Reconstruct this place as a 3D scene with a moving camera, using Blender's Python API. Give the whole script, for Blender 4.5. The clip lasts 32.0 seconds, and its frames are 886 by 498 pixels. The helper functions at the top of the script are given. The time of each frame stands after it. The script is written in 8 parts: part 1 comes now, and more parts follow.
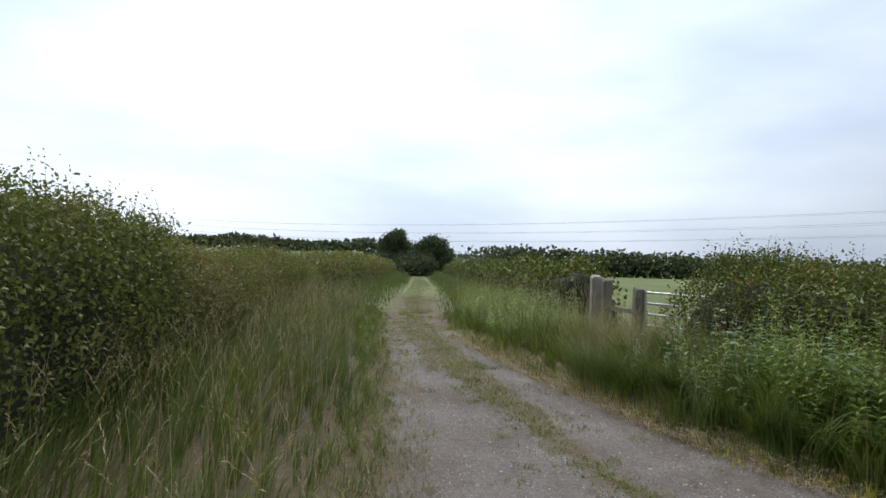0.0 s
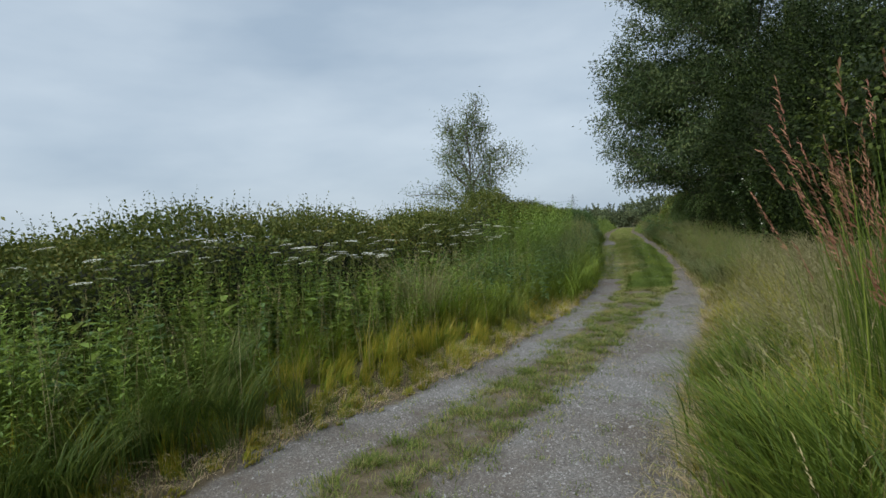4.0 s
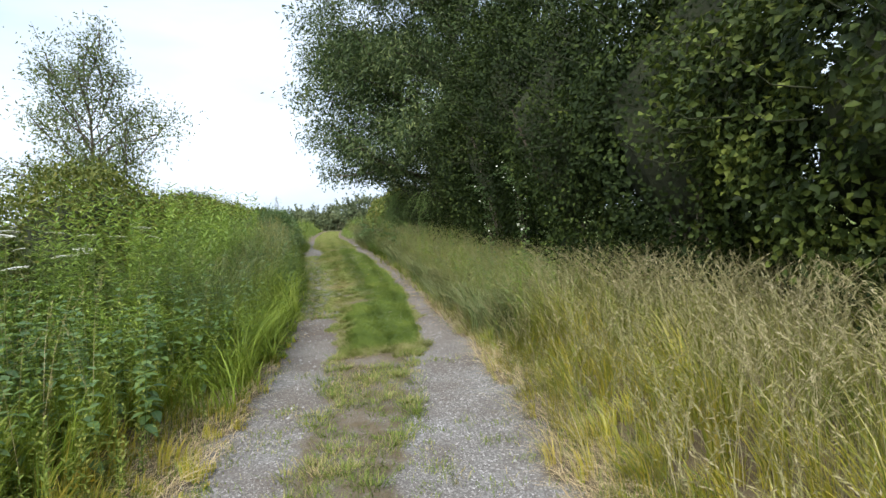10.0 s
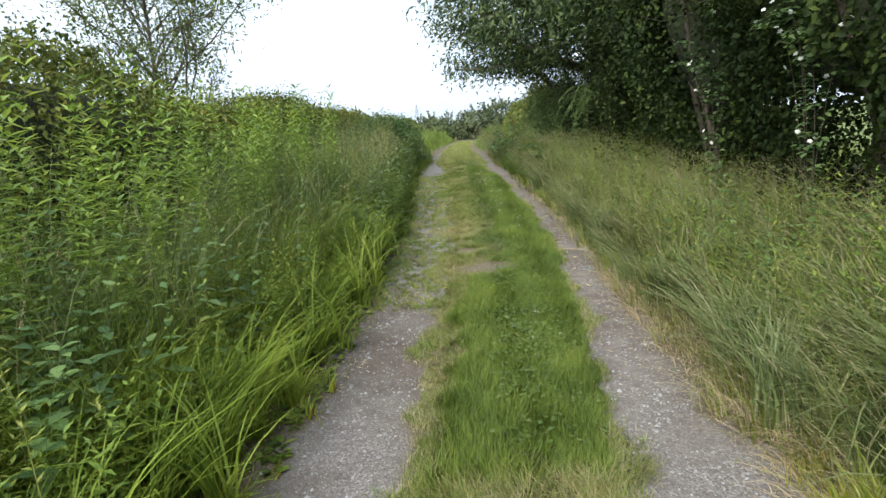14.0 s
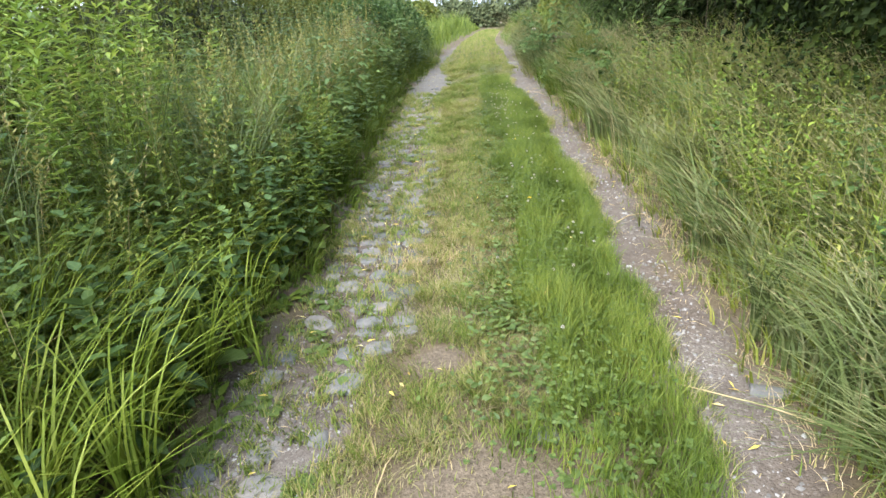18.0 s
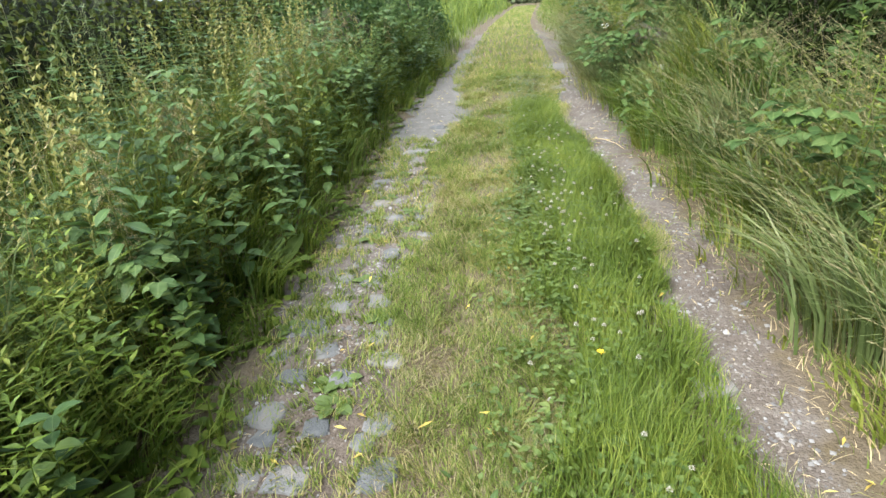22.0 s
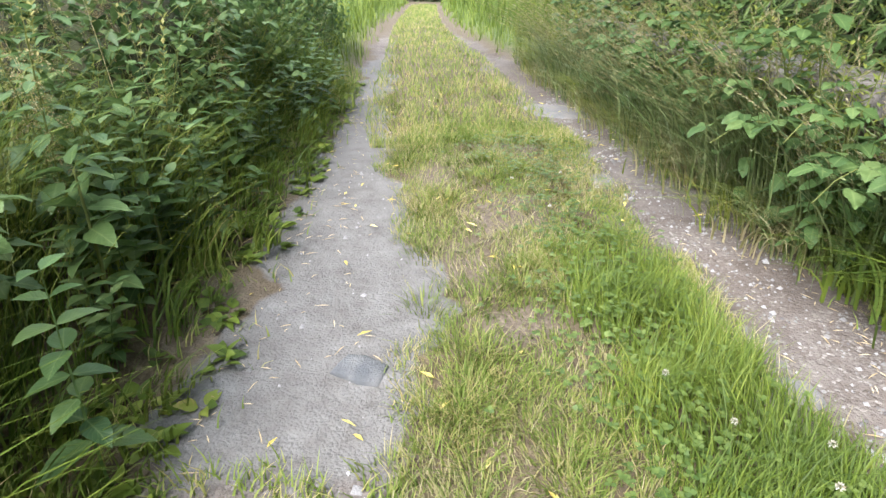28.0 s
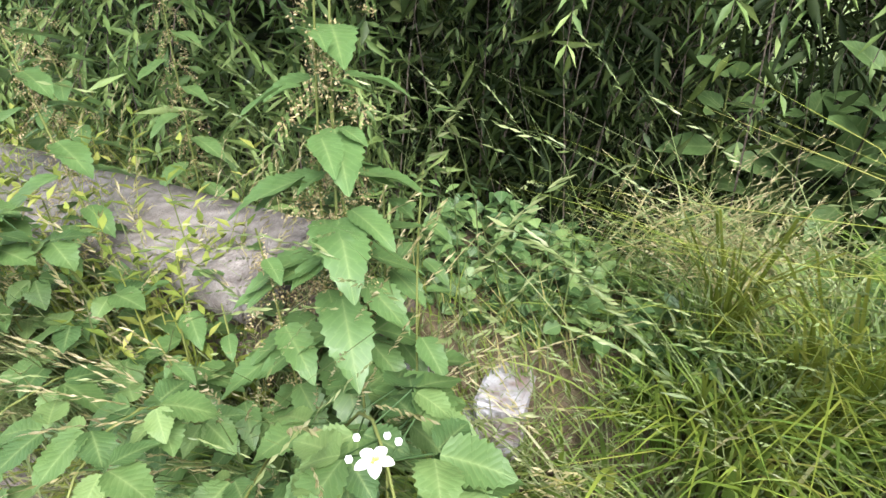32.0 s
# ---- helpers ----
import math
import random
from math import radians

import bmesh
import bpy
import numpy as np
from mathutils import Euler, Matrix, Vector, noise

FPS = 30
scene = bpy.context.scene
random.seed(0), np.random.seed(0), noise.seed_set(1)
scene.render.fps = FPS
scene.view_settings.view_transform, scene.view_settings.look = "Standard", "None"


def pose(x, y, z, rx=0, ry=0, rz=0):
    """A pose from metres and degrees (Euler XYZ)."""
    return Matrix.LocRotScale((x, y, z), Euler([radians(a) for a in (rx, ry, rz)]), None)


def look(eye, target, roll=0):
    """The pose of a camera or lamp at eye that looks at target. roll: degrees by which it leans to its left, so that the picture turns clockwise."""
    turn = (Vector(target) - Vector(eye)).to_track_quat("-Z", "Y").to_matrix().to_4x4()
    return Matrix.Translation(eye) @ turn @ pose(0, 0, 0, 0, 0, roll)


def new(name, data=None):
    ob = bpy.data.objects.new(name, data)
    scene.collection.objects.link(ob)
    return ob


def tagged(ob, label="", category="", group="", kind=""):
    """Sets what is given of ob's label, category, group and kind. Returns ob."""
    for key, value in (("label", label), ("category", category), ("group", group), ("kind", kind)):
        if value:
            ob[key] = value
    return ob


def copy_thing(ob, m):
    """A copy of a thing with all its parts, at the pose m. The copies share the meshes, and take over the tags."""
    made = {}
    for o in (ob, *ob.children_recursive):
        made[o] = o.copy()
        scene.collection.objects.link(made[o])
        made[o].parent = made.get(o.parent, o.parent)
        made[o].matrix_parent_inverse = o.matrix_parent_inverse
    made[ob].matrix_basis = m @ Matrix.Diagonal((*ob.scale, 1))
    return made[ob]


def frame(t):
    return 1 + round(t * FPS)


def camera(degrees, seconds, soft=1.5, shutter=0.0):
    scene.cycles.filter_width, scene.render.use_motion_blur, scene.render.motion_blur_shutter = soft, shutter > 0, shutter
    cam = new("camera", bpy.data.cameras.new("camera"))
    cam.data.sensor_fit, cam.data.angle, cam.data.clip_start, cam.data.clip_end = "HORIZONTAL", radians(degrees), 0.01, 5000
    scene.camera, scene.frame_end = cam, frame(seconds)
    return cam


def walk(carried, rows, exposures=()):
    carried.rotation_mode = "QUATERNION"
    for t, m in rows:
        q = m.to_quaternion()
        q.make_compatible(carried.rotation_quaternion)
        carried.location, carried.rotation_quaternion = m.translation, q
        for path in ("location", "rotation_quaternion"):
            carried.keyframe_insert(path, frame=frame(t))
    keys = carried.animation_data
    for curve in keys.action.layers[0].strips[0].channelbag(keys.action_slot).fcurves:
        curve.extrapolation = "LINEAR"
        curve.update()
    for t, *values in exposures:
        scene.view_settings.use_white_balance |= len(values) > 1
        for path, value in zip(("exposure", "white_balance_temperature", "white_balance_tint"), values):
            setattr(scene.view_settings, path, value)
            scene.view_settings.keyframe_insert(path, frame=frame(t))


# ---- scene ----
cam = camera(77.6, 32.0)
PATH = [
    (0, (-0.303, 0.540, 1.565), (-1.938, -0.613, 1.576), 1.9),
    (0.5, (-0.297, 0.553, 1.562), (-2.061, -0.389, 1.564), 1.2),
    (1, (-0.366, 0.663, 1.578), (-2.266, 0.041, 1.576), 0.5),
    (1.5, (-0.319, 0.826, 1.587), (-2.308, 0.610, 1.591), 0.5),
    (2, (-0.262, 1.005, 1.612), (-2.226, 1.378, 1.603), -1.7),
    (2.5, (-0.222, 1.228, 1.608), (-2.002, 2.141, 1.570), -4.2),
    (3, (-0.327, 1.513, 1.579), (-1.683, 2.982, 1.501), -3.6),
    (3.5, (-0.363, 1.862, 1.563), (-1.262, 3.647, 1.476), -4.6),
    (4, (-0.464, 2.289, 1.535), (-1.078, 4.191, 1.461), -3.5),
    (4.5, (-0.581, 2.797, 1.465), (-0.996, 4.751, 1.382), -2.9),
    (6.5, (-0.990, 4.451, 1.438), (-1.013, 6.441, 1.233), -5.7),
    (7, (-1.054, 5.026, 1.439), (-1.069, 7.002, 1.125), -5.5),
    (7.5, (-1.095, 5.571, 1.480), (-1.002, 7.545, 1.171), -6.4),
    (8, (-0.991, 6.106, 1.473), (-0.879, 8.093, 1.270), -5.3),
    (8.5, (-0.901, 6.600, 1.461), (-0.750, 8.587, 1.293), -4.5),
    (9, (-0.766, 7.100, 1.481), (-0.490, 9.075, 1.323), -5.3),
    (9.5, (-0.629, 7.615, 1.502), (-0.320, 9.587, 1.379), -3.8),
    (10, (-0.565, 8.191, 1.510), (-0.147, 10.143, 1.386), -2.9),
    (10.5, (-0.456, 8.713, 1.477), (-0.015, 10.662, 1.399), -3.7),
    (11, (-0.430, 9.206, 1.477), (-0.079, 11.174, 1.408), -3.8),
    (11.5, (-0.430, 9.738, 1.484), (-0.197, 11.721, 1.353), -4.8),
    (12, (-0.350, 10.281, 1.478), (-0.317, 12.276, 1.339), -5.7),
    (12.5, (-0.309, 10.810, 1.454), (-0.306, 12.801, 1.262), -4.9),
    (13, (-0.245, 11.348, 1.435), (-0.244, 13.333, 1.187), -5.6),
    (13.5, (-0.194, 11.855, 1.453), (-0.262, 13.824, 1.110), -4.9),
    (15.5, (-0.044, 13.865, 1.532), (-0.110, 15.788, 0.988), -1.6),
    (16, (0.029, 14.455, 1.526), (-0.107, 16.364, 0.945), -3.1),
    (16.5, (0.054, 15.021, 1.516), (-0.102, 16.924, 0.922), -2.9),
    (17, (0.072, 15.578, 1.484), (-0.054, 17.472, 0.855), -2.0),
    (17.5, (0.091, 16.109, 1.515), (-0.096, 17.970, 0.806), -3.0),
    (18, (0.083, 16.611, 1.505), (-0.107, 18.444, 0.728), -3.4),
    (18.5, (0.145, 17.098, 1.473), (-0.039, 18.906, 0.638), -4.3),
    (19, (0.155, 17.574, 1.470), (-0.069, 19.341, 0.562), -5.1),
    (19.5, (0.135, 18.050, 1.498), (-0.095, 19.779, 0.518), -5.6),
    (20, (0.210, 18.514, 1.536), (-0.070, 20.251, 0.585), -6.6),
    (20.5, (0.216, 18.941, 1.551), (-0.084, 20.733, 0.715), -5.7),
    (21, (0.186, 19.389, 1.603), (-0.102, 21.192, 0.789), -6.6),
    (21.5, (0.168, 19.840, 1.619), (-0.115, 21.642, 0.798), -6.6),
    (22, (0.041, 20.208, 1.623), (-0.269, 21.997, 0.783), -5.3),
    (22.5, (-0.113, 20.538, 1.615), (-0.546, 22.242, 0.662), -6.1),
    (23, (-0.214, 20.890, 1.566), (-0.835, 22.389, 0.396), -8.5),
    (23.5, (-0.331, 21.076, 1.473), (-1.053, 22.373, 0.132), -10.9),
    (24, (-0.471, 21.250, 1.443), (-1.165, 22.397, -0.040), -14.2),
    (24.5, (-0.506, 21.506, 1.468), (-1.154, 22.671, -0.022), -14.0),
    (25, (-0.470, 21.868, 1.565), (-1.156, 23.126, 0.170), -16.9),
    (25.5, (-0.526, 22.217, 1.631), (-1.036, 23.636, 0.317), -11.0),
    (26, (-0.503, 22.569, 1.698), (-0.912, 24.130, 0.516), -11.2),
    (26.5, (-0.404, 22.971, 1.787), (-0.770, 24.588, 0.668), -12.8),
    (28.5, (-0.648, 24.326, 1.422), (-0.236, 26.124, 0.649), 5.9),
    (29, (-0.517, 24.512, 1.502), (0.397, 26.141, 0.787), 4.8),
    (29.5, (-0.285, 24.626, 1.555), (0.891, 26.083, 0.853), 0.9),
    (30, (-0.146, 24.664, 1.603), (1.222, 25.927, 0.872), -1.2),
    (30.5, (-0.015, 24.775, 1.624), (1.502, 25.827, 0.856), -1.3),
    (31, (0.093, 24.896, 1.687), (1.668, 25.807, 0.857), -1.9),
    (31.5, (0.248, 24.961, 1.683), (1.850, 25.793, 0.821), -3.1),
    (32, (0.384, 25.045, 1.703), (1.953, 25.855, 0.764), -0.8),
]
EXPOSURES = [(0, 0.45, 6550, 15), (2, 0.1, 6500, 9), (3, 0.22, 6500, 7), (4.5, 0.4, 6500, 10), (7, 0.74, 6600, 12), (9, 1.1, 6600, 12), (11, 1.4, 6600, 12), (13, 1.3, 6550, 11), (16, 1.8, 6500, 13), (18, 2.05, 6450, 14), (19, 2.05, 6450, 14), (20, 1.98, 6450, 14), (22, 2.12, 6500, 12), (23, 2.14, 6500, 12), (26, 2.4, 6350, 17), (29, 2.35, 6350, 18), (30, 2.5, 6350, 19), (32, 2.66, 6400, 18)]
walk(cam, [(t, look(eye, target, roll)) for t, eye, target, roll in PATH], EXPOSURES)

# ---- world, sun ----
SUN_DIR = Vector((-0.42, -0.5, 0.76)).normalized()
world = bpy.data.worlds.new("overcast_sky")
scene.world = world
world.use_nodes = True
wn, wl = world.node_tree.nodes, world.node_tree.links
wn.clear()
w_out, w_bg = wn.new("ShaderNodeOutputWorld"), wn.new("ShaderNodeBackground")
w_sky = wn.new("ShaderNodeTexSky")
w_sky.sky_type = "NISHITA"
w_sky.sun_disc = False
w_sky.sun_elevation = math.asin(SUN_DIR.z)
w_sky.sun_rotation = math.atan2(SUN_DIR.x, SUN_DIR.y)
w_sky.dust_density = 2.5
w_co = wn.new("ShaderNodeTexCoord")
w_map = wn.new("ShaderNodeMapping")
w_map.inputs["Scale"].default_value = (1.0, 1.0, 3.2)
w_map.inputs["Rotation"].default_value = (0.05, 0.08, 0.6)
w_noise = wn.new("ShaderNodeTexNoise")
w_noise.inputs["Scale"].default_value = 1.9
w_noise.inputs["Detail"].default_value = 5.0
w_noise.inputs["Roughness"].default_value = 0.5
w_ramp = wn.new("ShaderNodeValToRGB")
w_ramp.color_ramp.elements[0].position, w_ramp.color_ramp.elements[0].color = 0.32, (4.6, 5.8, 7.2, 1)
w_ramp.color_ramp.elements[1].position, w_ramp.color_ramp.elements[1].color = 0.72, (7.6, 8.7, 9.8, 1)
# thinner cloud on the side of the hidden sun
w_sep = wn.new("ShaderNodeVectorMath")
w_sep.operation = "DOT_PRODUCT"
w_sep.inputs[1].default_value = SUN_DIR
w_glow = wn.new("ShaderNodeMapRange")
for key, value in (("From Min", 0.45), ("From Max", 0.98), ("To Min", 0.78), ("To Max", 1.7)):
    w_glow.inputs[key].default_value = value
w_mul = wn.new("ShaderNodeVectorMath")
w_mul.operation = "SCALE"
w_mix = wn.new("ShaderNodeMix")
w_mix.data_type = "RGBA"
w_mix.inputs["Factor"].default_value = 0.86
wl.new(w_co.outputs["Generated"], w_map.inputs["Vector"])
wl.new(w_map.outputs["Vector"], w_noise.inputs["Vector"])
wl.new(w_noise.outputs["Fac"], w_ramp.inputs["Fac"])
wl.new(w_co.outputs["Generated"], w_sep.inputs[0])
wl.new(w_sep.outputs["Value"], w_glow.inputs["Value"])
wl.new(w_ramp.outputs["Color"], w_mul.inputs[0])
wl.new(w_glow.outputs["Result"], w_mul.inputs["Scale"])
wl.new(w_sky.outputs["Color"], w_mix.inputs["A"])
wl.new(w_mul.outputs["Vector"], w_mix.inputs["B"])
wl.new(w_mix.outputs["Result"], w_bg.inputs["Color"])
w_bg.inputs["Strength"].default_value = 0.09
wl.new(w_bg.outputs["Background"], w_out.inputs["Surface"])
sun = new("sun", bpy.data.lights.new("sun", "SUN"))
sun.data.energy, sun.data.angle, sun.data.color = 2.3, radians(40), (1.0, 0.97, 0.92)
sun.matrix_world = look(SUN_DIR * 50, (0, 0, 0))


# ---- materials ----
def material(name, stops, rough=0.6, glow_through=0.0, noise=1.2, noise_amount=0.35, fine=60.0, bump=0.0, spec=0.35, metal=0.0, by="island", tint=None, veins=False):
    """A surface whose colour runs over stops by piece, by a broad noise and by a fine grain. tint: a colour that a wide noise brings in."""
    m = bpy.data.materials.new(name)
    m.use_nodes = True
    n, l = m.node_tree.nodes, m.node_tree.links
    n.clear()
    out, bsdf = n.new("ShaderNodeOutputMaterial"), n.new("ShaderNodeBsdfPrincipled")
    geo, co = n.new("ShaderNodeNewGeometry"), n.new("ShaderNodeTexCoord")
    info = n.new("ShaderNodeObjectInfo")
    broad, grain = n.new("ShaderNodeTexNoise"), n.new("ShaderNodeTexNoise")
    broad.inputs["Scale"].default_value, broad.inputs["Detail"].default_value = noise, 3.0
    grain.inputs["Scale"].default_value, grain.inputs["Detail"].default_value = fine, 4.0
    for tex in (broad, grain):
        l.new(geo.outputs["Position"], tex.inputs["Vector"])
    add = n.new("ShaderNodeMath")
    add.operation = "MULTIPLY_ADD"
    rnd = geo.outputs["Random Per Island"] if by == "island" else info.outputs["Random"]
    wide = n.new("ShaderNodeMath")
    wide.operation = "MULTIPLY_ADD"
    wide.inputs[1].default_value, wide.inputs[2].default_value = 2.2 * noise_amount, -1.1 * noise_amount
    l.new(broad.outputs["Fac"], wide.inputs[0])
    l.new(rnd, add.inputs[0])
    add.inputs[1].default_value = 1.0 - 0.5 * noise_amount
    l.new(wide.outputs[0], add.inputs[2])
    gr = n.new("ShaderNodeMath")
    gr.operation = "MULTIPLY_ADD"
    gr.inputs[1].default_value = 0.35
    l.new(grain.outputs["Fac"], gr.inputs[0])
    l.new(add.outputs[0], gr.inputs[2])
    sub = n.new("ShaderNodeMath")
    sub.operation = "SUBTRACT"
    sub.inputs[1].default_value = 0.17
    l.new(gr.outputs[0], sub.inputs[0])
    ramp = n.new("ShaderNodeValToRGB")
    el = ramp.color_ramp.elements
    while len(el) < len(stops):
        el.new(0.5)
    for e, (p, c) in zip(el, stops):
        e.position, e.color = p, (*c, 1)
    l.new(sub.outputs[0], ramp.inputs["Fac"])
    colour = ramp.outputs["Color"]
    if tint:
        far = n.new("ShaderNodeTexNoise")
        far.inputs["Scale"].default_value, far.inputs["Detail"].default_value = 0.55, 2.0
        l.new(geo.outputs["Position"], far.inputs["Vector"])
        rng_ = n.new("ShaderNodeMapRange")
        for key, value in (("From Min", 0.48), ("From Max", 0.68), ("To Min", 0.0), ("To Max", 0.75)):
            rng_.inputs[key].default_value = value
        l.new(far.outputs["Fac"], rng_.inputs["Value"])
        mx = n.new("ShaderNodeMix")
        mx.data_type = "RGBA"
        l.new(rng_.outputs["Result"], mx.inputs["Factor"])
        l.new(colour, mx.inputs["A"])
        mx.inputs["B"].default_value = (*tint, 1)
        colour = mx.outputs["Result"]
    if veins:
        def number(kind, a, b):
            x = n.new("ShaderNodeMath")
            x.operation = kind
            for sock, v in zip(x.inputs, (a, b)):
                if isinstance(v, (int, float)):
                    sock.default_value = v
                else:
                    l.new(v, sock)
            return x.outputs[0]
        rib, along = n.new("ShaderNodeAttribute"), n.new("ShaderNodeAttribute")
        rib.attribute_name, along.attribute_name = "rib", "along"
        mid = number("POWER", rib.outputs["Fac"], 14.0)
        slant = number("ADD", number("MULTIPLY", along.outputs["Fac"], 9.0), number("MULTIPLY", rib.outputs["Fac"], 2.6))
        line = number("PINGPONG", slant, 0.5)
        fine_line = number("MULTIPLY", number("SUBTRACT", 1.0, number("MINIMUM", number("MULTIPLY", line, 6.0), 1.0)), number("GREATER_THAN", rib.outputs["Fac"], 0.004))
        vein = number("MINIMUM", number("ADD", number("MULTIPLY", mid, 0.26), number("MULTIPLY", fine_line, 0.07)), 0.3)
        vx = n.new("ShaderNodeMix")
        vx.data_type = "RGBA"
        l.new(vein, vx.inputs["Factor"])
        l.new(colour, vx.inputs["A"])
        vx.inputs["B"].default_value = (0.34, 0.42, 0.17, 1)
        colour = vx.outputs["Result"]
        vb = n.new("ShaderNodeBump")
        vb.inputs["Strength"].default_value, vb.inputs["Distance"].default_value = 0.3, 0.002
        l.new(line, vb.inputs["Height"])
        l.new(vb.outputs["Normal"], bsdf.inputs["Normal"])
    l.new(colour, bsdf.inputs["Base Color"])
    bsdf.inputs["Roughness"].default_value = rough
    bsdf.inputs["Specular IOR Level"].default_value = spec
    bsdf.inputs["Metallic"].default_value = metal
    if bump:
        b = n.new("ShaderNodeBump")
        b.inputs["Strength"].default_value, b.inputs["Distance"].default_value = bump, 0.02
        l.new(grain.outputs["Fac"], b.inputs["Height"])
        l.new(b.outputs["Normal"], bsdf.inputs["Normal"])
    if glow_through:
        tr, mixer = n.new("ShaderNodeBsdfTranslucent"), n.new("ShaderNodeMixShader")
        l.new(colour, tr.inputs["Color"])
        mixer.inputs[0].default_value = glow_through
        l.new(bsdf.outputs[0], mixer.inputs[1])
        l.new(tr.outputs[0], mixer.inputs[2])
        l.new(mixer.outputs[0], out.inputs["Surface"])
    else:
        l.new(bsdf.outputs[0], out.inputs["Surface"])
    return m


def leafy(name, stops, rough=0.5, *rest, blue=0.85, red=1.12, **more):
    """Living plant colours: little blue, a soft sheen."""
    more.setdefault("spec", 0.22)
    return material(name, [(p, (r * red, g, b * blue)) for p, (r, g, b) in stops], rough + 0.08, *rest, **more)


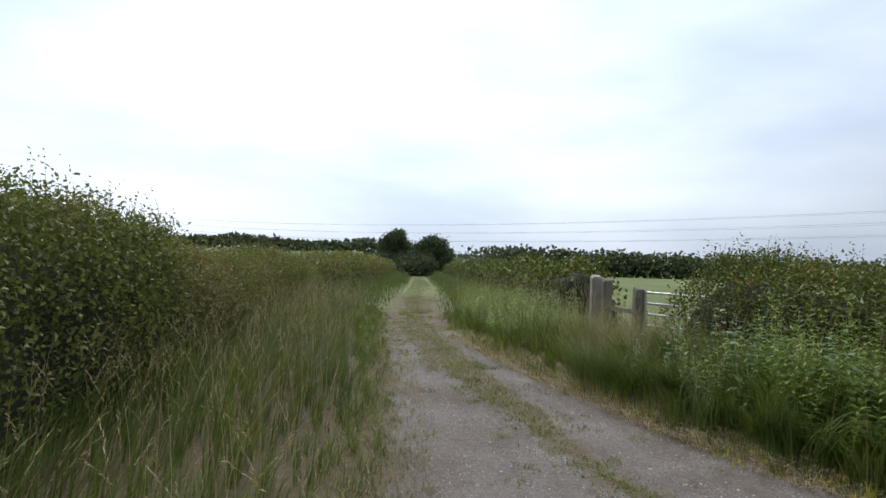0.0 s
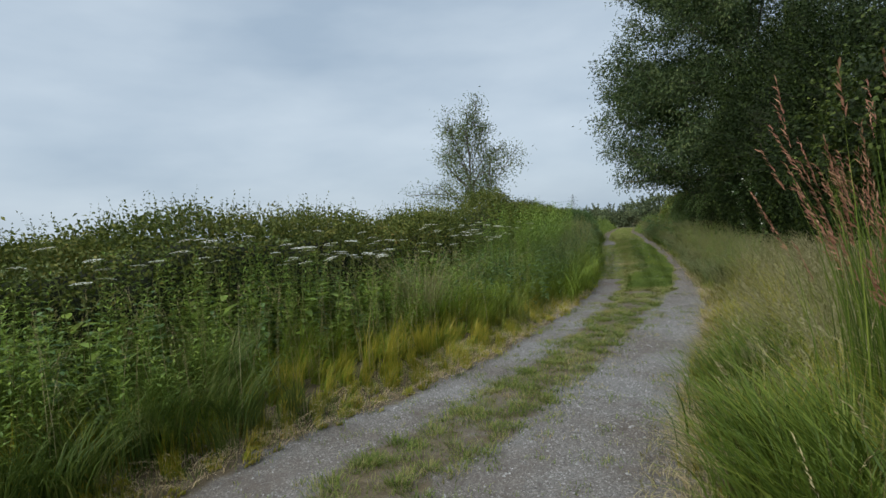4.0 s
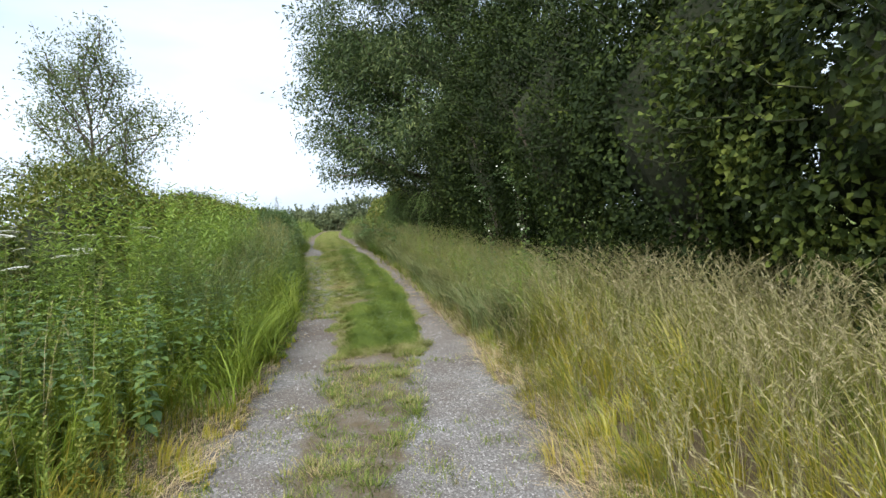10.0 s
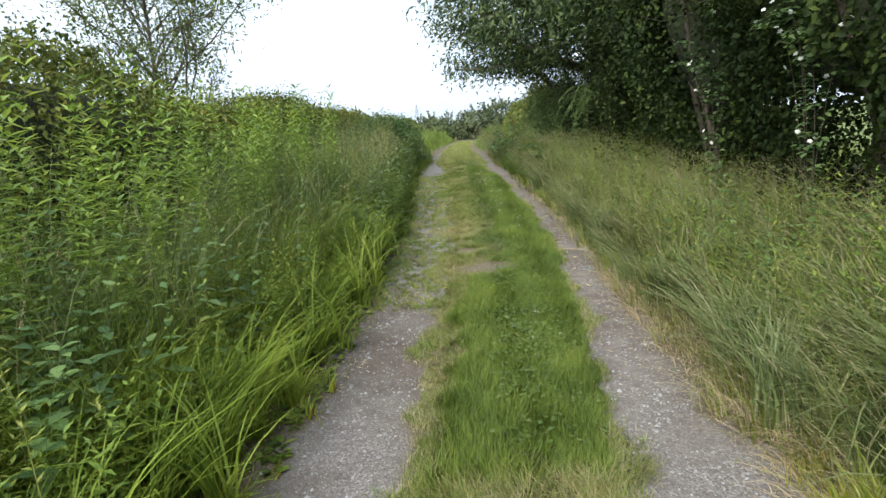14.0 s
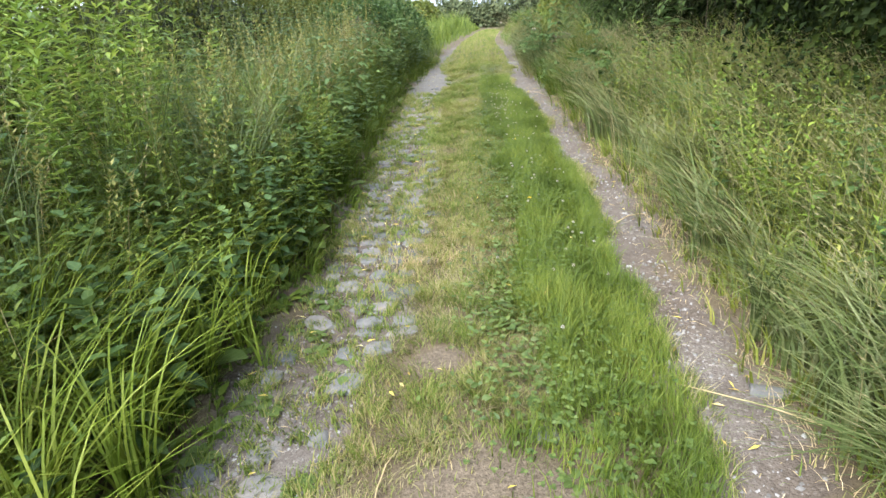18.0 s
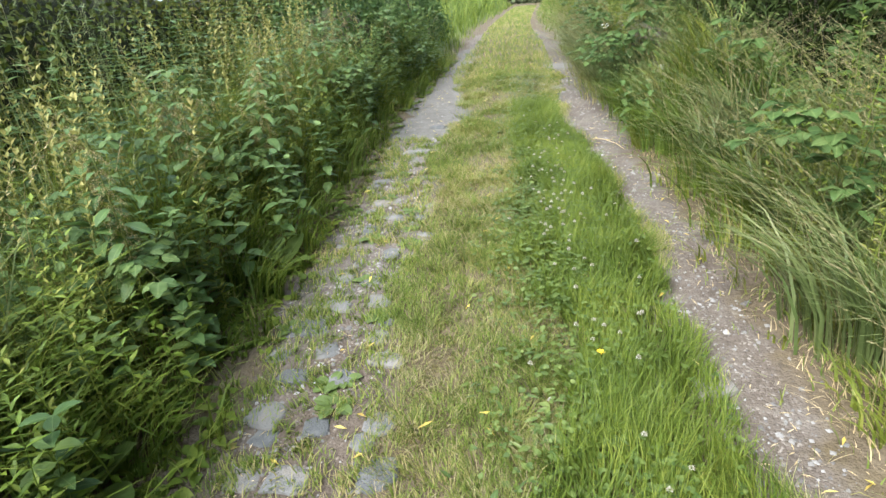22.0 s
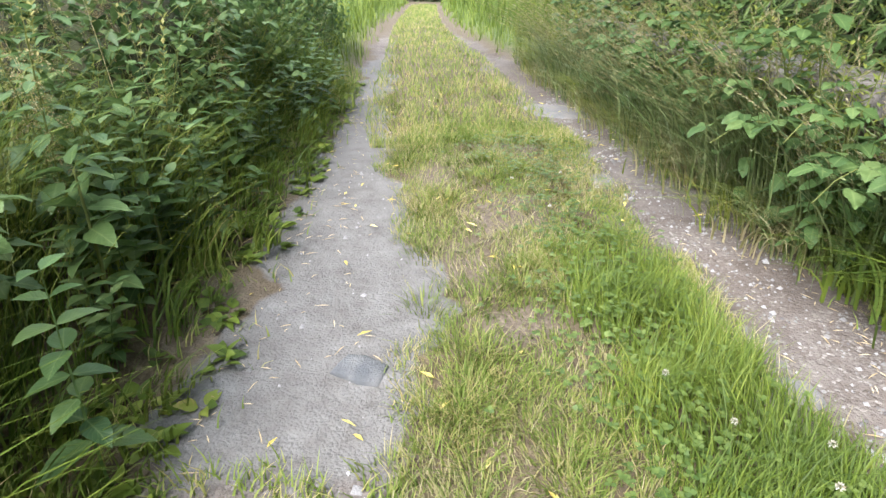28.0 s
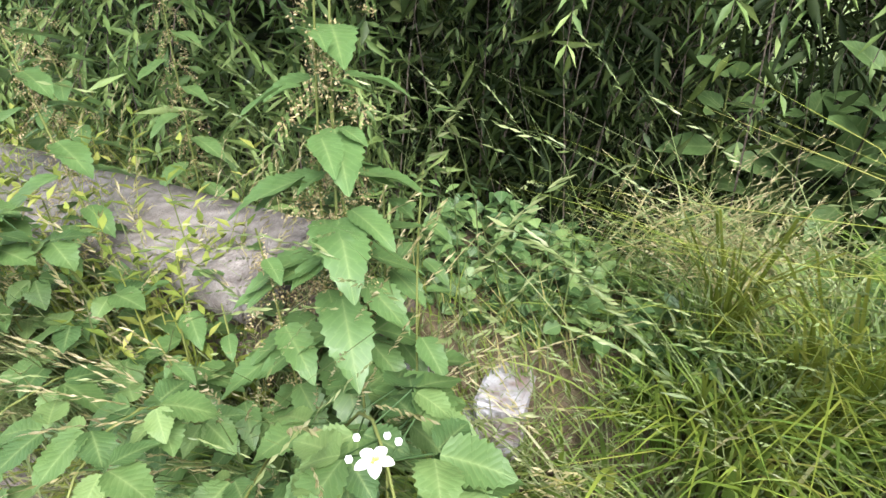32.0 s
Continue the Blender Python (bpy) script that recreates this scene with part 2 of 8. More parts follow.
M = {
    "grass_long": leafy("long_grass", [(0.0, (0.09, 0.135, 0.02)), (0.45, (0.165, 0.225, 0.038)), (0.8, (0.26, 0.285, 0.085)), (1.0, (0.4, 0.35, 0.17))], 0.34, 0.32, 2.4, 0.55, spec=0.36),
    "grass_bank": material("bank_grass", [(0.0, (0.075, 0.11, 0.034)), (0.4, (0.145, 0.19, 0.066)), (0.75, (0.23, 0.257, 0.115)), (1.0, (0.39, 0.37, 0.23))], 0.4, 0.32, 2.4, 0.55, spec=0.3),
    "grass_fresh": leafy("fresh_verge_grass", [(0.0, (0.1008, 0.168, 0.0224)), (0.5, (0.1904, 0.2912, 0.0392)), (1.0, (0.336, 0.4256, 0.0896))], 0.42, 0.4, 2.0, 0.4),
    "grass_gold": material("golden_grass", [(0.0, (0.12, 0.165, 0.022)), (0.4, (0.25, 0.27, 0.045)), (0.75, (0.39, 0.345, 0.1)), (1.0, (0.52, 0.45, 0.27))], 0.34, 0.32, 2.4, 0.55, spec=0.36),
    "grass_foot": material("yellowing_grass", [(0.0, (0.2, 0.22, 0.022)), (0.4, (0.38, 0.34, 0.04)), (0.75, (0.5, 0.4, 0.08)), (1.0, (0.58, 0.46, 0.2))], 0.55, 0.42, 0.7, 0.5, spec=0.22),
    "grass_lush": leafy("lush_grass", [(0.0, (0.05, 0.1, 0.018)), (0.45, (0.1, 0.175, 0.034)), (0.85, (0.18, 0.26, 0.075)), (1.0, (0.36, 0.34, 0.16))], 0.34, 0.32, 2.4, 0.55, spec=0.36),
    "grass_green": leafy("green_grass", [(0.0, (0.045, 0.085, 0.015)), (0.5, (0.105, 0.17, 0.026)), (0.9, (0.2, 0.26, 0.055)), (1.0, (0.38, 0.33, 0.15))], 0.45, 0.32, 2.4, 0.55),
    "grass_dry": material("dry_grass", [(0.0, (0.16, 0.165, 0.06)), (0.4, (0.27, 0.245, 0.11)), (0.75, (0.37, 0.32, 0.18)), (1.0, (0.47, 0.4, 0.26))], 0.6, 0.38, 0.8, 0.45),
    "grass_short": leafy("short_grass", [(0.0, (0.065, 0.115, 0.015)), (0.4, (0.15, 0.225, 0.035)), (0.7, (0.27, 0.275, 0.09)), (1.0, (0.46, 0.38, 0.2))], 0.55, 0.4, 1.6, 0.5, blue=1.15),
    "grass_soft": leafy("soft_seeding_grass", [(0.0, (0.05, 0.095, 0.018)), (0.45, (0.1, 0.16, 0.034)), (0.8, (0.165, 0.205, 0.06)), (1.0, (0.3, 0.26, 0.12))], 0.5, 0.32, 2.4, 0.55, tint=(0.115, 0.14, 0.05)),
    "plantain": leafy("plantain_leaves", [(0.0, (0.045, 0.09, 0.025)), (0.6, (0.09, 0.15, 0.042)), (1.0, (0.15, 0.22, 0.07))], 0.36, 0.3, 2.0, 0.3, veins=True, spec=0.4),
    "straw": material("straw", [(0.0, (0.32, 0.24, 0.12)), (0.6, (0.46, 0.36, 0.2)), (1.0, (0.6, 0.5, 0.32))], 0.7, 0.1),
    "seed": material("grass_seed_heads", [(0.0, (0.2, 0.16, 0.07)), (0.5, (0.36, 0.29, 0.14)), (1.0, (0.5, 0.42, 0.25))], 0.7, 0.2),
    "seed_red": material("reddish_seed_heads", [(0.0, (0.17, 0.065, 0.04)), (0.6, (0.3, 0.14, 0.08)), (1.0, (0.4, 0.24, 0.14))], 0.7, 0.15),
    "weed": leafy("weed_leaves", [(0.0, (0.0779, 0.1499, 0.0354)), (0.5, (0.1593, 0.269, 0.0625)), (1.0, (0.295, 0.3953, 0.1121))], 0.36, 0.38, 1.1, 0.4, blue=0.62, veins=True, spec=0.4),
    "straggle": leafy("goosegrass_leaves", [(0.0, (0.075, 0.13, 0.025)), (0.5, (0.185, 0.25, 0.055)), (0.85, (0.32, 0.36, 0.11)), (1.0, (0.47, 0.46, 0.2))], 0.5, 0.4, 2.4, 0.5),
    "froth": leafy("bedstraw_froth", [(0.0, (0.15, 0.18, 0.06)), (0.5, (0.27, 0.29, 0.11)), (1.0, (0.42, 0.41, 0.2))], 0.55, 0.35, 2.4, 0.4),
    "nettle": leafy("nettle_leaves", [(0.0, (0.0328, 0.0847, 0.0271)), (0.5, (0.0757, 0.1559, 0.0486)), (0.92, (0.1559, 0.2599, 0.0859)), (1.0, (0.3379, 0.3119, 0.0712))], 0.36, 0.36, 1.5, 0.3, blue=0.95, veins=True, spec=0.4),
    "bramble": leafy("bramble_leaves", [(0.0, (0.034, 0.08, 0.026)), (0.5, (0.066, 0.132, 0.04)), (0.93, (0.135, 0.215, 0.075)), (1.0, (0.425, 0.338, 0.062))], 0.42, 0.34, 1.5, 0.3, blue=0.95, veins=True, spec=0.26),
    "hedge": leafy("hedge_leaves", [(0.0, (0.045, 0.075, 0.016)), (0.5, (0.1, 0.138, 0.028)), (0.85, (0.19, 0.2, 0.05)), (1.0, (0.27, 0.17, 0.07))], 0.5, 0.22, 0.9, 0.45),
    "hedge_brown": leafy("browning_hedge_leaves", [(0.0, (0.065, 0.1, 0.025)), (0.5, (0.15, 0.195, 0.05)), (0.85, (0.26, 0.265, 0.08)), (1.0, (0.4, 0.23, 0.1))], 0.5, 0.3, 0.9, 0.45, tint=(0.2, 0.15, 0.06)),
    # hawthorn leaf colour; also paints shade into the willow of the hollow
    "hawthorn": leafy("hawthorn_and_shaded_willow", [(0.0, (0.008, 0.017, 0.005)), (0.5, (0.02, 0.037, 0.009)), (0.88, (0.055, 0.085, 0.019)), (1.0, (0.12, 0.155, 0.038))], 0.6, 0.18, 1.2, 0.65, spec=0.12),
    "hazel": leafy("hazel_leaves", [(0.0, (0.013, 0.026, 0.007)), (0.4, (0.04, 0.068, 0.015)), (0.8, (0.11, 0.15, 0.03)), (1.0, (0.21, 0.25, 0.06))], 0.5, 0.28, 1.6, 0.75, spec=0.2),
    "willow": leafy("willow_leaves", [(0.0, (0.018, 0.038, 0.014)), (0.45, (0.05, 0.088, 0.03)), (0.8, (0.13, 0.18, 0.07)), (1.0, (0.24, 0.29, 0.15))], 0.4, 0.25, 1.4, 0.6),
    "pale_leaf": leafy("young_tree_leaves", [(0.0, (0.06, 0.1, 0.04)), (0.6, (0.12, 0.17, 0.07)), (1.0, (0.2, 0.25, 0.12))], 0.5, 0.3),
    "far_leaf": leafy("distant_foliage", [(0.0, (0.045, 0.07, 0.04)), (0.6, (0.085, 0.12, 0.065)), (1.0, (0.14, 0.17, 0.09))], 0.7, 0.15, 0.1, 0.4),
    # lit copy of the willow leaves: daylight put into a brighter colour
    "willow_lit": leafy("lit_willow_leaves", [(0.0, (0.05, 0.1, 0.035)), (0.5, (0.12, 0.205, 0.065)), (1.0, (0.24, 0.34, 0.14))], 0.42, 0.3, 0.8, 0.35),
    # near-black brown: shade painted into the added cores, also darkens spray twigs
    "shade": material("inner_shade_and_twigs", [(0.0, (0.016, 0.02, 0.008)), (0.6, (0.035, 0.042, 0.016)), (1.0, (0.06, 0.055, 0.028))], 0.9, 0.0, 3.0, 0.5, 25.0, 0.8),
    "bark": material("bark", [(0.0, (0.05, 0.038, 0.026)), (0.6, (0.12, 0.095, 0.07)), (1.0, (0.2, 0.17, 0.13))], 0.85, 0.0, 6.0, 0.6, 70.0, 0.8),
    "stem": leafy("green_stems", [(0.0, (0.07, 0.1, 0.03)), (0.6, (0.12, 0.155, 0.05)), (1.0, (0.2, 0.18, 0.09))], 0.55, 0.1),
    "white": material("white_petals", [(0.0, (0.5, 0.5, 0.4)), (0.5, (0.66, 0.66, 0.58)), (1.0, (0.78, 0.78, 0.74))], 0.6, 0.2),
    "clover": material("clover_petals", [(0.0, (0.26, 0.22, 0.14)), (0.5, (0.42, 0.41, 0.34)), (1.0, (0.55, 0.54, 0.48))], 0.7, 0.2),
    "yellow": material("yellow_petals", [(0.0, (0.7, 0.48, 0.02)), (1.0, (0.85, 0.65, 0.05))], 0.5, 0.2),
    "fallen": material("fallen_leaves", [(0.0, (0.35, 0.25, 0.06)), (0.5, (0.58, 0.47, 0.1)), (1.0, (0.62, 0.55, 0.3))], 0.6, 0.15),
    "sett": material("setts", [(0.0, (0.085, 0.09, 0.091)), (0.3, (0.135, 0.136, 0.132)), (0.6, (0.175, 0.168, 0.156)), (0.85, (0.2, 0.18, 0.152)), (1.0, (0.24, 0.185, 0.135))], 0.9, 0.0, 14.0, 0.65, 160.0, 0.5, by="object"),
    "pebble": material("gravel_stones", [(0.0, (0.09, 0.085, 0.08)), (0.5, (0.19, 0.185, 0.175)), (0.85, (0.28, 0.275, 0.265)), (1.0, (0.38, 0.37, 0.36))], 0.85, 0.0, 4.0, 0.3, 120.0, 0.4),
    "stone": material("parapet_stone", [(0.0, (0.13, 0.115, 0.1)), (0.5, (0.24, 0.22, 0.195)), (1.0, (0.36, 0.34, 0.305))], 0.9, 0.0, 22.0, 0.75, 150.0, 0.6, by="object"),
    "brick": material("old_brick", [(0.0, (0.1, 0.075, 0.06)), (0.6, (0.18, 0.14, 0.11)), (1.0, (0.26, 0.22, 0.18))], 0.9, 0.0, 9.0, 0.6, 80.0, 0.7, by="object"),
    "limewash": material("white_painted_stone", [(0.0, (0.16, 0.12, 0.1)), (0.3, (0.25, 0.245, 0.24)), (0.6, (0.37, 0.375, 0.38)), (1.0, (0.48, 0.49, 0.5))], 0.8, 0.0, 14.0, 0.8, 60.0, 0.5, by="object"),
    "post": material("weathered_timber", [(0.0, (0.13, 0.115, 0.095)), (0.6, (0.26, 0.235, 0.2)), (1.0, (0.36, 0.33, 0.29))], 0.85, 0.0, 5.0, 0.6, 50.0, 0.6, by="object"),
    "galvanised": material("galvanised_steel", [(0.0, (0.4, 0.41, 0.42)), (1.0, (0.58, 0.59, 0.6))], 0.45, 0.0, 5.0, 0.4, 40.0, 0.1, metal=0.8, by="object"),
    "steel": material("pylon_steel", [(0.0, (0.25, 0.27, 0.29)), (1.0, (0.35, 0.37, 0.4))], 0.6, 0.0, 1.0, 0.3, 5.0, 0.0, metal=0.3, by="object"),
}


def ground_material():
    """Soil under the plants, grey gravel where the attribute 'gravel' is high, dry litter where 'litter' is high, pasture far off."""
    m = bpy.data.materials.new("ground")
    m.use_nodes = True
    n, l = m.node_tree.nodes, m.node_tree.links
    bsdf = n["Principled BSDF"]
    geo = n.new("ShaderNodeNewGeometry")

    def tex(scale, detail=4.0, rough=0.55):
        t = n.new("ShaderNodeTexNoise")
        t.inputs["Scale"].default_value, t.inputs["Detail"].default_value, t.inputs["Roughness"].default_value = scale, detail, rough
        l.new(geo.outputs["Position"], t.inputs["Vector"])
        return t.outputs["Fac"]

    def ramp(fac, stops):
        r = n.new("ShaderNodeValToRGB")
        el = r.color_ramp.elements
        while len(el) < len(stops):
            el.new(0.5)
        for e, (p, c) in zip(el, stops):
            e.position, e.color = p, (*c, 1)
        l.new(fac, r.inputs["Fac"])
        return r.outputs["Color"]

    def mix(fac, a, b, kind="MIX"):
        x = n.new("ShaderNodeMix")
        x.data_type, x.blend_type = "RGBA", kind
        l.new(fac, x.inputs["Factor"])
        l.new(a, x.inputs["A"])
        l.new(b, x.inputs["B"])
        return x.outputs["Result"]

    def attr(name):
        a = n.new("ShaderNodeAttribute")
        a.attribute_name = name
        return a.outputs["Fac"]

    def edge(value, wobble, low, high):
        """value + wobble - 0.5, sharpened between low and high"""
        a = n.new("ShaderNodeMath")
        a.operation = "ADD"
        l.new(value, a.inputs[0])
        l.new(wobble, a.inputs[1])
        r = n.new("ShaderNodeMapRange")
        r.inputs["From Min"].default_value, r.inputs["From Max"].default_value = low + 0.5, high + 0.5
        l.new(a.outputs[0], r.inputs["Value"])
        return r.outputs["Result"]

    voro = n.new("ShaderNodeTexVoronoi")
    voro.inputs["Scale"].default_value = 105.0
    voro.inputs["Randomness"].default_value = 1.0
    l.new(geo.outputs["Position"], voro.inputs["Vector"])
    sepc = n.new("ShaderNodeSeparateColor")
    l.new(voro.outputs["Color"], sepc.inputs["Color"])
    chips = ramp(sepc.outputs["Red"], [(0.0, (0.085, 0.07, 0.058)), (0.5, (0.14, 0.121, 0.102)), (0.9, (0.195, 0.175, 0.152)), (1.0, (0.38, 0.36, 0.33))])
    dust = ramp(tex(7.0, 6.0, 0.65), [(0.25, (0.075, 0.062, 0.052)), (0.5, (0.122, 0.105, 0.09)), (0.75, (0.18, 0.16, 0.14))])
    stones = mix(attr("stony"), chips, ramp(sepc.outputs["Green"], [(0.0, (0.09, 0.086, 0.08)), (0.5, (0.155, 0.15, 0.143)), (0.88, (0.225, 0.22, 0.213)), (1.0, (0.42, 0.415, 0.41))]))
    more = n.new("ShaderNodeMath")
    more.operation = "MULTIPLY_ADD"
    more.inputs[1].default_value = 0.3
    l.new(attr("stony"), more.inputs[0])
    l.new(tex(2.2, 3.0), more.inputs[2])
    gravel = mix(edge(more.outputs[0], tex(30.0), 0.3, 0.85), dust, stones)
    stain = ramp(tex(0.9, 3.0), [(0.35, (0.72, 0.66, 0.6)), (0.6, (1, 1, 1))])
    one = n.new("ShaderNodeValue")
    one.outputs[0].default_value = 1.0
    gravel = mix(one.outputs[0], gravel, stain, "MULTIPLY")
    soil = ramp(tex(22.0, 6.0, 0.7), [(0.25, (0.05, 0.038, 0.022)), (0.55, (0.105, 0.082, 0.048)), (0.8, (0.17, 0.14, 0.08))])
    litter = ramp(tex(60.0, 6.0, 0.7), [(0.25, (0.055, 0.043, 0.03)), (0.5, (0.115, 0.092, 0.066)), (0.75, (0.215, 0.172, 0.122))])
    pasture = ramp(tex(0.13, 4.0), [(0.3, (0.07, 0.1, 0.028)), (0.6, (0.11, 0.14, 0.04)), (0.8, (0.16, 0.16, 0.06))])
    base = mix(attr("far"), soil, pasture)
    base = mix(edge(attr("litter"), tex(5.0, 5.0, 0.7), 0.35, 0.75), base, litter)
    base = mix(edge(attr("gravel"), tex(6.0, 5.0, 0.7), 0.3, 0.7), base, gravel)
    pale = ramp(tex(11.0, 6.0, 0.68), [(0.2, (0.07, 0.065, 0.056)), (0.42, (0.125, 0.119, 0.107)), (0.6, (0.15, 0.144, 0.132)), (0.8, (0.2, 0.194, 0.18))])
    base = mix(edge(attr("slab"), tex(4.5, 6.0, 0.72), 0.4, 0.56), base, pale)
    l.new(base, bsdf.inputs["Base Color"])
    bsdf.inputs["Roughness"].default_value = 0.9
    bsdf.inputs["Specular IOR Level"].default_value = 0.2
    b = n.new("ShaderNodeBump")
    b.inputs["Strength"].default_value, b.inputs["Distance"].default_value = 0.5, 0.006
    inv = n.new("ShaderNodeMath")
    inv.operation = "SUBTRACT"
    inv.inputs[0].default_value = 1.0
    l.new(voro.outputs["Distance"], inv.inputs[1])
    l.new(inv.outputs[0], b.inputs["Height"])
    b2 = n.new("ShaderNodeBump")
    b2.inputs["Strength"].default_value, b2.inputs["Distance"].default_value = 0.6, 0.04
    l.new(tex(14.0, 6.0, 0.7), b2.inputs["Height"])
    l.new(b2.outputs["Normal"], b.inputs["Normal"])
    l.new(b.outputs["Normal"], bsdf.inputs["Normal"])
    return m


M["ground"] = ground_material()
rng = np.random.default_rng(11)


# ---- mesh helpers ----
def tri_mesh(name, V, T, mat, smooth=False):
    V, T = np.asarray(V, np.float32), np.ascontiguousarray(T, np.int32)
    extra, V = V[:, 3:], np.ascontiguousarray(V[:, :3])
    me = bpy.data.meshes.new(name)
    k = T.shape[1]
    me.vertices.add(len(V))
    me.vertices.foreach_set("co", V.ravel())
    me.loops.add(T.size)
    me.loops.foreach_set("vertex_index", T.ravel())
    me.polygons.add(len(T))
    me.polygons.foreach_set("loop_start", np.arange(0, T.size, k, dtype=np.int32))
    if smooth:
        me.polygons.foreach_set("use_smooth", np.ones(len(T), bool))
    for col, key in zip(extra.T, ("rib", "along")):
        me.attributes.new(key, "FLOAT", "POINT").data.foreach_set("value", np.ascontiguousarray(col))
    me.update(calc_edges=True)
    me.materials.append(mat)
    return me


def solid(name, V, T, mat, parent=None, label="", smooth=False):
    ob = new(name, tri_mesh(name, V, T, mat, smooth))
    if parent is not None:
        ob.parent = parent
    if label:
        tagged(ob, label)
    return ob


def part(name, bm, mat, parent=None, label=""):
    """Links a bmesh as one mesh object under a thing or a part."""
    me = bpy.data.meshes.new(name)
    bm.to_mesh(me)
    bm.free()
    me.materials.append(mat)
    ob = new(name, me)
    if parent is not None:
        ob.parent = parent
    if label:
        tagged(ob, label)
    return ob


def thing(name, label, category, at=(0, 0, 0), group="", kind=""):
    ob = new(name)
    ob.empty_display_size = 0.1
    ob.location = at
    return tagged(ob, label, category, group, kind)


def join(*some):
    """Joins (V, T) pairs with faces of one size."""
    vs, ts, at = [], [], 0
    cols = max(V.shape[1] for V, T in some)
    for V, T in some:
        vs.append(V if V.shape[1] == cols else np.column_stack([V, np.zeros((len(V), cols - V.shape[1]))]))
        ts.append(T + at)
        at += len(V)
    return np.concatenate(vs), np.concatenate(ts)


def unit(a):
    return a / np.maximum(np.linalg.norm(a, axis=-1, keepdims=True), 1e-9)


def blades(P, h, w, az, lean, segs=3, sag=0.0):
    """Bent, tapering blades from the points P: height, width, the way they lean (az) and how far (lean, in heights)."""
    n = len(P)
    t = np.linspace(0, 1, segs + 1)[None, :]
    out = np.stack([np.cos(az), np.sin(az), np.zeros(n)], -1)
    turn = az + math.pi / 2 + rng.normal(0, 0.5, n)
    side = np.stack([np.cos(turn), np.sin(turn), np.zeros(n)], -1)
    up = h[:, None] * (t - (sag if np.ndim(sag) == 0 else sag[:, None]) * t ** 2.5)
    go = (h * lean)[:, None] * t ** 2
    spine = P[:, None, :] + out[:, None, :] * go[..., None]
    spine[..., 2] += up
    wide = 0.5 * w[:, None] * np.clip(1.15 - t, 0.0, 1.0) * np.array([1.0] * segs + [0.0])[None, :]
    L = spine[:, :segs] - side[:, None, :] * wide[:, :segs, None]
    R = spine[:, :segs] + side[:, None, :] * wide[:, :segs, None]
    V = np.concatenate([L, R, spine[:, segs:]], 1)
    k = 2 * segs + 1
    F = []
    for j in range(segs - 1):
        F += [(j, segs + j, segs + j + 1), (j, segs + j + 1, j + 1)]
    F.append((segs - 1, 2 * segs - 1, 2 * segs))
    T = np.array(F)[None] + (np.arange(n) * k)[:, None, None]
    return V.reshape(-1, 3), T.reshape(-1, 3)


def leaves(P, d, nrm, length, width, fold=0.18):
    """Folded leaves of two faces from P along d, with the face towards nrm."""
    n = len(P)
    d = unit(d)
    s = unit(np.cross(d, nrm))
    u = np.cross(s, d)
    length, width = np.broadcast_to(length, (n,))[:, None], np.broadcast_to(width, (n,))[:, None]
    mid = P + d * length * 0.42
    V = np.stack([P, mid + s * width * 0.5 + u * width * fold, P + d * length - u * length * 0.08, mid - s * width * 0.5 + u * width * fold], 1)
    T = np.array([(0, 1, 2), (0, 2, 3)])[None] + (np.arange(n) * 4)[:, None, None]
    return V.reshape(-1, 3), T.reshape(-1, 3)


def broad_leaves(P, d, nrm, length, width, fold=0.12, tooth=0.0, blunt=False):
    """Broad leaves of eight faces with a round, if wished toothed, outline and a drooping tip."""
    n = len(P)
    d = unit(d)
    s = unit(np.cross(d, nrm))
    u = np.cross(s, d)
    length, width = np.broadcast_to(length, (n,))[:, None], np.broadcast_to(width, (n,))[:, None]
    row = ((0.0, 0.0), (0.16, 0.72), (0.36, 1.0), (0.58, 0.86 + tooth), (0.8, 0.5 + tooth), (1.0, 0.0))
    if blunt:
        row = ((0.0, 0.0), (0.12, 0.5), (0.36, 0.95), (0.66, 1.0), (0.89, 0.62), (1.0, 0.0))
    V = [P]
    for sign in (1, -1):
        for a, b in row[1:5]:
            V.append(P + d * length * a + s * (sign * 0.5) * width * b + u * (width * fold * b - length * 0.22 * a * a))
    V.append(P + d * length * 0.5 - u * length * 0.05)
    V.append(P + d * length - u * length * 0.25)
    V = np.stack(V, 1)
    F = [(0, 1, 9), (1, 2, 9), (2, 3, 9), (3, 4, 9), (4, 10, 9), (0, 9, 5), (5, 9, 6), (6, 9, 7), (7, 9, 8), (8, 9, 10)]
    T = np.array(F)[None] + (np.arange(n) * 11)[:, None, None]
    rib = [1, 0, 0, 0, 0, 0, 0, 0, 0, 1, 1]
    along = [0.0] + [a for a, b in row[1:5]] * 2 + [0.5, 1.0]
    return np.column_stack([V.reshape(-1, 3), np.tile(rib, n), np.tile(along, n)]), T.reshape(-1, 3)


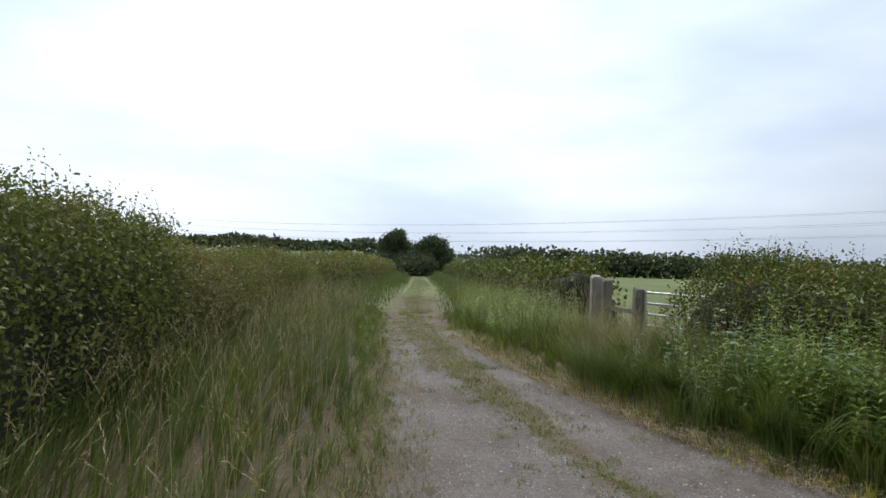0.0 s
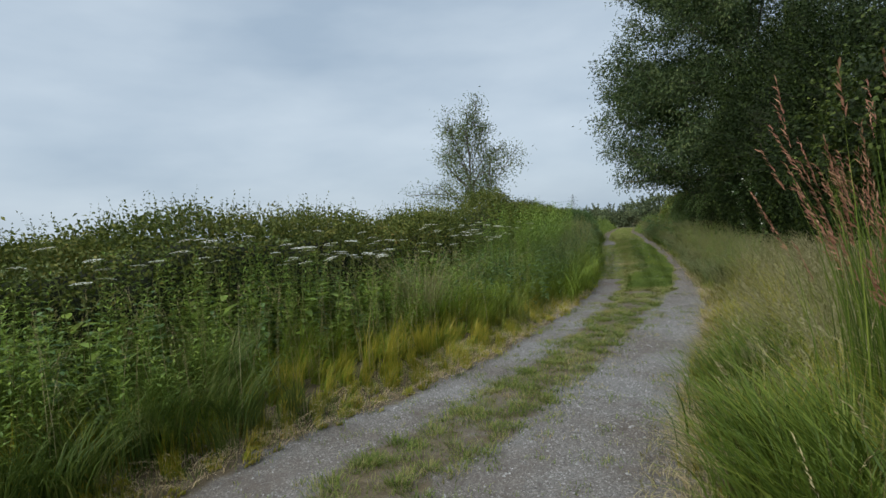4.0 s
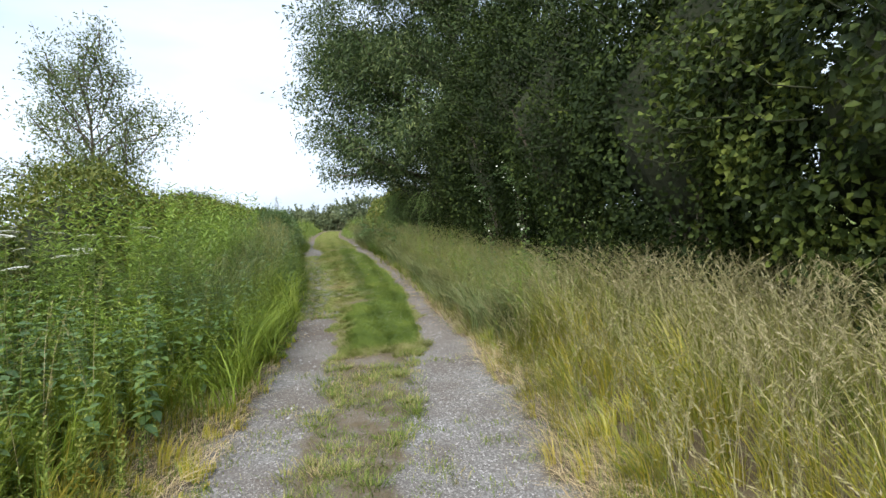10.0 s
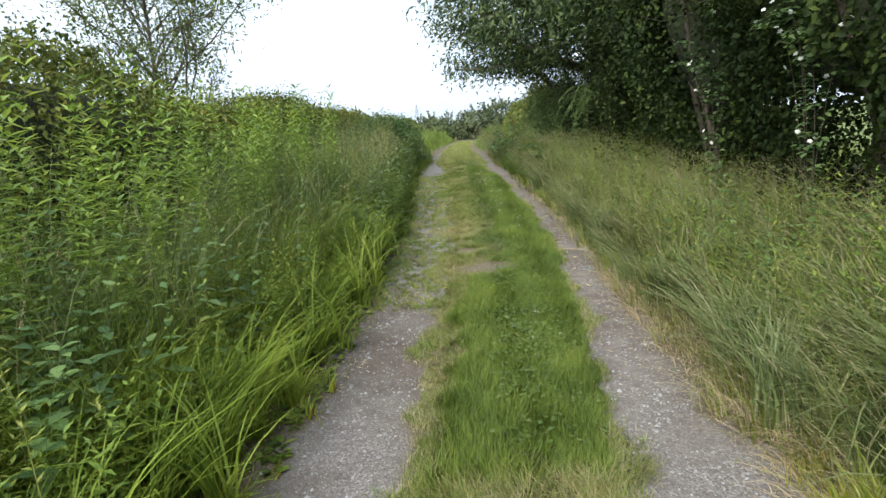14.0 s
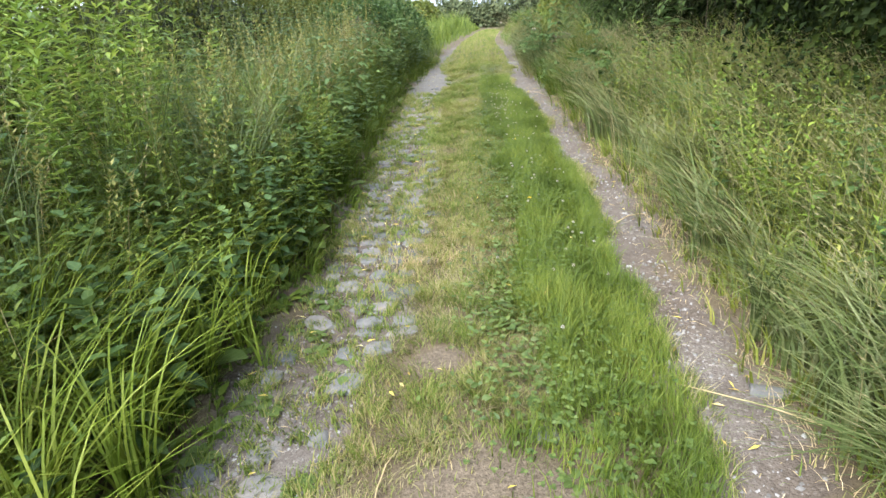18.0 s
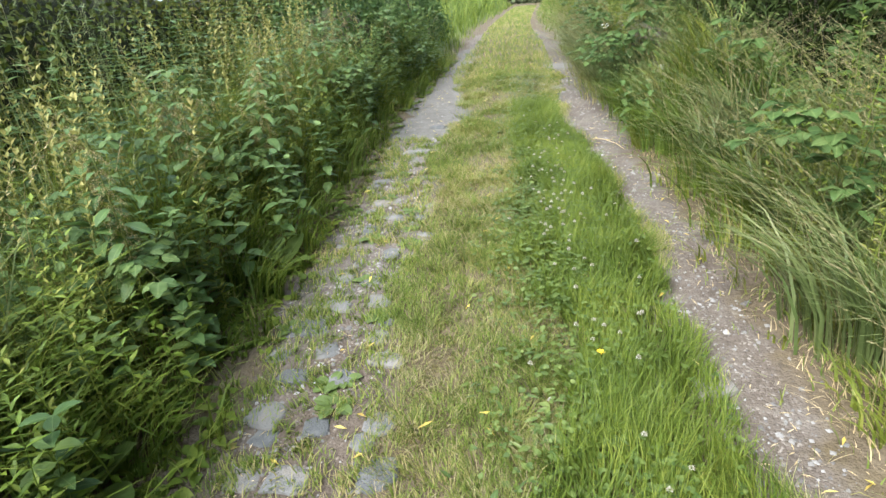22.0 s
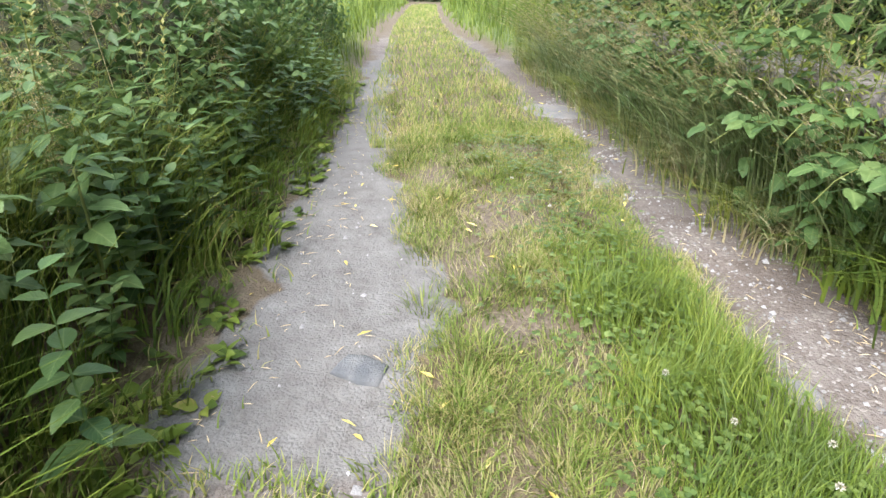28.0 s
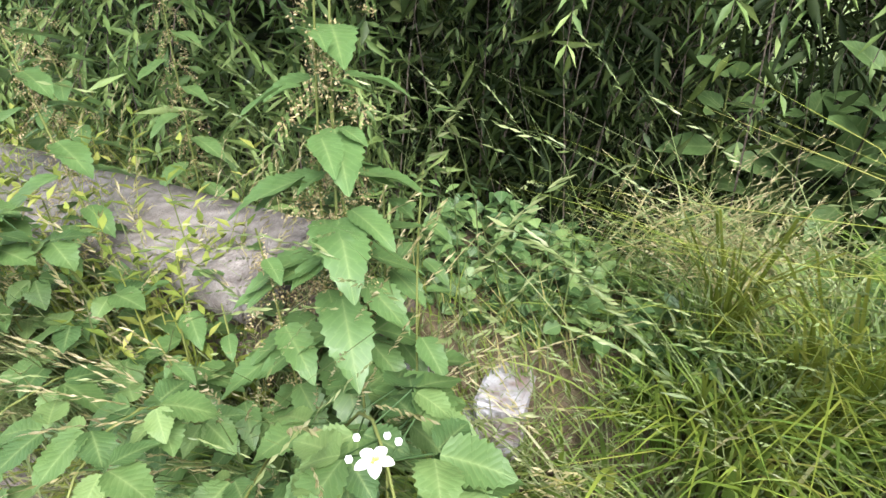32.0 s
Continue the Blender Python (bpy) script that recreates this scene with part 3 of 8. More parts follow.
def toothed_leaves(P, d, nrm, length, width, fold=0.1, teeth=9):
    """Drooping oval leaves with a finely saw-toothed outline and a wavy blade."""
    n = len(P)
    d = unit(d)
    s = unit(np.cross(d, nrm))
    u = np.cross(s, d)
    length, width = np.broadcast_to(length, (n,))[:, None], np.broadcast_to(width, (n,))[:, None]
    row = []
    for j in range(teeth):
        for f, k in ((0.0, 0.9), (0.72, 1.08)):
            a = 0.015 + 0.965 * (j + f) / teeth
            row.append((a, k * min(1.0, 2.45 * a ** 0.58 * (1 - a) ** 0.95)))
    k = len(row)
    mids = (0.0, 0.2, 0.4, 0.6, 0.8, 1.0)
    wavy = rng.uniform(0, 6.28, (n, 1))
    V = [P + d * length * a - u * length * 0.22 * a * a for a in mids]
    for sign in (1, -1):
        for a, b in row:
            V.append(P + d * length * a + s * (sign * 0.5) * width * b + u * (width * (fold * b + 0.045 * np.sin(9 * a + wavy + sign)) - length * 0.22 * a * a))
    V = np.stack(V, 1)
    F = []
    near = [min(5, int(a * 5 + 0.5)) for a, b in row]
    for q in (0, 1):
        o = 6 + q * k
        tri = []
        for j in range(k - 1):
            tri.append((near[j], o + j, o + j + 1))
            if near[j + 1] != near[j]:
                tri.append((near[j], o + j + 1, near[j + 1]))
        F += tri if q == 0 else [(a, c, b) for a, b, c in tri]
    T = np.array(F)[None] + (np.arange(n) * (6 + 2 * k))[:, None, None]
    rib = [1] * 6 + [0] * (2 * k)
    along = list(mids) + [a for a, b in row] * 2
    return np.column_stack([V.reshape(-1, 3), np.tile(rib, n), np.tile(along, n)]), T.reshape(-1, 3)


def tube(points, radii, sides=6):
    """A tapering round stem along points, as triangles."""
    points, radii = np.asarray(points, float), np.asarray(radii, float)
    k = len(points)
    way = unit(np.gradient(points, axis=0))
    ref = np.where(np.abs(way[:, 2:3]) > 0.9, [[1.0, 0, 0]], [[0, 0, 1.0]])
    a = unit(np.cross(way, ref))
    b = np.cross(way, a)
    ang = np.linspace(0, 2 * math.pi, sides, endpoint=False)
    V = points[:, None] + radii[:, None, None] * (np.cos(ang)[None, :, None] * a[:, None] + np.sin(ang)[None, :, None] * b[:, None])
    T = []
    for i in range(k - 1):
        for j in range(sides):
            p, q, r, s = i * sides + j, i * sides + (j + 1) % sides, (i + 1) * sides + j, (i + 1) * sides + (j + 1) % sides
            T += [(p, q, s), (p, s, r)]
    return V.reshape(-1, 3), np.array(T)


def ball_ways(n):
    return unit(rng.normal(size=(n, 3)))


# ---- the lane ----
# x, y of its middle, half its width, widths of the left and the right rut
LANE = np.array([
    (-75, -57, 0.8, 0.22, 0.28), (-50, -37.7, 0.8, 0.22, 0.28), (-30, -22.2, 0.85, 0.22, 0.3), (-17, -12.5, 0.8, 0.25, 0.35), (-10.6, -7.45, 0.64, 0.26, 0.34),
    (-8.05, -5.2, 0.68, 0.34, 0.42), (-5.6, -2.55, 1.0, 0.7, 0.95), (-4.0, -0.7, 1.4, 1.1, 1.5), (-2.9, 1.35, 1.5, 1.1, 1.6), (-2.15, 3.35, 1.45, 0.9, 1.5),
    (-1.6, 5.3, 1.4, 0.75, 1.4), (-0.99, 8.0, 1.1, 0.62, 0.98), (-0.6, 10, 1.11, 0.64, 0.94), (-0.24, 12.3, 1.1, 0.62, 0.88),
    (-0.02, 15, 1.1, 0.6, 0.62), (0.03, 18, 1.1, 0.6, 0.42), (0.05, 20.3, 1.05, 0.58, 0.38), (-0.05, 22, 1.04, 0.56, 0.38), (-0.17, 24.4, 1.04, 0.56, 0.42), (-0.17, 25.3, 1.04, 0.56, 0.62), (-0.14, 26.3, 1.06, 0.56, 0.58),
    (-0.08, 28.4, 1.08, 0.3, 0.7), (-0.25, 32, 0.92, 0.3, 0.4), (-0.42, 40, 0.86, 0.4, 0.32), (0.2, 58, 0.86, 0.35, 0.3),
])


def spline(rows, per=40):
    """Catmull-Rom through the rows."""
    R = np.vstack([2 * rows[0] - rows[1], rows, 2 * rows[-1] - rows[-2]])
    t = np.linspace(0, 1, per, endpoint=False)[:, None]
    out = []
    for i in range(1, len(R) - 2):
        a, b, c, d = R[i - 1], R[i], R[i + 1], R[i + 2]
        out.append(0.5 * (2 * b + (c - a) * t + (2 * a - 5 * b + 4 * c - d) * t ** 2 + (3 * b - a - 3 * c + d) * t ** 3))
    return np.vstack(out + [rows[-1:]])


_raw = spline(LANE)
_len = np.r_[0, np.cumsum(np.hypot(*np.diff(_raw[:, :2], axis=0).T))]
S = np.arange(0, _len[-1], 0.1)
CL = np.stack([np.interp(S, _len, _raw[:, i]) for i in range(5)], -1)
_way = unit(np.gradient(CL[:, :2], axis=0))
RIGHT = np.stack([_way[:, 1], -_way[:, 0]], -1)


def stray(x, y):
    """How far the rut edges stray from their line."""
    return 0.055 * np.sin(2.9 * y + 1.1 * x) + 0.045 * np.sin(6.7 * y + 2.0) + 0.03 * np.sin(15.1 * y - 4 * x) + 0.02 * np.sin(31 * y + 9 * x)


def s_at(y):
    """Length along the lane where its middle crosses y."""
    return float(np.interp(y, CL[:, 1], S))


def at_lane(s, u):
    """World x, y of the place at length s and u metres to the right of the lane's middle; and half width there."""
    i = np.clip((s / 0.1).astype(int), 0, len(S) - 2)
    f = np.clip(s / 0.1 - i, 0, 1)[:, None]
    return CL[i, :2] * (1 - f) + CL[i + 1, :2] * f + (RIGHT[i] * (1 - f) + RIGHT[i + 1] * f) * u[:, None], CL[i, 2], i


def lane_of(xy):
    """Index along the lane and offset to the right, for world places."""
    idx, off = np.empty(len(xy), int), np.empty(len(xy))
    for a in range(0, len(xy), 4000):
        d = ((xy[a:a + 4000, None] - CL[None, ::2, :2]) ** 2).sum(-1)
        i = d.argmin(1) * 2
        idx[a:a + 4000] = i
        off[a:a + 4000] = ((xy[a:a + 4000] - CL[i, :2]) * RIGHT[i]).sum(-1)
    return idx, off


def soft(x, k):
    return k * np.logaddexp(0, x / k)


def wave(x, y, seed=0.0):
    """Smooth uneven values of about -1 to 1."""
    return (np.sin(1.3 * x + 2.1 * seed) * np.cos(1.7 * y + seed) + 0.6 * np.sin(3.1 * x - 2.3 * y + seed) + 0.4 * np.sin(5.9 * y + 4.7 * x + 3 * seed)) / 2.0


def rise(y):
    """The ramp up to the bridge."""
    return 0.068 * (soft(y - 17.9, 0.6) - soft(y - 26.2, 0.9))


def fall(x, y):
    """The land sinks gently away behind the bend."""
    return -0.028 * np.minimum(soft(-0.8 * x - 0.6 * y - 8.5, 1.5), 215)


def ground_z(xy, lane=None):
    x, y = xy[:, 0], xy[:, 1]
    i, u = lane if lane is not None else lane_of(xy)
    w = CL[i, 2]
    e = np.abs(u) - w
    z = rise(y) * np.exp(-(np.maximum(np.abs(x) - 5, 0) / 6.0) ** 2)
    near = np.exp(-(np.maximum(e, 0) / 5) ** 2)
    z = z + near * (0.10 * (1 - np.exp(-(np.maximum(e, 0) / 0.6) ** 2)) + 0.02 * wave(x * 1.5, y * 1.5, 2.0) * (e > 0))
    strip = np.exp(-((u - 0.5 * (CL[i, 3] - CL[i, 4])) / 0.35) ** 2)
    z = z + np.where(e < 0, 0.03 * strip - 0.012, 0)
    z = z + fall(x, y)
    step = np.clip((x - 0.98) / 0.34, 0, 1)
    z = z + 0.4 * step * step * (3 - 2 * step) * np.clip((y - 23.9) / 0.7, 0, 1) * np.clip((25.95 - y) / 0.25, 0, 1)
    drop = np.clip((x - 1.75) / 1.2, 0, 1) * np.clip((y - 23.8) / 1.5, 0, 1) * np.clip((34 - y) / 2, 0, 1)
    return z - 1.6 * drop * (y < 60)


def on_ground(s, u):
    xy, w, i = at_lane(s, u)
    return np.column_stack([xy, ground_z(xy, (i, u))])


def bare_ground(x, y):
    """Patches worn bare in the middle strip: 0 to 1."""
    out = 0
    for cx, cy, rx, ry in ((0.08, 17.95, 0.46, 0.26), (-0.17, 18.72, 0.16, 0.12), (-0.2, 26.35, 0.26, 0.3), (-0.32, 24.3, 0.16, 0.14), (-0.2, 23.65, 0.14, 0.1), (-0.3, 25.5, 0.2, 0.12), (-0.12, 13.9, 0.3, 0.22), (-0.5, 26.9, 0.14, 0.2), (0.05, 27.4, 0.2, 0.2), (-0.45, 25.9, 0.14, 0.16)):
        out = out + np.exp(-(((x - cx) / rx) ** 2 + ((y - cy) / ry) ** 2))
    return np.minimum(out, 1)


# ---- ground ----
def grid_lines(lo, hi, step, far):
    core = np.arange(lo, hi, step)
    out = step * 1.45 ** np.arange(1, 40)
    out = np.cumsum(out)
    out = out[out < far]
    return np.r_[lo - out[::-1], core, core[-1] + out]


def build_ground():
    gx, gy = grid_lines(-7.0, 3.4, 0.085, 2500), grid_lines(-7.0, 33.0, 0.085, 2500)
    X, Y = np.meshgrid(gx, gy)
    xy = np.column_stack([X.ravel(), Y.ravel()])
    lane = lane_of(xy)
    i, u = lane
    z = ground_z(xy, lane)
    e = np.abs(u) - CL[i, 2]
    z += 0.008 * np.where(e < 0.1, wave(xy[:, 0] * 5, xy[:, 1] * 5, 1.0), 0)
    V = np.column_stack([xy, z])
    nx, ny = len(gx), len(gy)
    a = (np.arange(ny - 1)[:, None] * nx + np.arange(nx - 1)[None, :]).ravel()
    T = np.column_stack([a, a + 1, a + nx + 1, a + nx])
    me = tri_mesh("ground", V, T, M["ground"], True)
    lw, rw, w = CL[i, 3], CL[i, 4], CL[i, 2]
    u = u + stray(xy[:, 0], xy[:, 1])
    left = np.clip(np.minimum(u + w, -w + lw - u) / 0.22 + 0.5, 0, 1)
    right = np.clip(np.minimum(w - u, u - (w - rw)) / 0.22 + 0.5, 0, 1)
    y = xy[:, 1]
    sparse = np.clip((14.6 - y) / 0.6, 0, 1) * np.clip((y + 3.5) / 2.5, 0, 1) * (e < 0) * (0.36 + 0.12 * wave(xy[:, 0] * 1.3, y * 1.3, 3.0))
    gravel = np.maximum(np.maximum(left, right), sparse) * np.clip((xy[:, 0] + 17) / 6, 0.0, 1) * np.clip((38 - y) / 4, 0.3, 1)
    litter = np.exp(-((e - 0.05) / 0.22) ** 2) * (0.55 + 0.25 * wave(xy[:, 0] * 1.1, y * 1.1, 4.0))
    patch = bare_ground(xy[:, 0], y)
    litter = np.maximum(litter, 1.1 * patch)
    litter = np.maximum(litter, 0.42 * (e < -0.05)) * np.clip((xy[:, 0] + 24) / 6, 0.0, 1)
    litter = np.maximum(litter, 0.8 * ((e < -0.05) & (y < -2.5) & (xy[:, 0] > -30)) * (1 - np.maximum(left, right)))
    stony = np.clip((15.5 - y) / 2, 0, 1) * (0.25 + 0.75 * np.clip((y - 3.0) / 4, 0, 1))
    slab = np.clip(np.minimum(u + w + 0.03, -w + lw + 0.05 - u) / 0.16 + 0.5, 0, 1) * np.clip((y - 24.75) / 0.5, 0, 1) * np.clip((34 - y) / 4, 0, 1)
    far = np.maximum(np.clip((e - 4.3) / 1.6, 0, 1), np.clip((e - 0.1) / 0.4, 0, 1) * ((y > 29) | (y < -9)))
    far = np.maximum(far, np.clip((-17 - xy[:, 0]) / 5, 0, 1))
    for name, val in (("gravel", gravel), ("litter", litter), ("far", far), ("stony", stony), ("slab", slab)):
        at = me.attributes.new(name, "FLOAT", "POINT")
        at.data.foreach_set("value", np.ascontiguousarray(val, np.float32))
    return tagged(new("ground", me), "ground with a grey gravel two-rut lane, dry verges and green pasture", "ground", kind="structure")


ground = build_ground()


# ---- scatter helpers ----
def band(n, y0, y1, e0, e1, side, bias=1.0):
    """n places along the lane from y0 to y1, e0 to e1 metres outside its edge; side -1 left, 1 right."""
    s = rng.uniform(s_at(y0), s_at(y1), n)
    i = np.clip((s / 0.1).astype(int), 0, len(S) - 1)
    e = e0 + (e1 - e0) * rng.random(n) ** bias
    u = side * (CL[i, 2] + e)
    return on_ground(s, u), e, i


def clumped(P, k, spread):
    """Repeats each place k times within spread."""
    Q = np.repeat(P, k, 0)
    Q[:, :2] += rng.normal(0, spread, (len(Q), 2))
    return Q


def seed_heads(P, h, az, lean, size, many=5):
    """Feathery heads along the tips of leaning stems."""
    n = len(P)
    out = np.stack([np.cos(az), np.sin(az), np.zeros(n)], -1)
    a = []
    many = many + 9
    for j in range(many):
        t = 1.02 - 1.9 * size * (j / many) / h
        c = P + out * (h * lean * t * t)[:, None]
        c[:, 2] += h * t * (1 - 0.1 * t ** 1.5)
        d = out * (0.3 + 2.0 * lean[:, None]) + ball_ways(n) * 0.42 + np.array([0, 0, 0.8])
        a.append(leaves(c, d, ball_ways(n), size * (0.17 + 0.17 * rng.random(n)), size * 0.048, 0.05))
    return join(*a)


def tufted(P, cell, pull):
    """Draws places together into tufts; also gives the tufts' middles and a random number of each."""
    bent = np.column_stack([P[:, 0] + 0.45 * cell * np.sin(P[:, 1] * 1.9 / cell + 1.0), P[:, 1] + 0.45 * cell * np.sin(P[:, 0] * 1.7 / cell)])
    q = np.floor(bent @ np.array([[0.82, -0.57], [0.57, 0.82]]) / cell)
    odd = np.abs(np.sin(q[:, 0] * 127.1 + q[:, 1] * 311.7) * 43758.5453) % 1.0
    two = np.abs(np.sin(q[:, 0] * 269.5 + q[:, 1] * 183.3) * 24634.6345) % 1.0
    mid = ((q + 0.1 + 0.8 * np.column_stack([odd, two])) * cell) @ np.array([[0.82, 0.57], [-0.57, 0.82]])
    P = P.copy()
    P[:, :2] += (mid - P[:, :2]) * pull
    return P, mid, odd


def grass_stuff(name, label, mat, P, h, w, lean, segs=3, toward=None, sag=0.1):
    n = len(P)
    tall = np.mean(h) > 0.16
    P, mid, odd = tufted(P, 0.27 if tall else 0.12, 0.45 if tall else 0.0)
    off = P[:, :2] - mid
    wide = tufted(P, 0.8, 0.0)[2] if tall else 0.5
    az = np.arctan2(off[:, 1], off[:, 0]) + rng.normal(0, 0.8, n) if toward is None else toward + rng.normal(0, 0.6, n) + 1.6 * (odd - 0.5) + 1.8 * (wide - 0.5)
    h = h * (0.92 + 0.22 * wave(P[:, 0] * 1.7, P[:, 1] * 1.7, 11.0)) * ((0.62 + 0.7 * ((odd * 7.13) % 1.0)) * (0.72 + 0.5 * ((wide * 5.7) % 1.0)) if tall else 1.0)
    V, T = blades(P, h, w, az, lean, segs, sag)
    ob = solid(name, V, T, mat)
    tagged(ob, label, "grass", kind="stuff")
    return az


def lanewards(i, side):
    """Azimuth towards the lane."""
    d = -side * RIGHT[i]
    return np.arctan2(d[:, 1], d[:, 0])


def dens(P, k, lo):
    """Thins places by a smooth uneven field."""
    return rng.random(len(P)) < lo + (1 - lo) * (0.5 + 0.5 * wave(P[:, 0] * k, P[:, 1] * k, 5.0))


# ---- short grass of the lane ----
def lane_grass():
    # middle strip
    tufts = 42000
    s = np.where(rng.random(tufts) < 0.42, rng.uniform(s_at(-16), s_at(30), tufts), rng.uniform(s_at(14), s_at(28), tufts))
    i = np.clip((s / 0.1).astype(int), 0, len(S) - 1)
    f = np.where(CL[i, 1] < 12, rng.normal(0.5, 0.55, tufts), rng.uniform(0.0, 1.1, tufts))
    per = 9
    s = np.repeat(s, per) + rng.normal(0, 0.022, tufts * per)
    i, n = np.repeat(i, per), tufts * per
    lo, hi = -CL[i, 2] + CL[i, 3], CL[i, 2] - CL[i, 4]
    u = lo + (hi - lo) * np.repeat(f, per) + rng.normal(0, 0.022, n)
    u = u - stray(at_lane(s, u)[0][:, 0], CL[i, 1])
    P = on_ground(s, u)
    y = P[:, 1]
    thin = np.where(y > 24.6, 0.62, 1.0) * np.where(y < 14.2, 1.0 - 0.6 * np.clip((7 - y) / 4, 0, 1) * np.clip((y + 7) / 4, 0, 1), 1.0)
    bare = bare_ground(P[:, 0], y)
    patchy = 0.5 + 0.75 * wave(P[:, 0] * 2.2, y * 2.2, 7.0) + 0.35 * wave(P[:, 0] * 6.1, y * 6.1, 2.0)
    keep = rng.random(n) < thin * np.where(y < 14.2, patchy, 0.8 + 0.5 * patchy) * (1 - 0.95 * np.clip(np.where(y > 22, 0.85, 1.4) * bare, 0, 1))
    P, i, u, lo, hi = P[keep], i[keep], u[keep], lo[keep], hi[keep]
    y, n = P[:, 1], keep.sum()
    f = (u - lo) / np.maximum(hi - lo, 0.05)
    start = np.where(y < 17.6, 0.12, 0.5) + 0.13 * wave(P[:, 0] * 0.4, y * 2.3, 5.0) + 0.07 * wave(P[:, 0] * 3, y * 7.0, 1.0)
    lush = np.clip((f - start) / 0.12, 0, 1) * np.where(y < 17.6, 0.75, 1.0) * np.clip((y - 13.5) / 1.5, 0, 1) * np.clip(1.15 - (f - 0.95) / 0.2, 0, 1) * np.clip((26.3 - y) / 0.7, 0.1, 1)
    h = (0.015 + 0.034 * rng.random(n)) * (1 + 2.7 * lush * (0.6 + 0.6 * rng.random(n))) * (0.75 + 0.45 * (0.5 + 0.5 * wave(P[:, 0] * 3, y * 3, 3.0)))
    w = (0.0026 + 0.0022 * rng.random(n)) * np.where(y < 0, 1.9, np.where(y < 14, 1.3, 1.0))
    g = lush > 0.45
    dead = ~g & (y > 14) & (rng.random(n) < 0.28 + 0.4 * wave(P[:, 0] * 2.7, y * 2.7, 9.0))
    worn = ~g & ~dead
    grass_stuff("worn_strip_grass", "short worn yellow-green grass between the ruts", M["grass_short"], P[worn], h[worn], w[worn], rng.uniform(0.3, 1.5, worn.sum()), 2)
    grass_stuff("dead_strip_grass", "short dead straw-brown grass in the worn strip", M["grass_dry"], P[dead], h[dead], w[dead], rng.uniform(0.6, 2.0, dead.sum()), 2)
    grass_stuff("lush_strip_grass", "lush green grass beside the right rut", M["grass_green"], P[g], h[g], w[g] * 1.1, rng.uniform(0.2, 1.0, g.sum()), 2)
    # coarse grass on the lane farther off, both ways
    for y0, y1, n in ((-45, -9, 9000), (27.5, 54, 14000)):
        s = s_at(y0) + (s_at(y1) - s_at(y0)) * (rng.random(n) ** 2 if y0 > 0 else 1 - rng.random(n) ** 2)
        i = np.clip((s / 0.1).astype(int), 0, len(S) - 1)
        lo, hi = -CL[i, 2] + CL[i, 3], CL[i, 2] - CL[i, 4]
        P = on_ground(s, lo + (hi - lo) * rng.uniform(-0.1, 1.1, n))
        grass_stuff("far_strip_grass", "yellow-green grass along the middle of the lane", M["grass_short" if y0 > 0 else "grass_dry"], P, rng.uniform(0.03, 0.11, n), rng.uniform(0.5, 1.0, n) * np.interp(P[:, 1], (-30, -9, 0, 27, 34, 54), (0.03, 0.012, 0.01, 0.007, 0.014, 0.03)), rng.uniform(0.3, 1.3, n), 2)
    n = 9000
    s = rng.uniform(s_at(-13), s_at(-1.5), n)
    i = np.clip((s / 0.1).astype(int), 0, len(S) - 1)
    lo, hi = -CL[i, 2] + CL[i, 3], CL[i, 2] - CL[i, 4]
    P = on_ground(s, lo + (hi - lo) * rng.uniform(-0.05, 1.05, n) - 0.6 * stray(CL[i, 0], CL[i, 1]))
    P = P[dens(P, 1.8, 0.25)]
    n = len(P)
    grass_stuff("dry_strip_grass", "short brownish grass along the middle of the lane", M["grass_dry"], P, rng.uniform(0.02, 0.08, n), rng.uniform(0.006, 0.014, n), rng.uniform(0.3, 1.5, n), 2)
    # fresh tufts that stand out of the worn strip
    m = 420
    s = rng.uniform(s_at(16.5), s_at(27.5), m)
    i = np.clip((s / 0.1).astype(int), 0, len(S) - 1)
    lo, hi = -CL[i, 2] + CL[i, 3], CL[i, 2] - CL[i, 4]
    C = on_ground(s, lo + (hi - lo) * rng.uniform(0.02, 0.6, m))
    C = C[bare_ground(C[:, 0], C[:, 1]) < 0.3]
    P = clumped(C, 70, 0.04)
    n = len(P)
    out = P[:, :2] - np.repeat(C[:, :2], 70, 0)
    V, T = blades(P, rng.uniform(0.03, 0.085, n), rng.uniform(0.0028, 0.005, n), np.arctan2(out[:, 1], out[:, 0]), rng.uniform(0.4, 1.3, n), 2, 0.15)
    tagged(solid("strip_tufts", V, T, M["grass_short"]), "fresh grass tufts standing out of the worn strip", "grass", kind="stuff")
    m = 330
    s = rng.uniform(s_at(3.5), s_at(14.5), m)
    i = np.clip((s / 0.1).astype(int), 0, len(S) - 1)
    lo, hi = -CL[i, 2] + CL[i, 3], CL[i, 2] - CL[i, 4]
    C = on_ground(s, lo + (hi - lo) * rng.uniform(-0.1, 1.1, m))
    C = C[bare_ground(C[:, 0], C[:, 1]) < 0.3]
    P = clumped(C, 60, 0.05)
    n = len(P)
    out = P[:, :2] - np.repeat(C[:, :2], 60, 0)
    V, T = blades(P, rng.uniform(0.025, 0.07, n), rng.uniform(0.004, 0.007, n), np.arctan2(out[:, 1], out[:, 0]), rng.uniform(0.4, 1.4, n), 2, 0.15)
    tagged(solid("strip_tufts", V, T, M["grass_short"]), "low green tufts between the gravel ruts", "grass", kind="stuff")
    # tufts in the joints of the setts
    m = 1650
    s = rng.uniform(s_at(16.8), s_at(25), m)
    i = np.clip((s / 0.1).astype(int), 0, len(S) - 1)
    P = clumped(on_ground(s, -CL[i, 2] + CL[i, 3] * rng.beta(0.9, 0.8, m)), 14, 0.02)
    n = len(P)
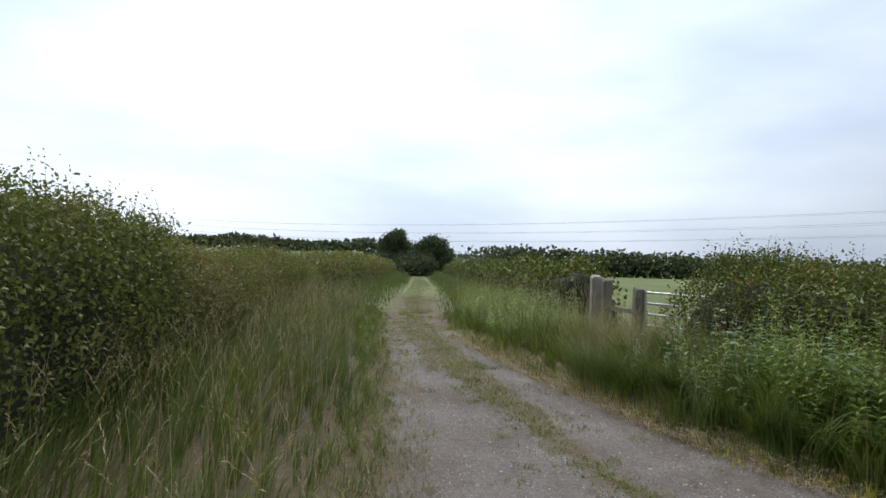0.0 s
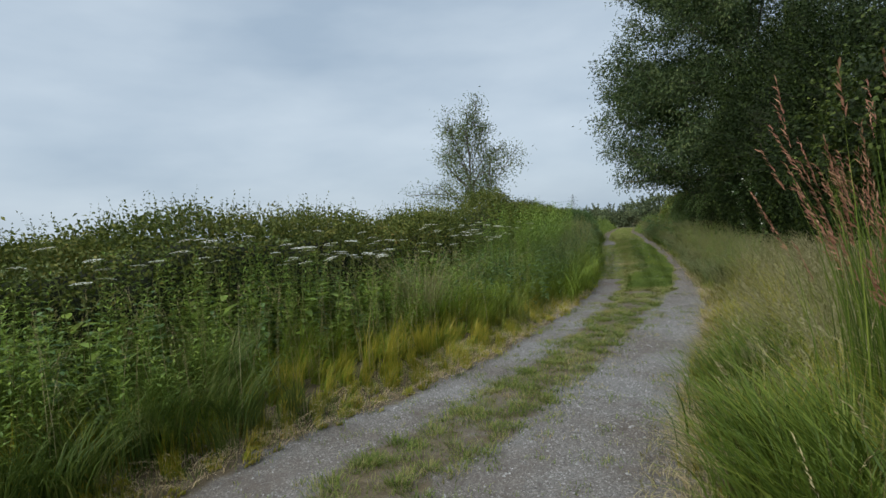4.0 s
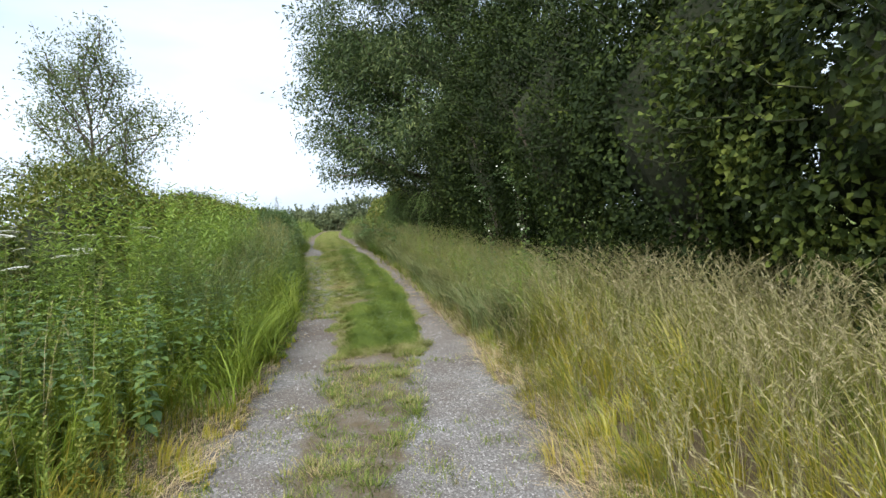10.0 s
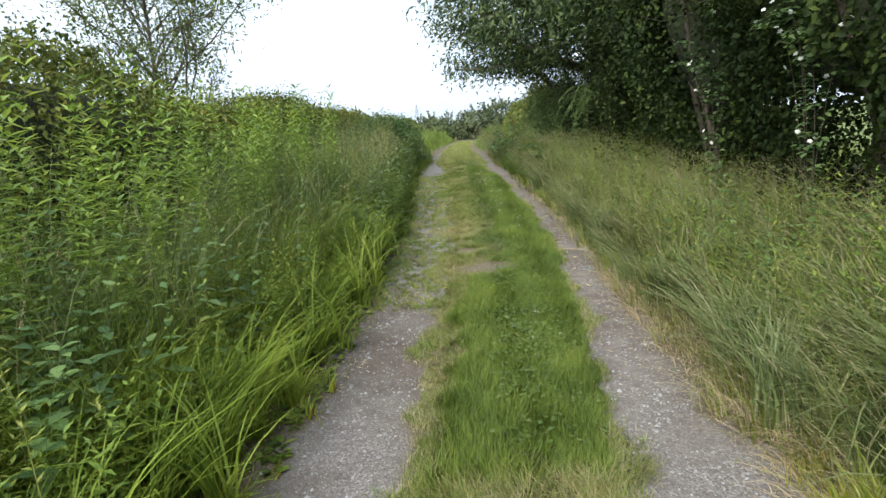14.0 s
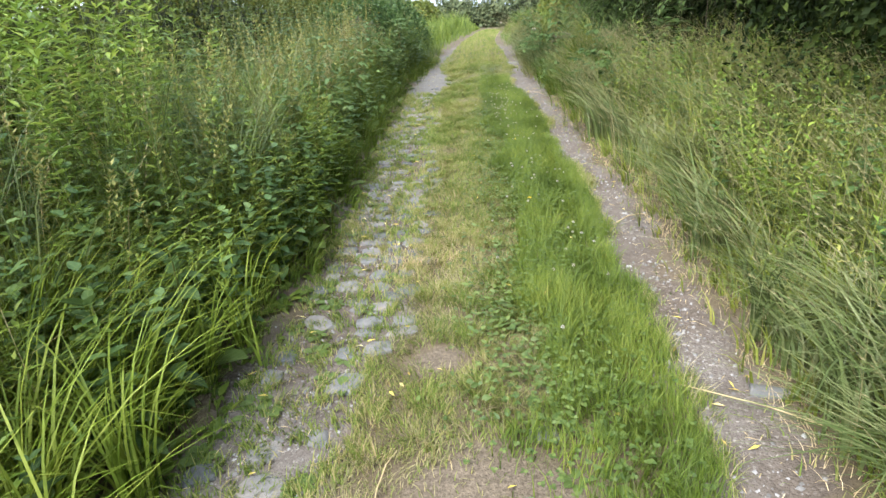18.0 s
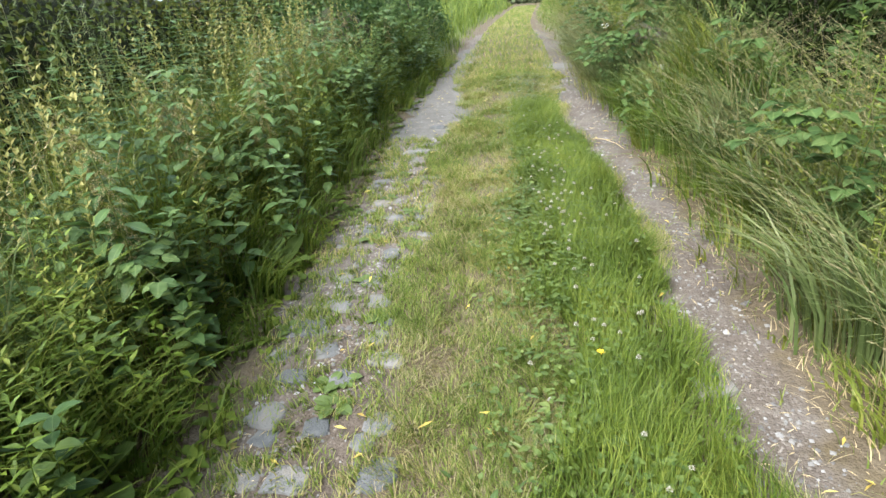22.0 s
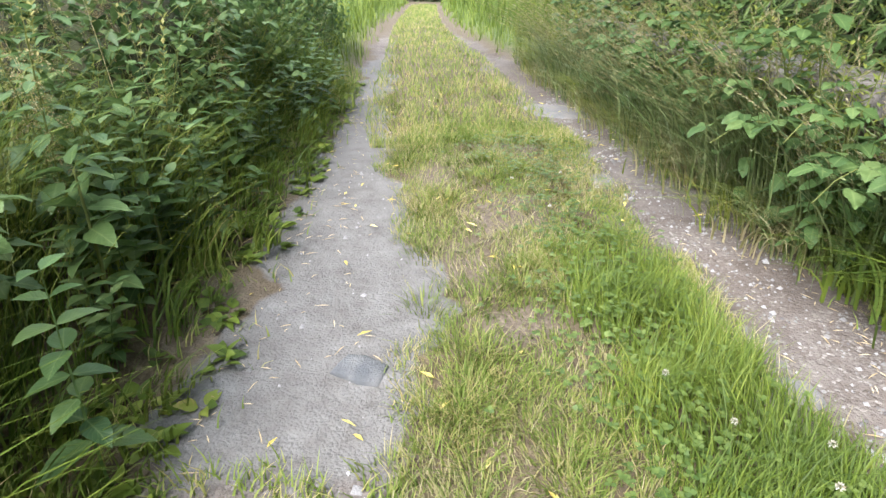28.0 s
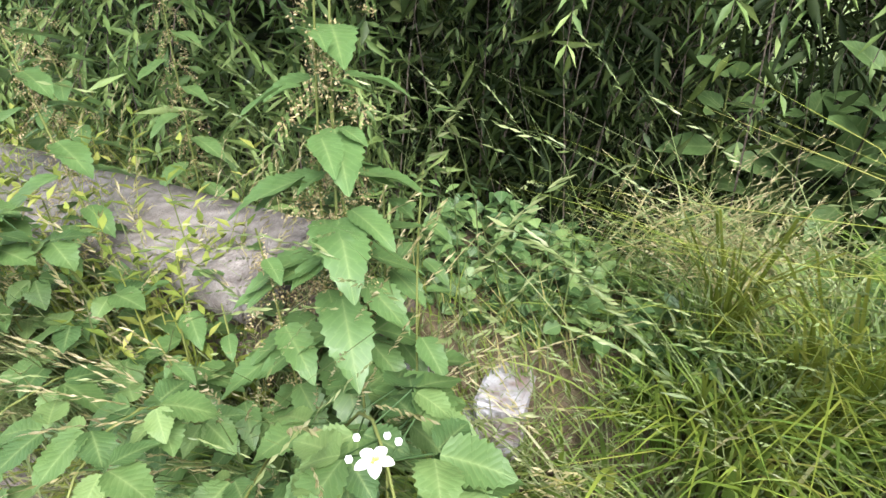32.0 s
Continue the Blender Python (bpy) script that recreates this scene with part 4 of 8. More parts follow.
    grass_stuff("joint_tufts", "tufts of grass in the joints between setts", M["grass_short"], P, rng.uniform(0.02, 0.055, n), rng.uniform(0.004, 0.007, n), rng.uniform(0.4, 1.5, n), 2)
    # scattered tufts on the gravel
    m = 520
    s = rng.uniform(s_at(-8), s_at(14), m)
    i = np.clip((s / 0.1).astype(int), 0, len(S) - 1)
    C = on_ground(s, rng.uniform(-1, 1, m) * CL[i, 2])
    C = C[dens(C, 0.9, 0.1)]
    P = clumped(C, 45, 0.055)
    n = len(P)
    grass_stuff("gravel_tufts", "small tufts of grass and moss rooted in the gravel", M["grass_short"], P, rng.uniform(0.015, 0.06, n), np.full(n, 0.005), rng.uniform(0.3, 1.4, n), 2)
    # brown worn margin on the inside of the bend
    P, e, i = band(14000, -9, 7, -0.3, 0.35, 1)
    P = P[dens(P, 1.6, 0.15)]
    n = len(P)
    grass_stuff("margin_grass", "short brownish grass creeping over the gravel", M["grass_dry"], P, rng.uniform(0.02, 0.1, n), rng.uniform(0.005, 0.01, n), rng.uniform(0.4, 1.6, n), 2)
    # low edges of both ruts
    for side in (-1, 1):
        P, e, i = band(46000, -9, 31, -0.14, 0.5, side, 1.2)
        keep = dens(P, 2.5, 0.2) & (rng.random(len(P)) < np.clip(0.35 + e * 4, 0.1, 1))
        P, e = P[keep], e[keep]
        n = len(P)
        grass_stuff("rut_edge_grass", "short dry and green grass along the rut edge", M["grass_short"], P, (0.03 + 0.12 * np.clip(e / 0.5, 0, 1) + 0.04 * rng.random(n)), 0.0045 + 0.003 * rng.random(n), rng.uniform(0.3, 1.4, n), 2)


lane_grass()


# ---- verges ----
def lowered(P, e):
    """The outer verge lies low along one stretch."""
    return 1 - 0.68 * np.exp(-((P[:, 1] - 7.6) / 2.0) ** 4) * np.clip((1.55 - e) / 0.6, 0, 1)


def outer_verge():
    # yellowing grass at the foot
    P, e, i = band(26000, -7, 15.5, -0.03, 0.9, -1, 1.0)
    k = dens(P, 1.3, 0.45) & ((P[:, 1] > 4) | (rng.random(len(P)) < 0.5))
    P, e, i = P[k], e[k], i[k]
    n = len(P)
    h = (0.06 + 0.42 * np.clip(e / 0.9, 0, 1)) * rng.uniform(0.6, 1.3, n) * np.where(P[:, 1] < 3, 0.62, 1.0)
    grass_stuff("verge_grass", "yellowing uncut grass along the lane", M["grass_foot"], P, h, 0.006 + 0.006 * rng.random(n), rng.uniform(0.1, 0.6, n), 2, lanewards(i, -1))
    P, e, i = band(6000, -7, 5, 0.4, 1.1, -1)
    n = len(P)
    grass_stuff("verge_grass", "dark green grass behind the yellowing edge", M["grass_green"], P, rng.uniform(0.25, 0.6, n), 0.006 + 0.008 * rng.random(n), rng.uniform(0.2, 0.8, n), 3, lanewards(i, -1), 0.2)
    P, e, i = band(22000, 4.5, 11.5, -0.03, 1.6, -1)
    yellow = rng.random(len(P)) < 0.62 - 0.3 * np.clip(e / 1.2, 0, 1) + 0.25 * wave(P[:, 0] * 1.5, P[:, 1] * 1.5, 2.0)
    for k, mat, label in ((yellow, M["grass_foot"], "yellowing low grass at the outer lane edge"), (~yellow, M["grass_fresh"], "low green grass among the yellowing edge")):
        n = int(k.sum())
        grass_stuff("verge_grass", label, mat, P[k], (0.06 + 0.3 * np.clip(e[k] / 1.2, 0, 1)) * rng.uniform(0.5, 1.3, n), 0.006 + 0.006 * rng.random(n), rng.uniform(0.3, 1.2, n), 3, lanewards(i[k], -1), 0.25)
    P, e, i = band(9500, 5, 15, 0.6, 1.3, -1)
    n = len(P)
    grass_stuff("verge_grass", "fresh green grass behind the yellowing edge", M["grass_fresh"], P, rng.uniform(0.3, 0.75, n) * lowered(P, e), 0.006 + 0.008 * rng.random(n), rng.uniform(0.1, 0.6, n), 2, lanewards(i, -1))
    # dry straw hanging over the edge
    P, e, i = band(20000, -6, 14, -0.05, 0.6, -1)
    k = dens(P, 0.9, 0.12)
    P, i = P[k], i[k]
    n = len(P)
    grass_stuff("flattened_straw", "flattened dry straw at the lane edge", M["straw"], P, rng.uniform(0.06, 0.2, n), np.full(n, 0.005), rng.uniform(0.9, 2.2, n), 3, lanewards(i, -1), 0.5)
    P, e, i = band(8000, 6.0, 13.0, 0.6, 1.5, -1)
    n = len(P)
    grass_stuff("verge_grass", "bright green uncut grass spilling towards the lane", M["grass_fresh"], P, (0.14 + 0.42 * np.clip(e / 1.1, 0, 1)) * rng.uniform(0.7, 1.2, n) * lowered(P, e), 0.007 + 0.007 * rng.random(n), rng.uniform(0.2, 0.8, n), 3, lanewards(i, -1), 0.15)
    # tall grass among the weeds
    P, e, i = band(21000, -14, 31, 0.6, 3.0, -1)
    n = len(P)
    y = P[:, 1]
    h = rng.uniform(0.45, 0.95, n) * np.where(y > 15, 1.0, 0.85) * (0.7 + 0.35 * np.clip((e - 0.4) / 1.0, 0, 1)) * lowered(P, e)
    grass_stuff("tall_verge_grass", "tall green grass among the verge weeds", M["grass_long"], P, h, 0.007 + 0.009 * rng.random(n), rng.uniform(0.15, 0.8, n), 3, lanewards(i, -1), 0.18)
    # arching grass that spills out of the weeds at the bend
    C, e, i = band(420, -3.0, 6.0, 0.25, 2.2, -1)
    k = 42
    P = clumped(C, k, 0.06)
    m = len(P)
    az = np.repeat(lanewards(i, -1) + rng.normal(0, 1.0, len(C)), k) + rng.normal(0, 0.45, m)
    h = np.repeat(rng.uniform(0.35, 0.75, len(C)) + 0.18 * e, k) * rng.uniform(0.7, 1.15, m)
    V, T = blades(P, h, 0.006 + 0.007 * rng.random(m), az, np.repeat(rng.uniform(0.3, 0.9, len(C)), k) * rng.uniform(0.5, 1.2, m), 4, 0.32)
    tagged(solid("arching_verge_grass", V, T, M["grass_soft"]), "loose green grass arching out of the verge weeds", "grass", kind="stuff")
    # straggling brownish grass near the gate
    P, e, i = band(11000, -9, -0.5, 0.1, 2.2, -1)
    k = dens(P, 1.5, 0.25)
    P, e, i = P[k], e[k], i[k]
    n = len(P)
    grass_stuff("gate_grass", "straggling brownish green grass towards the gate", M["grass_soft"], P, (0.15 + 0.5 * np.clip(e / 1.2, 0, 1)) * rng.uniform(0.6, 1.3, n), 0.006 + 0.006 * rng.random(n), rng.uniform(0.2, 0.9, n), 2, None, 0.2)
    P, e, i = band(420, -9, -4.6, 0.5, 2.3, -1)
    h = rng.uniform(0.4, 0.95, len(P))
    weed_plants(P, h, 0.11, 0.35, 9, M["weed"], "gate_weeds", "scattered green weeds before the field gate", "weeds")
    P, e, i = band(7000, -6.5, -1.2, 0.0, 2.0, -1)
    k = dens(P, 1.2, 0.15)
    P, e, i = P[k], e[k], i[k]
    n = len(P)
    grass_stuff("gate_grass", "bleached and straw-coloured grass between lane and gate", M["grass_dry"], P, (0.08 + 0.42 * np.clip(e / 1.5, 0, 1)) * rng.uniform(0.5, 1.3, n), 0.006 + 0.006 * rng.random(n), rng.uniform(0.2, 1.1, n), 3, None, 0.25)
    # willowherb spires that rise before the hedge
    P, e, i = band(110, -1.8, 6.5, 1.2, 2.4, -1)
    weed_plants(P, rng.uniform(1.0, 1.5, len(P)), 0.11, 0.26, 20, M["weed"], "tall_willowherb", "pale willowherb spires rising before the hedge", "weeds", 0.2, False, 0.5)
    # seed stems
    P, e, i = band(2600, -10, 30, 0.4, 2.6, -1)
    P = P[(P[:, 1] < 9) | (rng.random(len(P)) < 0.5)]
    n = len(P)
    h = rng.uniform(0.75, 1.25, n)
    az, lean = rng.uniform(0, 6.28, n), rng.uniform(0.05, 0.35, n)
    V, T = join(blades(P, h, np.full(n, 0.004), az, lean, 3), seed_heads(P, h, az, lean, 0.075, 5))
    tagged(solid("seeding_grass", V, T, M["seed"]), "pale seeding grass heads above the verge", "grass", kind="stuff")


def inner_verge():
    # golden tall grass
    P, e, i = band(44000, 2.0, 14.8, 0.02, 4.0, 1, 0.9)
    k = dens(P, 1.7, 0.12) & (e > 0.16 + 0.26 * wave(P[:, 0] * 1.3, P[:, 1] * 1.3, 8.0))
    P, e, i = P[k], e[k], i[k]
    n = len(P)
    h = (0.1 + 0.68 * np.clip(e / 1.4, 0, 1) ** 0.8) * rng.uniform(0.65, 1.25, n)
    az = grass_stuff("tall_golden_grass", "tall uncut golden grass beside the lane", M["grass_gold"], P, h, 0.006 + 0.007 * rng.random(n), rng.uniform(0.15, 0.8, n), 3, lanewards(i, 1), 0.2)
    P, e, i = band(12000, 2.6, 15, 0.3, 4.0, 1, 0.9)
    k = dens(P, 0.8, 0.35) & ((e > 1.1) | (P[:, 1] > 5.8))
    P, e = P[k], e[k]
    n = len(P)
    h = (0.26 + 0.6 * np.clip(e / 1.3, 0, 1)) * rng.uniform(0.75, 1.3, n)
    az, lean = rng.uniform(0, 6.28, n), rng.uniform(0.1, 0.75, n)
    V, T = join(blades(P, h, np.full(n, 0.0045), az, lean, 3), seed_heads(P, h, az, lean, 0.14, 7))
    tagged(solid("golden_seed_grass", V, T, M["grass_dry"]), "straw-coloured seeding grass heads in sunless light", "grass", kind="stuff")
    P, e, i = band(18000, 3.0, 14.5, 0.0, 1.1, 1)
    k = dens(P, 1.0, 0.35)
    P, e, i = P[k], e[k], i[k]
    n = len(P)
    grass_stuff("yellowing_grass", "yellowing grass at the inner lane edge", M["grass_foot"], P, (0.1 + 0.42 * np.clip(e, 0, 1)) * rng.uniform(0.7, 1.3, n), 0.005 + 0.004 * rng.random(n), rng.uniform(0.2, 0.8, n), 3, lanewards(i, 1))
    # bleached tussock hanging into the rut
    P, e, i = band(5200, 5.5, 17, -0.02, 0.55, 1)
    k = dens(P, 1.1, 0.1)
    P, i = P[k], i[k]
    n = len(P)
    grass_stuff("bleached_tussock", "bleached grass hanging over the rut edge", M["grass_dry"], P, rng.uniform(0.15, 0.5, n), np.full(n, 0.005), rng.uniform(0.5, 1.5, n), 3, lanewards(i, 1), 0.35)
    P, e, i = band(15000, 3, 17.5, -0.06, 0.45, 1)
    k = dens(P, 1.0, 0.05)
    P, i = P[k], i[k]
    n = len(P)
    grass_stuff("flattened_straw", "reddish flattened straw at the rut edge", M["straw"], P, rng.uniform(0.05, 0.2, n), np.full(n, 0.0045), rng.uniform(0.9, 2.2, n), 3, lanewards(i, 1), 0.5)
    # soft green grass where the walk begins, behind and beside the eye
    P, e, i = band(34000, -9.5, 5.8, 0.0, 3.4, 1, 0.9)
    n = len(P)
    h = (0.08 + 0.62 * np.clip(e / 1.3, 0, 1)) * rng.uniform(0.6, 1.2, n) * np.clip(np.hypot(P[:, 0] + 0.28, P[:, 1] - 0.8) / 0.9, 0.25, 1)
    grass_stuff("soft_green_grass", "soft tall green grass on the inside of the bend", M["grass_soft"], P, h, 0.005 + 0.004 * rng.random(n), rng.uniform(0.15, 0.8, n), 3, lanewards(i, 1), 0.2)
    P, e, i = band(3600, -9.5, 5.8, 0.55, 3.0, 1, 0.9)
    P = P[dens(P, 0.7, 0.3) & (np.hypot(P[:, 0] + 0.28, P[:, 1] - 0.8) > 0.8)]
    n = len(P)
    h = rng.uniform(0.55, 1.0, n)
    az, lean = rng.uniform(0, 6.28, n), rng.uniform(0.1, 0.45, n)
    V, T = join(blades(P, h, np.full(n, 0.004), az, lean, 3, 0.1), seed_heads(P, h, az, lean, 0.1, 6))
    tagged(solid("seeding_grass", V, T, M["seed"]), "drooping brownish seed heads over the soft grass", "grass", kind="stuff")
    # long leaning grass on the bank before the bridge
    P, e, i = band(13000, 13.5, 24.0, 0.0, 2.6, 1, 0.9)
    n = len(P)
    h = (0.2 + 0.45 * np.clip(e / 0.7, 0, 1)) * rng.uniform(0.6, 1.25, n) * (1 - 0.55 * np.clip((P[:, 1] - 23.2) / 1.2, 0, 1))
    grass_stuff("leaning_bank_grass", "long green grass leaning over the narrow rut", M["grass_long"], P, h, 0.007 + 0.008 * rng.random(n), rng.uniform(0.3, 1.1, n), 3, lanewards(i, 1), 0.3)
    P, e, i = band(3200, 13.5, 24, 0.1, 2.4, 1)
    n = len(P)
    h = rng.uniform(0.7, 1.2, n) * (0.6 + 0.4 * np.clip(e / 0.6, 0, 1))
    az, lean = lanewards(i, 1) + rng.normal(0, 0.9, n), rng.uniform(0.2, 0.8, n)
    V, T = join(blades(P, h, np.full(n, 0.0045), az, lean, 3, 0.15), seed_heads(P, h * 0.85, az, lean / 0.85, 0.075, 8))
    tagged(solid("arching_seed_grass", V, T, M["grass_dry"]), "arching pale oat-like grass heads", "grass", kind="stuff")
    # arching clumps that hang in tresses towards the rut
    C, e, i = band(520, 14.0, 25.2, 0.12, 2.1, 1, 0.8)
    C = C[(C[:, 1] < 24.0) | (C[:, 0] < 1.15)]
    k = 46
    m = len(C)
    P = np.repeat(C, k, 0)
    P[:, :2] += rng.normal(0, 0.05, (len(P), 2))
    az = np.repeat(math.pi + rng.normal(0, 1.2, m), k) + rng.normal(0, 0.5, m * k)
    h = np.repeat(rng.uniform(0.5, 0.9, m), k) * rng.uniform(0.7, 1.1, m * k)
    lean = np.repeat(rng.uniform(0.5, 1.2, m), k) * rng.uniform(0.6, 1.15, m * k)
    V, T = blades(P, h, 0.007 + 0.008 * rng.random(m * k), az, lean, 4, 0.38)
    tagged(solid("arching_tresses", V, T, M["grass_bank"]), "pale green grass arching in tresses over the bank", "grass", kind="stuff")
    # dry straw at the foot of the bank
    P, e, i = band(6500, 14.5, 29.0, -0.02, 0.3, 1)
    P = P[dens(P, 1.4, 0.1)]
    n = len(P)
    grass_stuff("foot_straw", "dry straw lying at the foot of the bank", M["straw"], P, rng.uniform(0.02, 0.08, n), np.full(n, 0.003), rng.uniform(0.9, 2.4, n), 3, None, 0.5)
    # past the bridge
    P, e, i = band(13000, 24.3, 31, 0.0, 0.65, 1, 0.9)
    k = (P[:, 0] < 1.02) | ((P[:, 1] < 25.0) & (rng.random(len(P)) < 0.4))
    P, e, i = P[k], e[k], i[k]
    n = len(P)
    grass_stuff("wall_foot_grass", "fresh green grass between rut and parapet", M["grass_long"], P, (0.12 + 0.75 * e) * rng.uniform(0.6, 1.3, n), 0.005 + 0.005 * rng.random(n), rng.uniform(0.3, 1.1, n), 3, lanewards(i, 1), 0.3)
    P, e, i = band(1900, 23.8, 25.6, 0.3, 1.3, 1, 0.9)
    n = len(P)
    P[:, 2] = np.maximum(P[:, 2], 0.1)
    P = P[(np.abs(P[:, 0] - 1.22) > 0.2) | (np.abs(P[:, 1] - 25.5) > 0.4)]
    n = len(P)
    grass_stuff("wall_foot_grass", "long bright grass round the broken pier", M["grass_lush"], P, rng.uniform(0.08, 0.24, n) * np.where(P[:, 1] < 25.15, 1.3, 0.6), 0.006 + 0.007 * rng.random(n), rng.uniform(0.6, 1.8, n), 5, None, 0.5)
    P, e, i = band(480, 24.6, 29.5, 0.1, 0.65, 1)
    n = len(P)
    h = rng.uniform(0.4, 0.85, n)
    az, lean = lanewards(i, 1) + rng.normal(0, 1.0, n), rng.uniform(0.3, 1.0, n)
    V, T = join(blades(P, h, np.full(n, 0.004), az, lean, 3, 0.15), seed_heads(P, h * 0.85, az, lean / 0.85, 0.085, 8))
    tagged(solid("arching_seed_grass", V, T, M["grass_bank"]), "pale seeding grass arching before the parapet", "grass", kind="stuff")
    for side in (-1, 1):
        P, e, i = band(13000, 29.5, 58, 0.0, 5.0, side, 0.8)
        n = len(P)
        grass_stuff("far_verge_grass", "tall green grass beside the lane past the bridge", M["grass_green"], P, (0.15 + 0.8 * np.clip(e / 0.9, 0, 1)) * rng.uniform(0.7, 1.2, n), rng.uniform(0.5, 1.0, n) * np.interp(P[:, 1], (29, 36, 58), (0.014, 0.025, 0.05)), rng.uniform(0.2, 0.8, n), 2, None, 0.15)
        P, e, i = band(9000, -46, -7.5, 0.0, 2.6, side, 0.8)
        n = len(P)
        grass_stuff("far_verge_grass", "tall seeding grass along the lane beyond the bend", M["grass_soft"], P, (0.1 + 0.6 * np.clip(e / 1.2, 0, 1)) * rng.uniform(0.7, 1.2, n), rng.uniform(0.012, 0.03, n), rng.uniform(0.2, 0.8, n), 2, None, 0.15)
    P, e, i = band(3000, 27.0, 31, 0.3, 2.0, 1, 0.9)
    n = len(P)
    grass_stuff("far_verge_grass", "tall straw-tinged grass past the bridge", M["grass_long"], P, rng.uniform(0.25, 0.75, n), 0.007 + 0.005 * rng.random(n), rng.uniform(0.2, 0.8, n), 3, None, 0.2)




# ---- weeds with stems and leaves ----
def weed_plants(P, h, leaf, width, nodes, mat, name, label, category, droop=0.25, broad=False, taper=0.55):
    """Upright plants: a thin stem with leaves in turning pairs, smaller to the top."""
    n = len(P)
    lean = rng.normal(0, 0.10, (n, 2))
    sets = []
    base_turn = rng.uniform(0, 6.28, n)
    for j in range(nodes):
        t = 0.16 + 0.84 * (j + 0.5) / nodes
        c = P.copy()
        c[:, :2] += lean * (h * t * t)[:, None]
        c[:, 2] += h * t
        size = leaf * (1.0 - taper * t) * rng.uniform(0.75, 1.2, n)
        for side in (0, math.pi):
            a = base_turn + j * 1.9 + side + rng.normal(0, 0.3, n)
            d = np.stack([np.cos(a), np.sin(a), -droop + 0.85 * t + rng.normal(0, 0.15, n)], -1)
            nr = np.stack([-0.3 * np.cos(a), -0.3 * np.sin(a), np.ones(n)], -1)
            sets.append((broad_leaves if broad else leaves)(c, d, nr, size, size * width))
    st = blades(P, h, np.full(n, 0.007), np.arctan2(lean[:, 1], lean[:, 0]), np.hypot(lean[:, 0], lean[:, 1]), 3)
    ob = solid(name, *join(*sets, st), mat)
    return tagged(ob, label, category, kind="stuff")


def outer_weeds():
    P, e, i = band(4300, -1.8, 15.5, 0.75, 2.5, -1)
    k = np.where(P[:, 1] < 5, dens(P, 1.1, 0.12), (e > 1.7) | dens(P, 1.1, 0.3)) & (rng.random(len(P)) < 1.6 * lowered(P, e) - 0.6)
    P, e = P[k], e[k]
    h = rng.uniform(0.65, 1.15, len(P)) * (0.6 + 0.6 * np.clip((e - 0.6) / 1.5, 0, 1)) * (0.85 + 0.4 * wave(P[:, 0] * 1.1, P[:, 1] * 1.1, 4.0))
    weed_plants(P, h, 0.12, 0.27, 11, M["weed"], "willowherb_stand", "dense green willowherb before the hedge", "weeds")
    P, e, i = band(480, -1.8, 6.0, 0.45, 1.3, -1)
    P = P[dens(P, 0.8, 0.2) & (lowered(P, e) > 0.8)]
    h = rng.uniform(0.45, 0.95, len(P))
    weed_plants(P, h, 0.12, 0.3, 10, M["weed"], "willowherb_stand", "green willowherb reaching the lane edge", "weeds")
    P, e, i = band(620, -2.5, 12.0, 0.7, 2.2, -1)
    k = dens(P, 0.6, 0.05) & (lowered(P, e) > 0.8)
    P, e = P[k], e[k]
    h = rng.uniform(0.6, 1.1, len(P))
    weed_plants(P, h, 0.13, 0.6, 9, M["nettle"], "nettle_stand", "dark nettles among the verge willowherb", "nettles", 0.35, True)
    P, e, i = band(330, 11.0, 16.5, 0.35, 2.0, -1)
    P = P[dens(P, 0.9, 0.15)]
    weed_plants(P, rng.uniform(0.55, 1.15, len(P)), 0.12, 0.6, 10, M["nettle"], "nettle_stand", "dark nettles standing in the verge grass", "nettles", 0.35, True)
    P, e, i = band(1900, 13.0, 22, 0.12, 2.6, -1, 0.9)
    h = rng.uniform(0.6, 1.2, len(P)) * (0.5 + 0.75 * np.clip(e / 1.6, 0, 1)) * (0.9 + 0.25 * wave(P[:, 0] * 1.2, P[:, 1] * 1.2, 6.0))
    weed_plants(P, h, 0.1, 0.3, 10, M["weed"], "bank_willowherb", "green willowherb crowding the cobbled rut", "weeds")
    P, e, i = band(1050, 18, 30, 0.1, 2.2, -1, 0.9)
    k = (e > 0.75) | (P[:, 1] < 20.5) | (rng.random(len(P)) < 0.4)
    P, e = P[k], e[k]
    h = rng.uniform(0.5, 1.05, len(P)) * (0.55 + 0.85 * np.clip(e / 2.0, 0, 1))
    weed_plants(P, h, 0.13, 0.62, 8, M["nettle"], "nettle_stand", "dark green nettles beside the cobbled rut", "nettles", 0.35, True)
    P, e, i = band(420, 15, 24.0, 0.35, 2.2, 1, 0.9)
    h = rng.uniform(0.4, 0.9, len(P))
    weed_plants(P, h, 0.11, 0.6, 7, M["nettle"], "nettle_stand", "nettles in the bank grass", "nettles", 0.35, True)
    # green grass filling the foot of the bank
    P, e, i = band(30000, 13.0, 30, 0.0, 1.7, -1, 0.9)
    ramp_foot = P[:, 1] + 1.2 * wave(P[:, 0] * 2, P[:, 1] * 2, 3.0) < 18.0
    for k, mat, label in ((ramp_foot, M["grass_fresh"], "fresh light green grass under the verge weeds"), (~ramp_foot, M["grass_green"], "dark green grass under the bank weeds")):
        n = int(k.sum())
        grass_stuff("bank_foot_grass", label, mat, P[k], (0.14 + 0.55 * np.clip(e[k] / 0.7, 0, 1)) * rng.uniform(0.6, 1.3, n), 0.005 + 0.006 * rng.random(n), rng.uniform(0.3, 1.1, n), 3, lanewards(i[k], -1), 0.25)
    P, e, i = band(12000, 15, 29, 0.5, 2.6, -1)
    n = len(P)
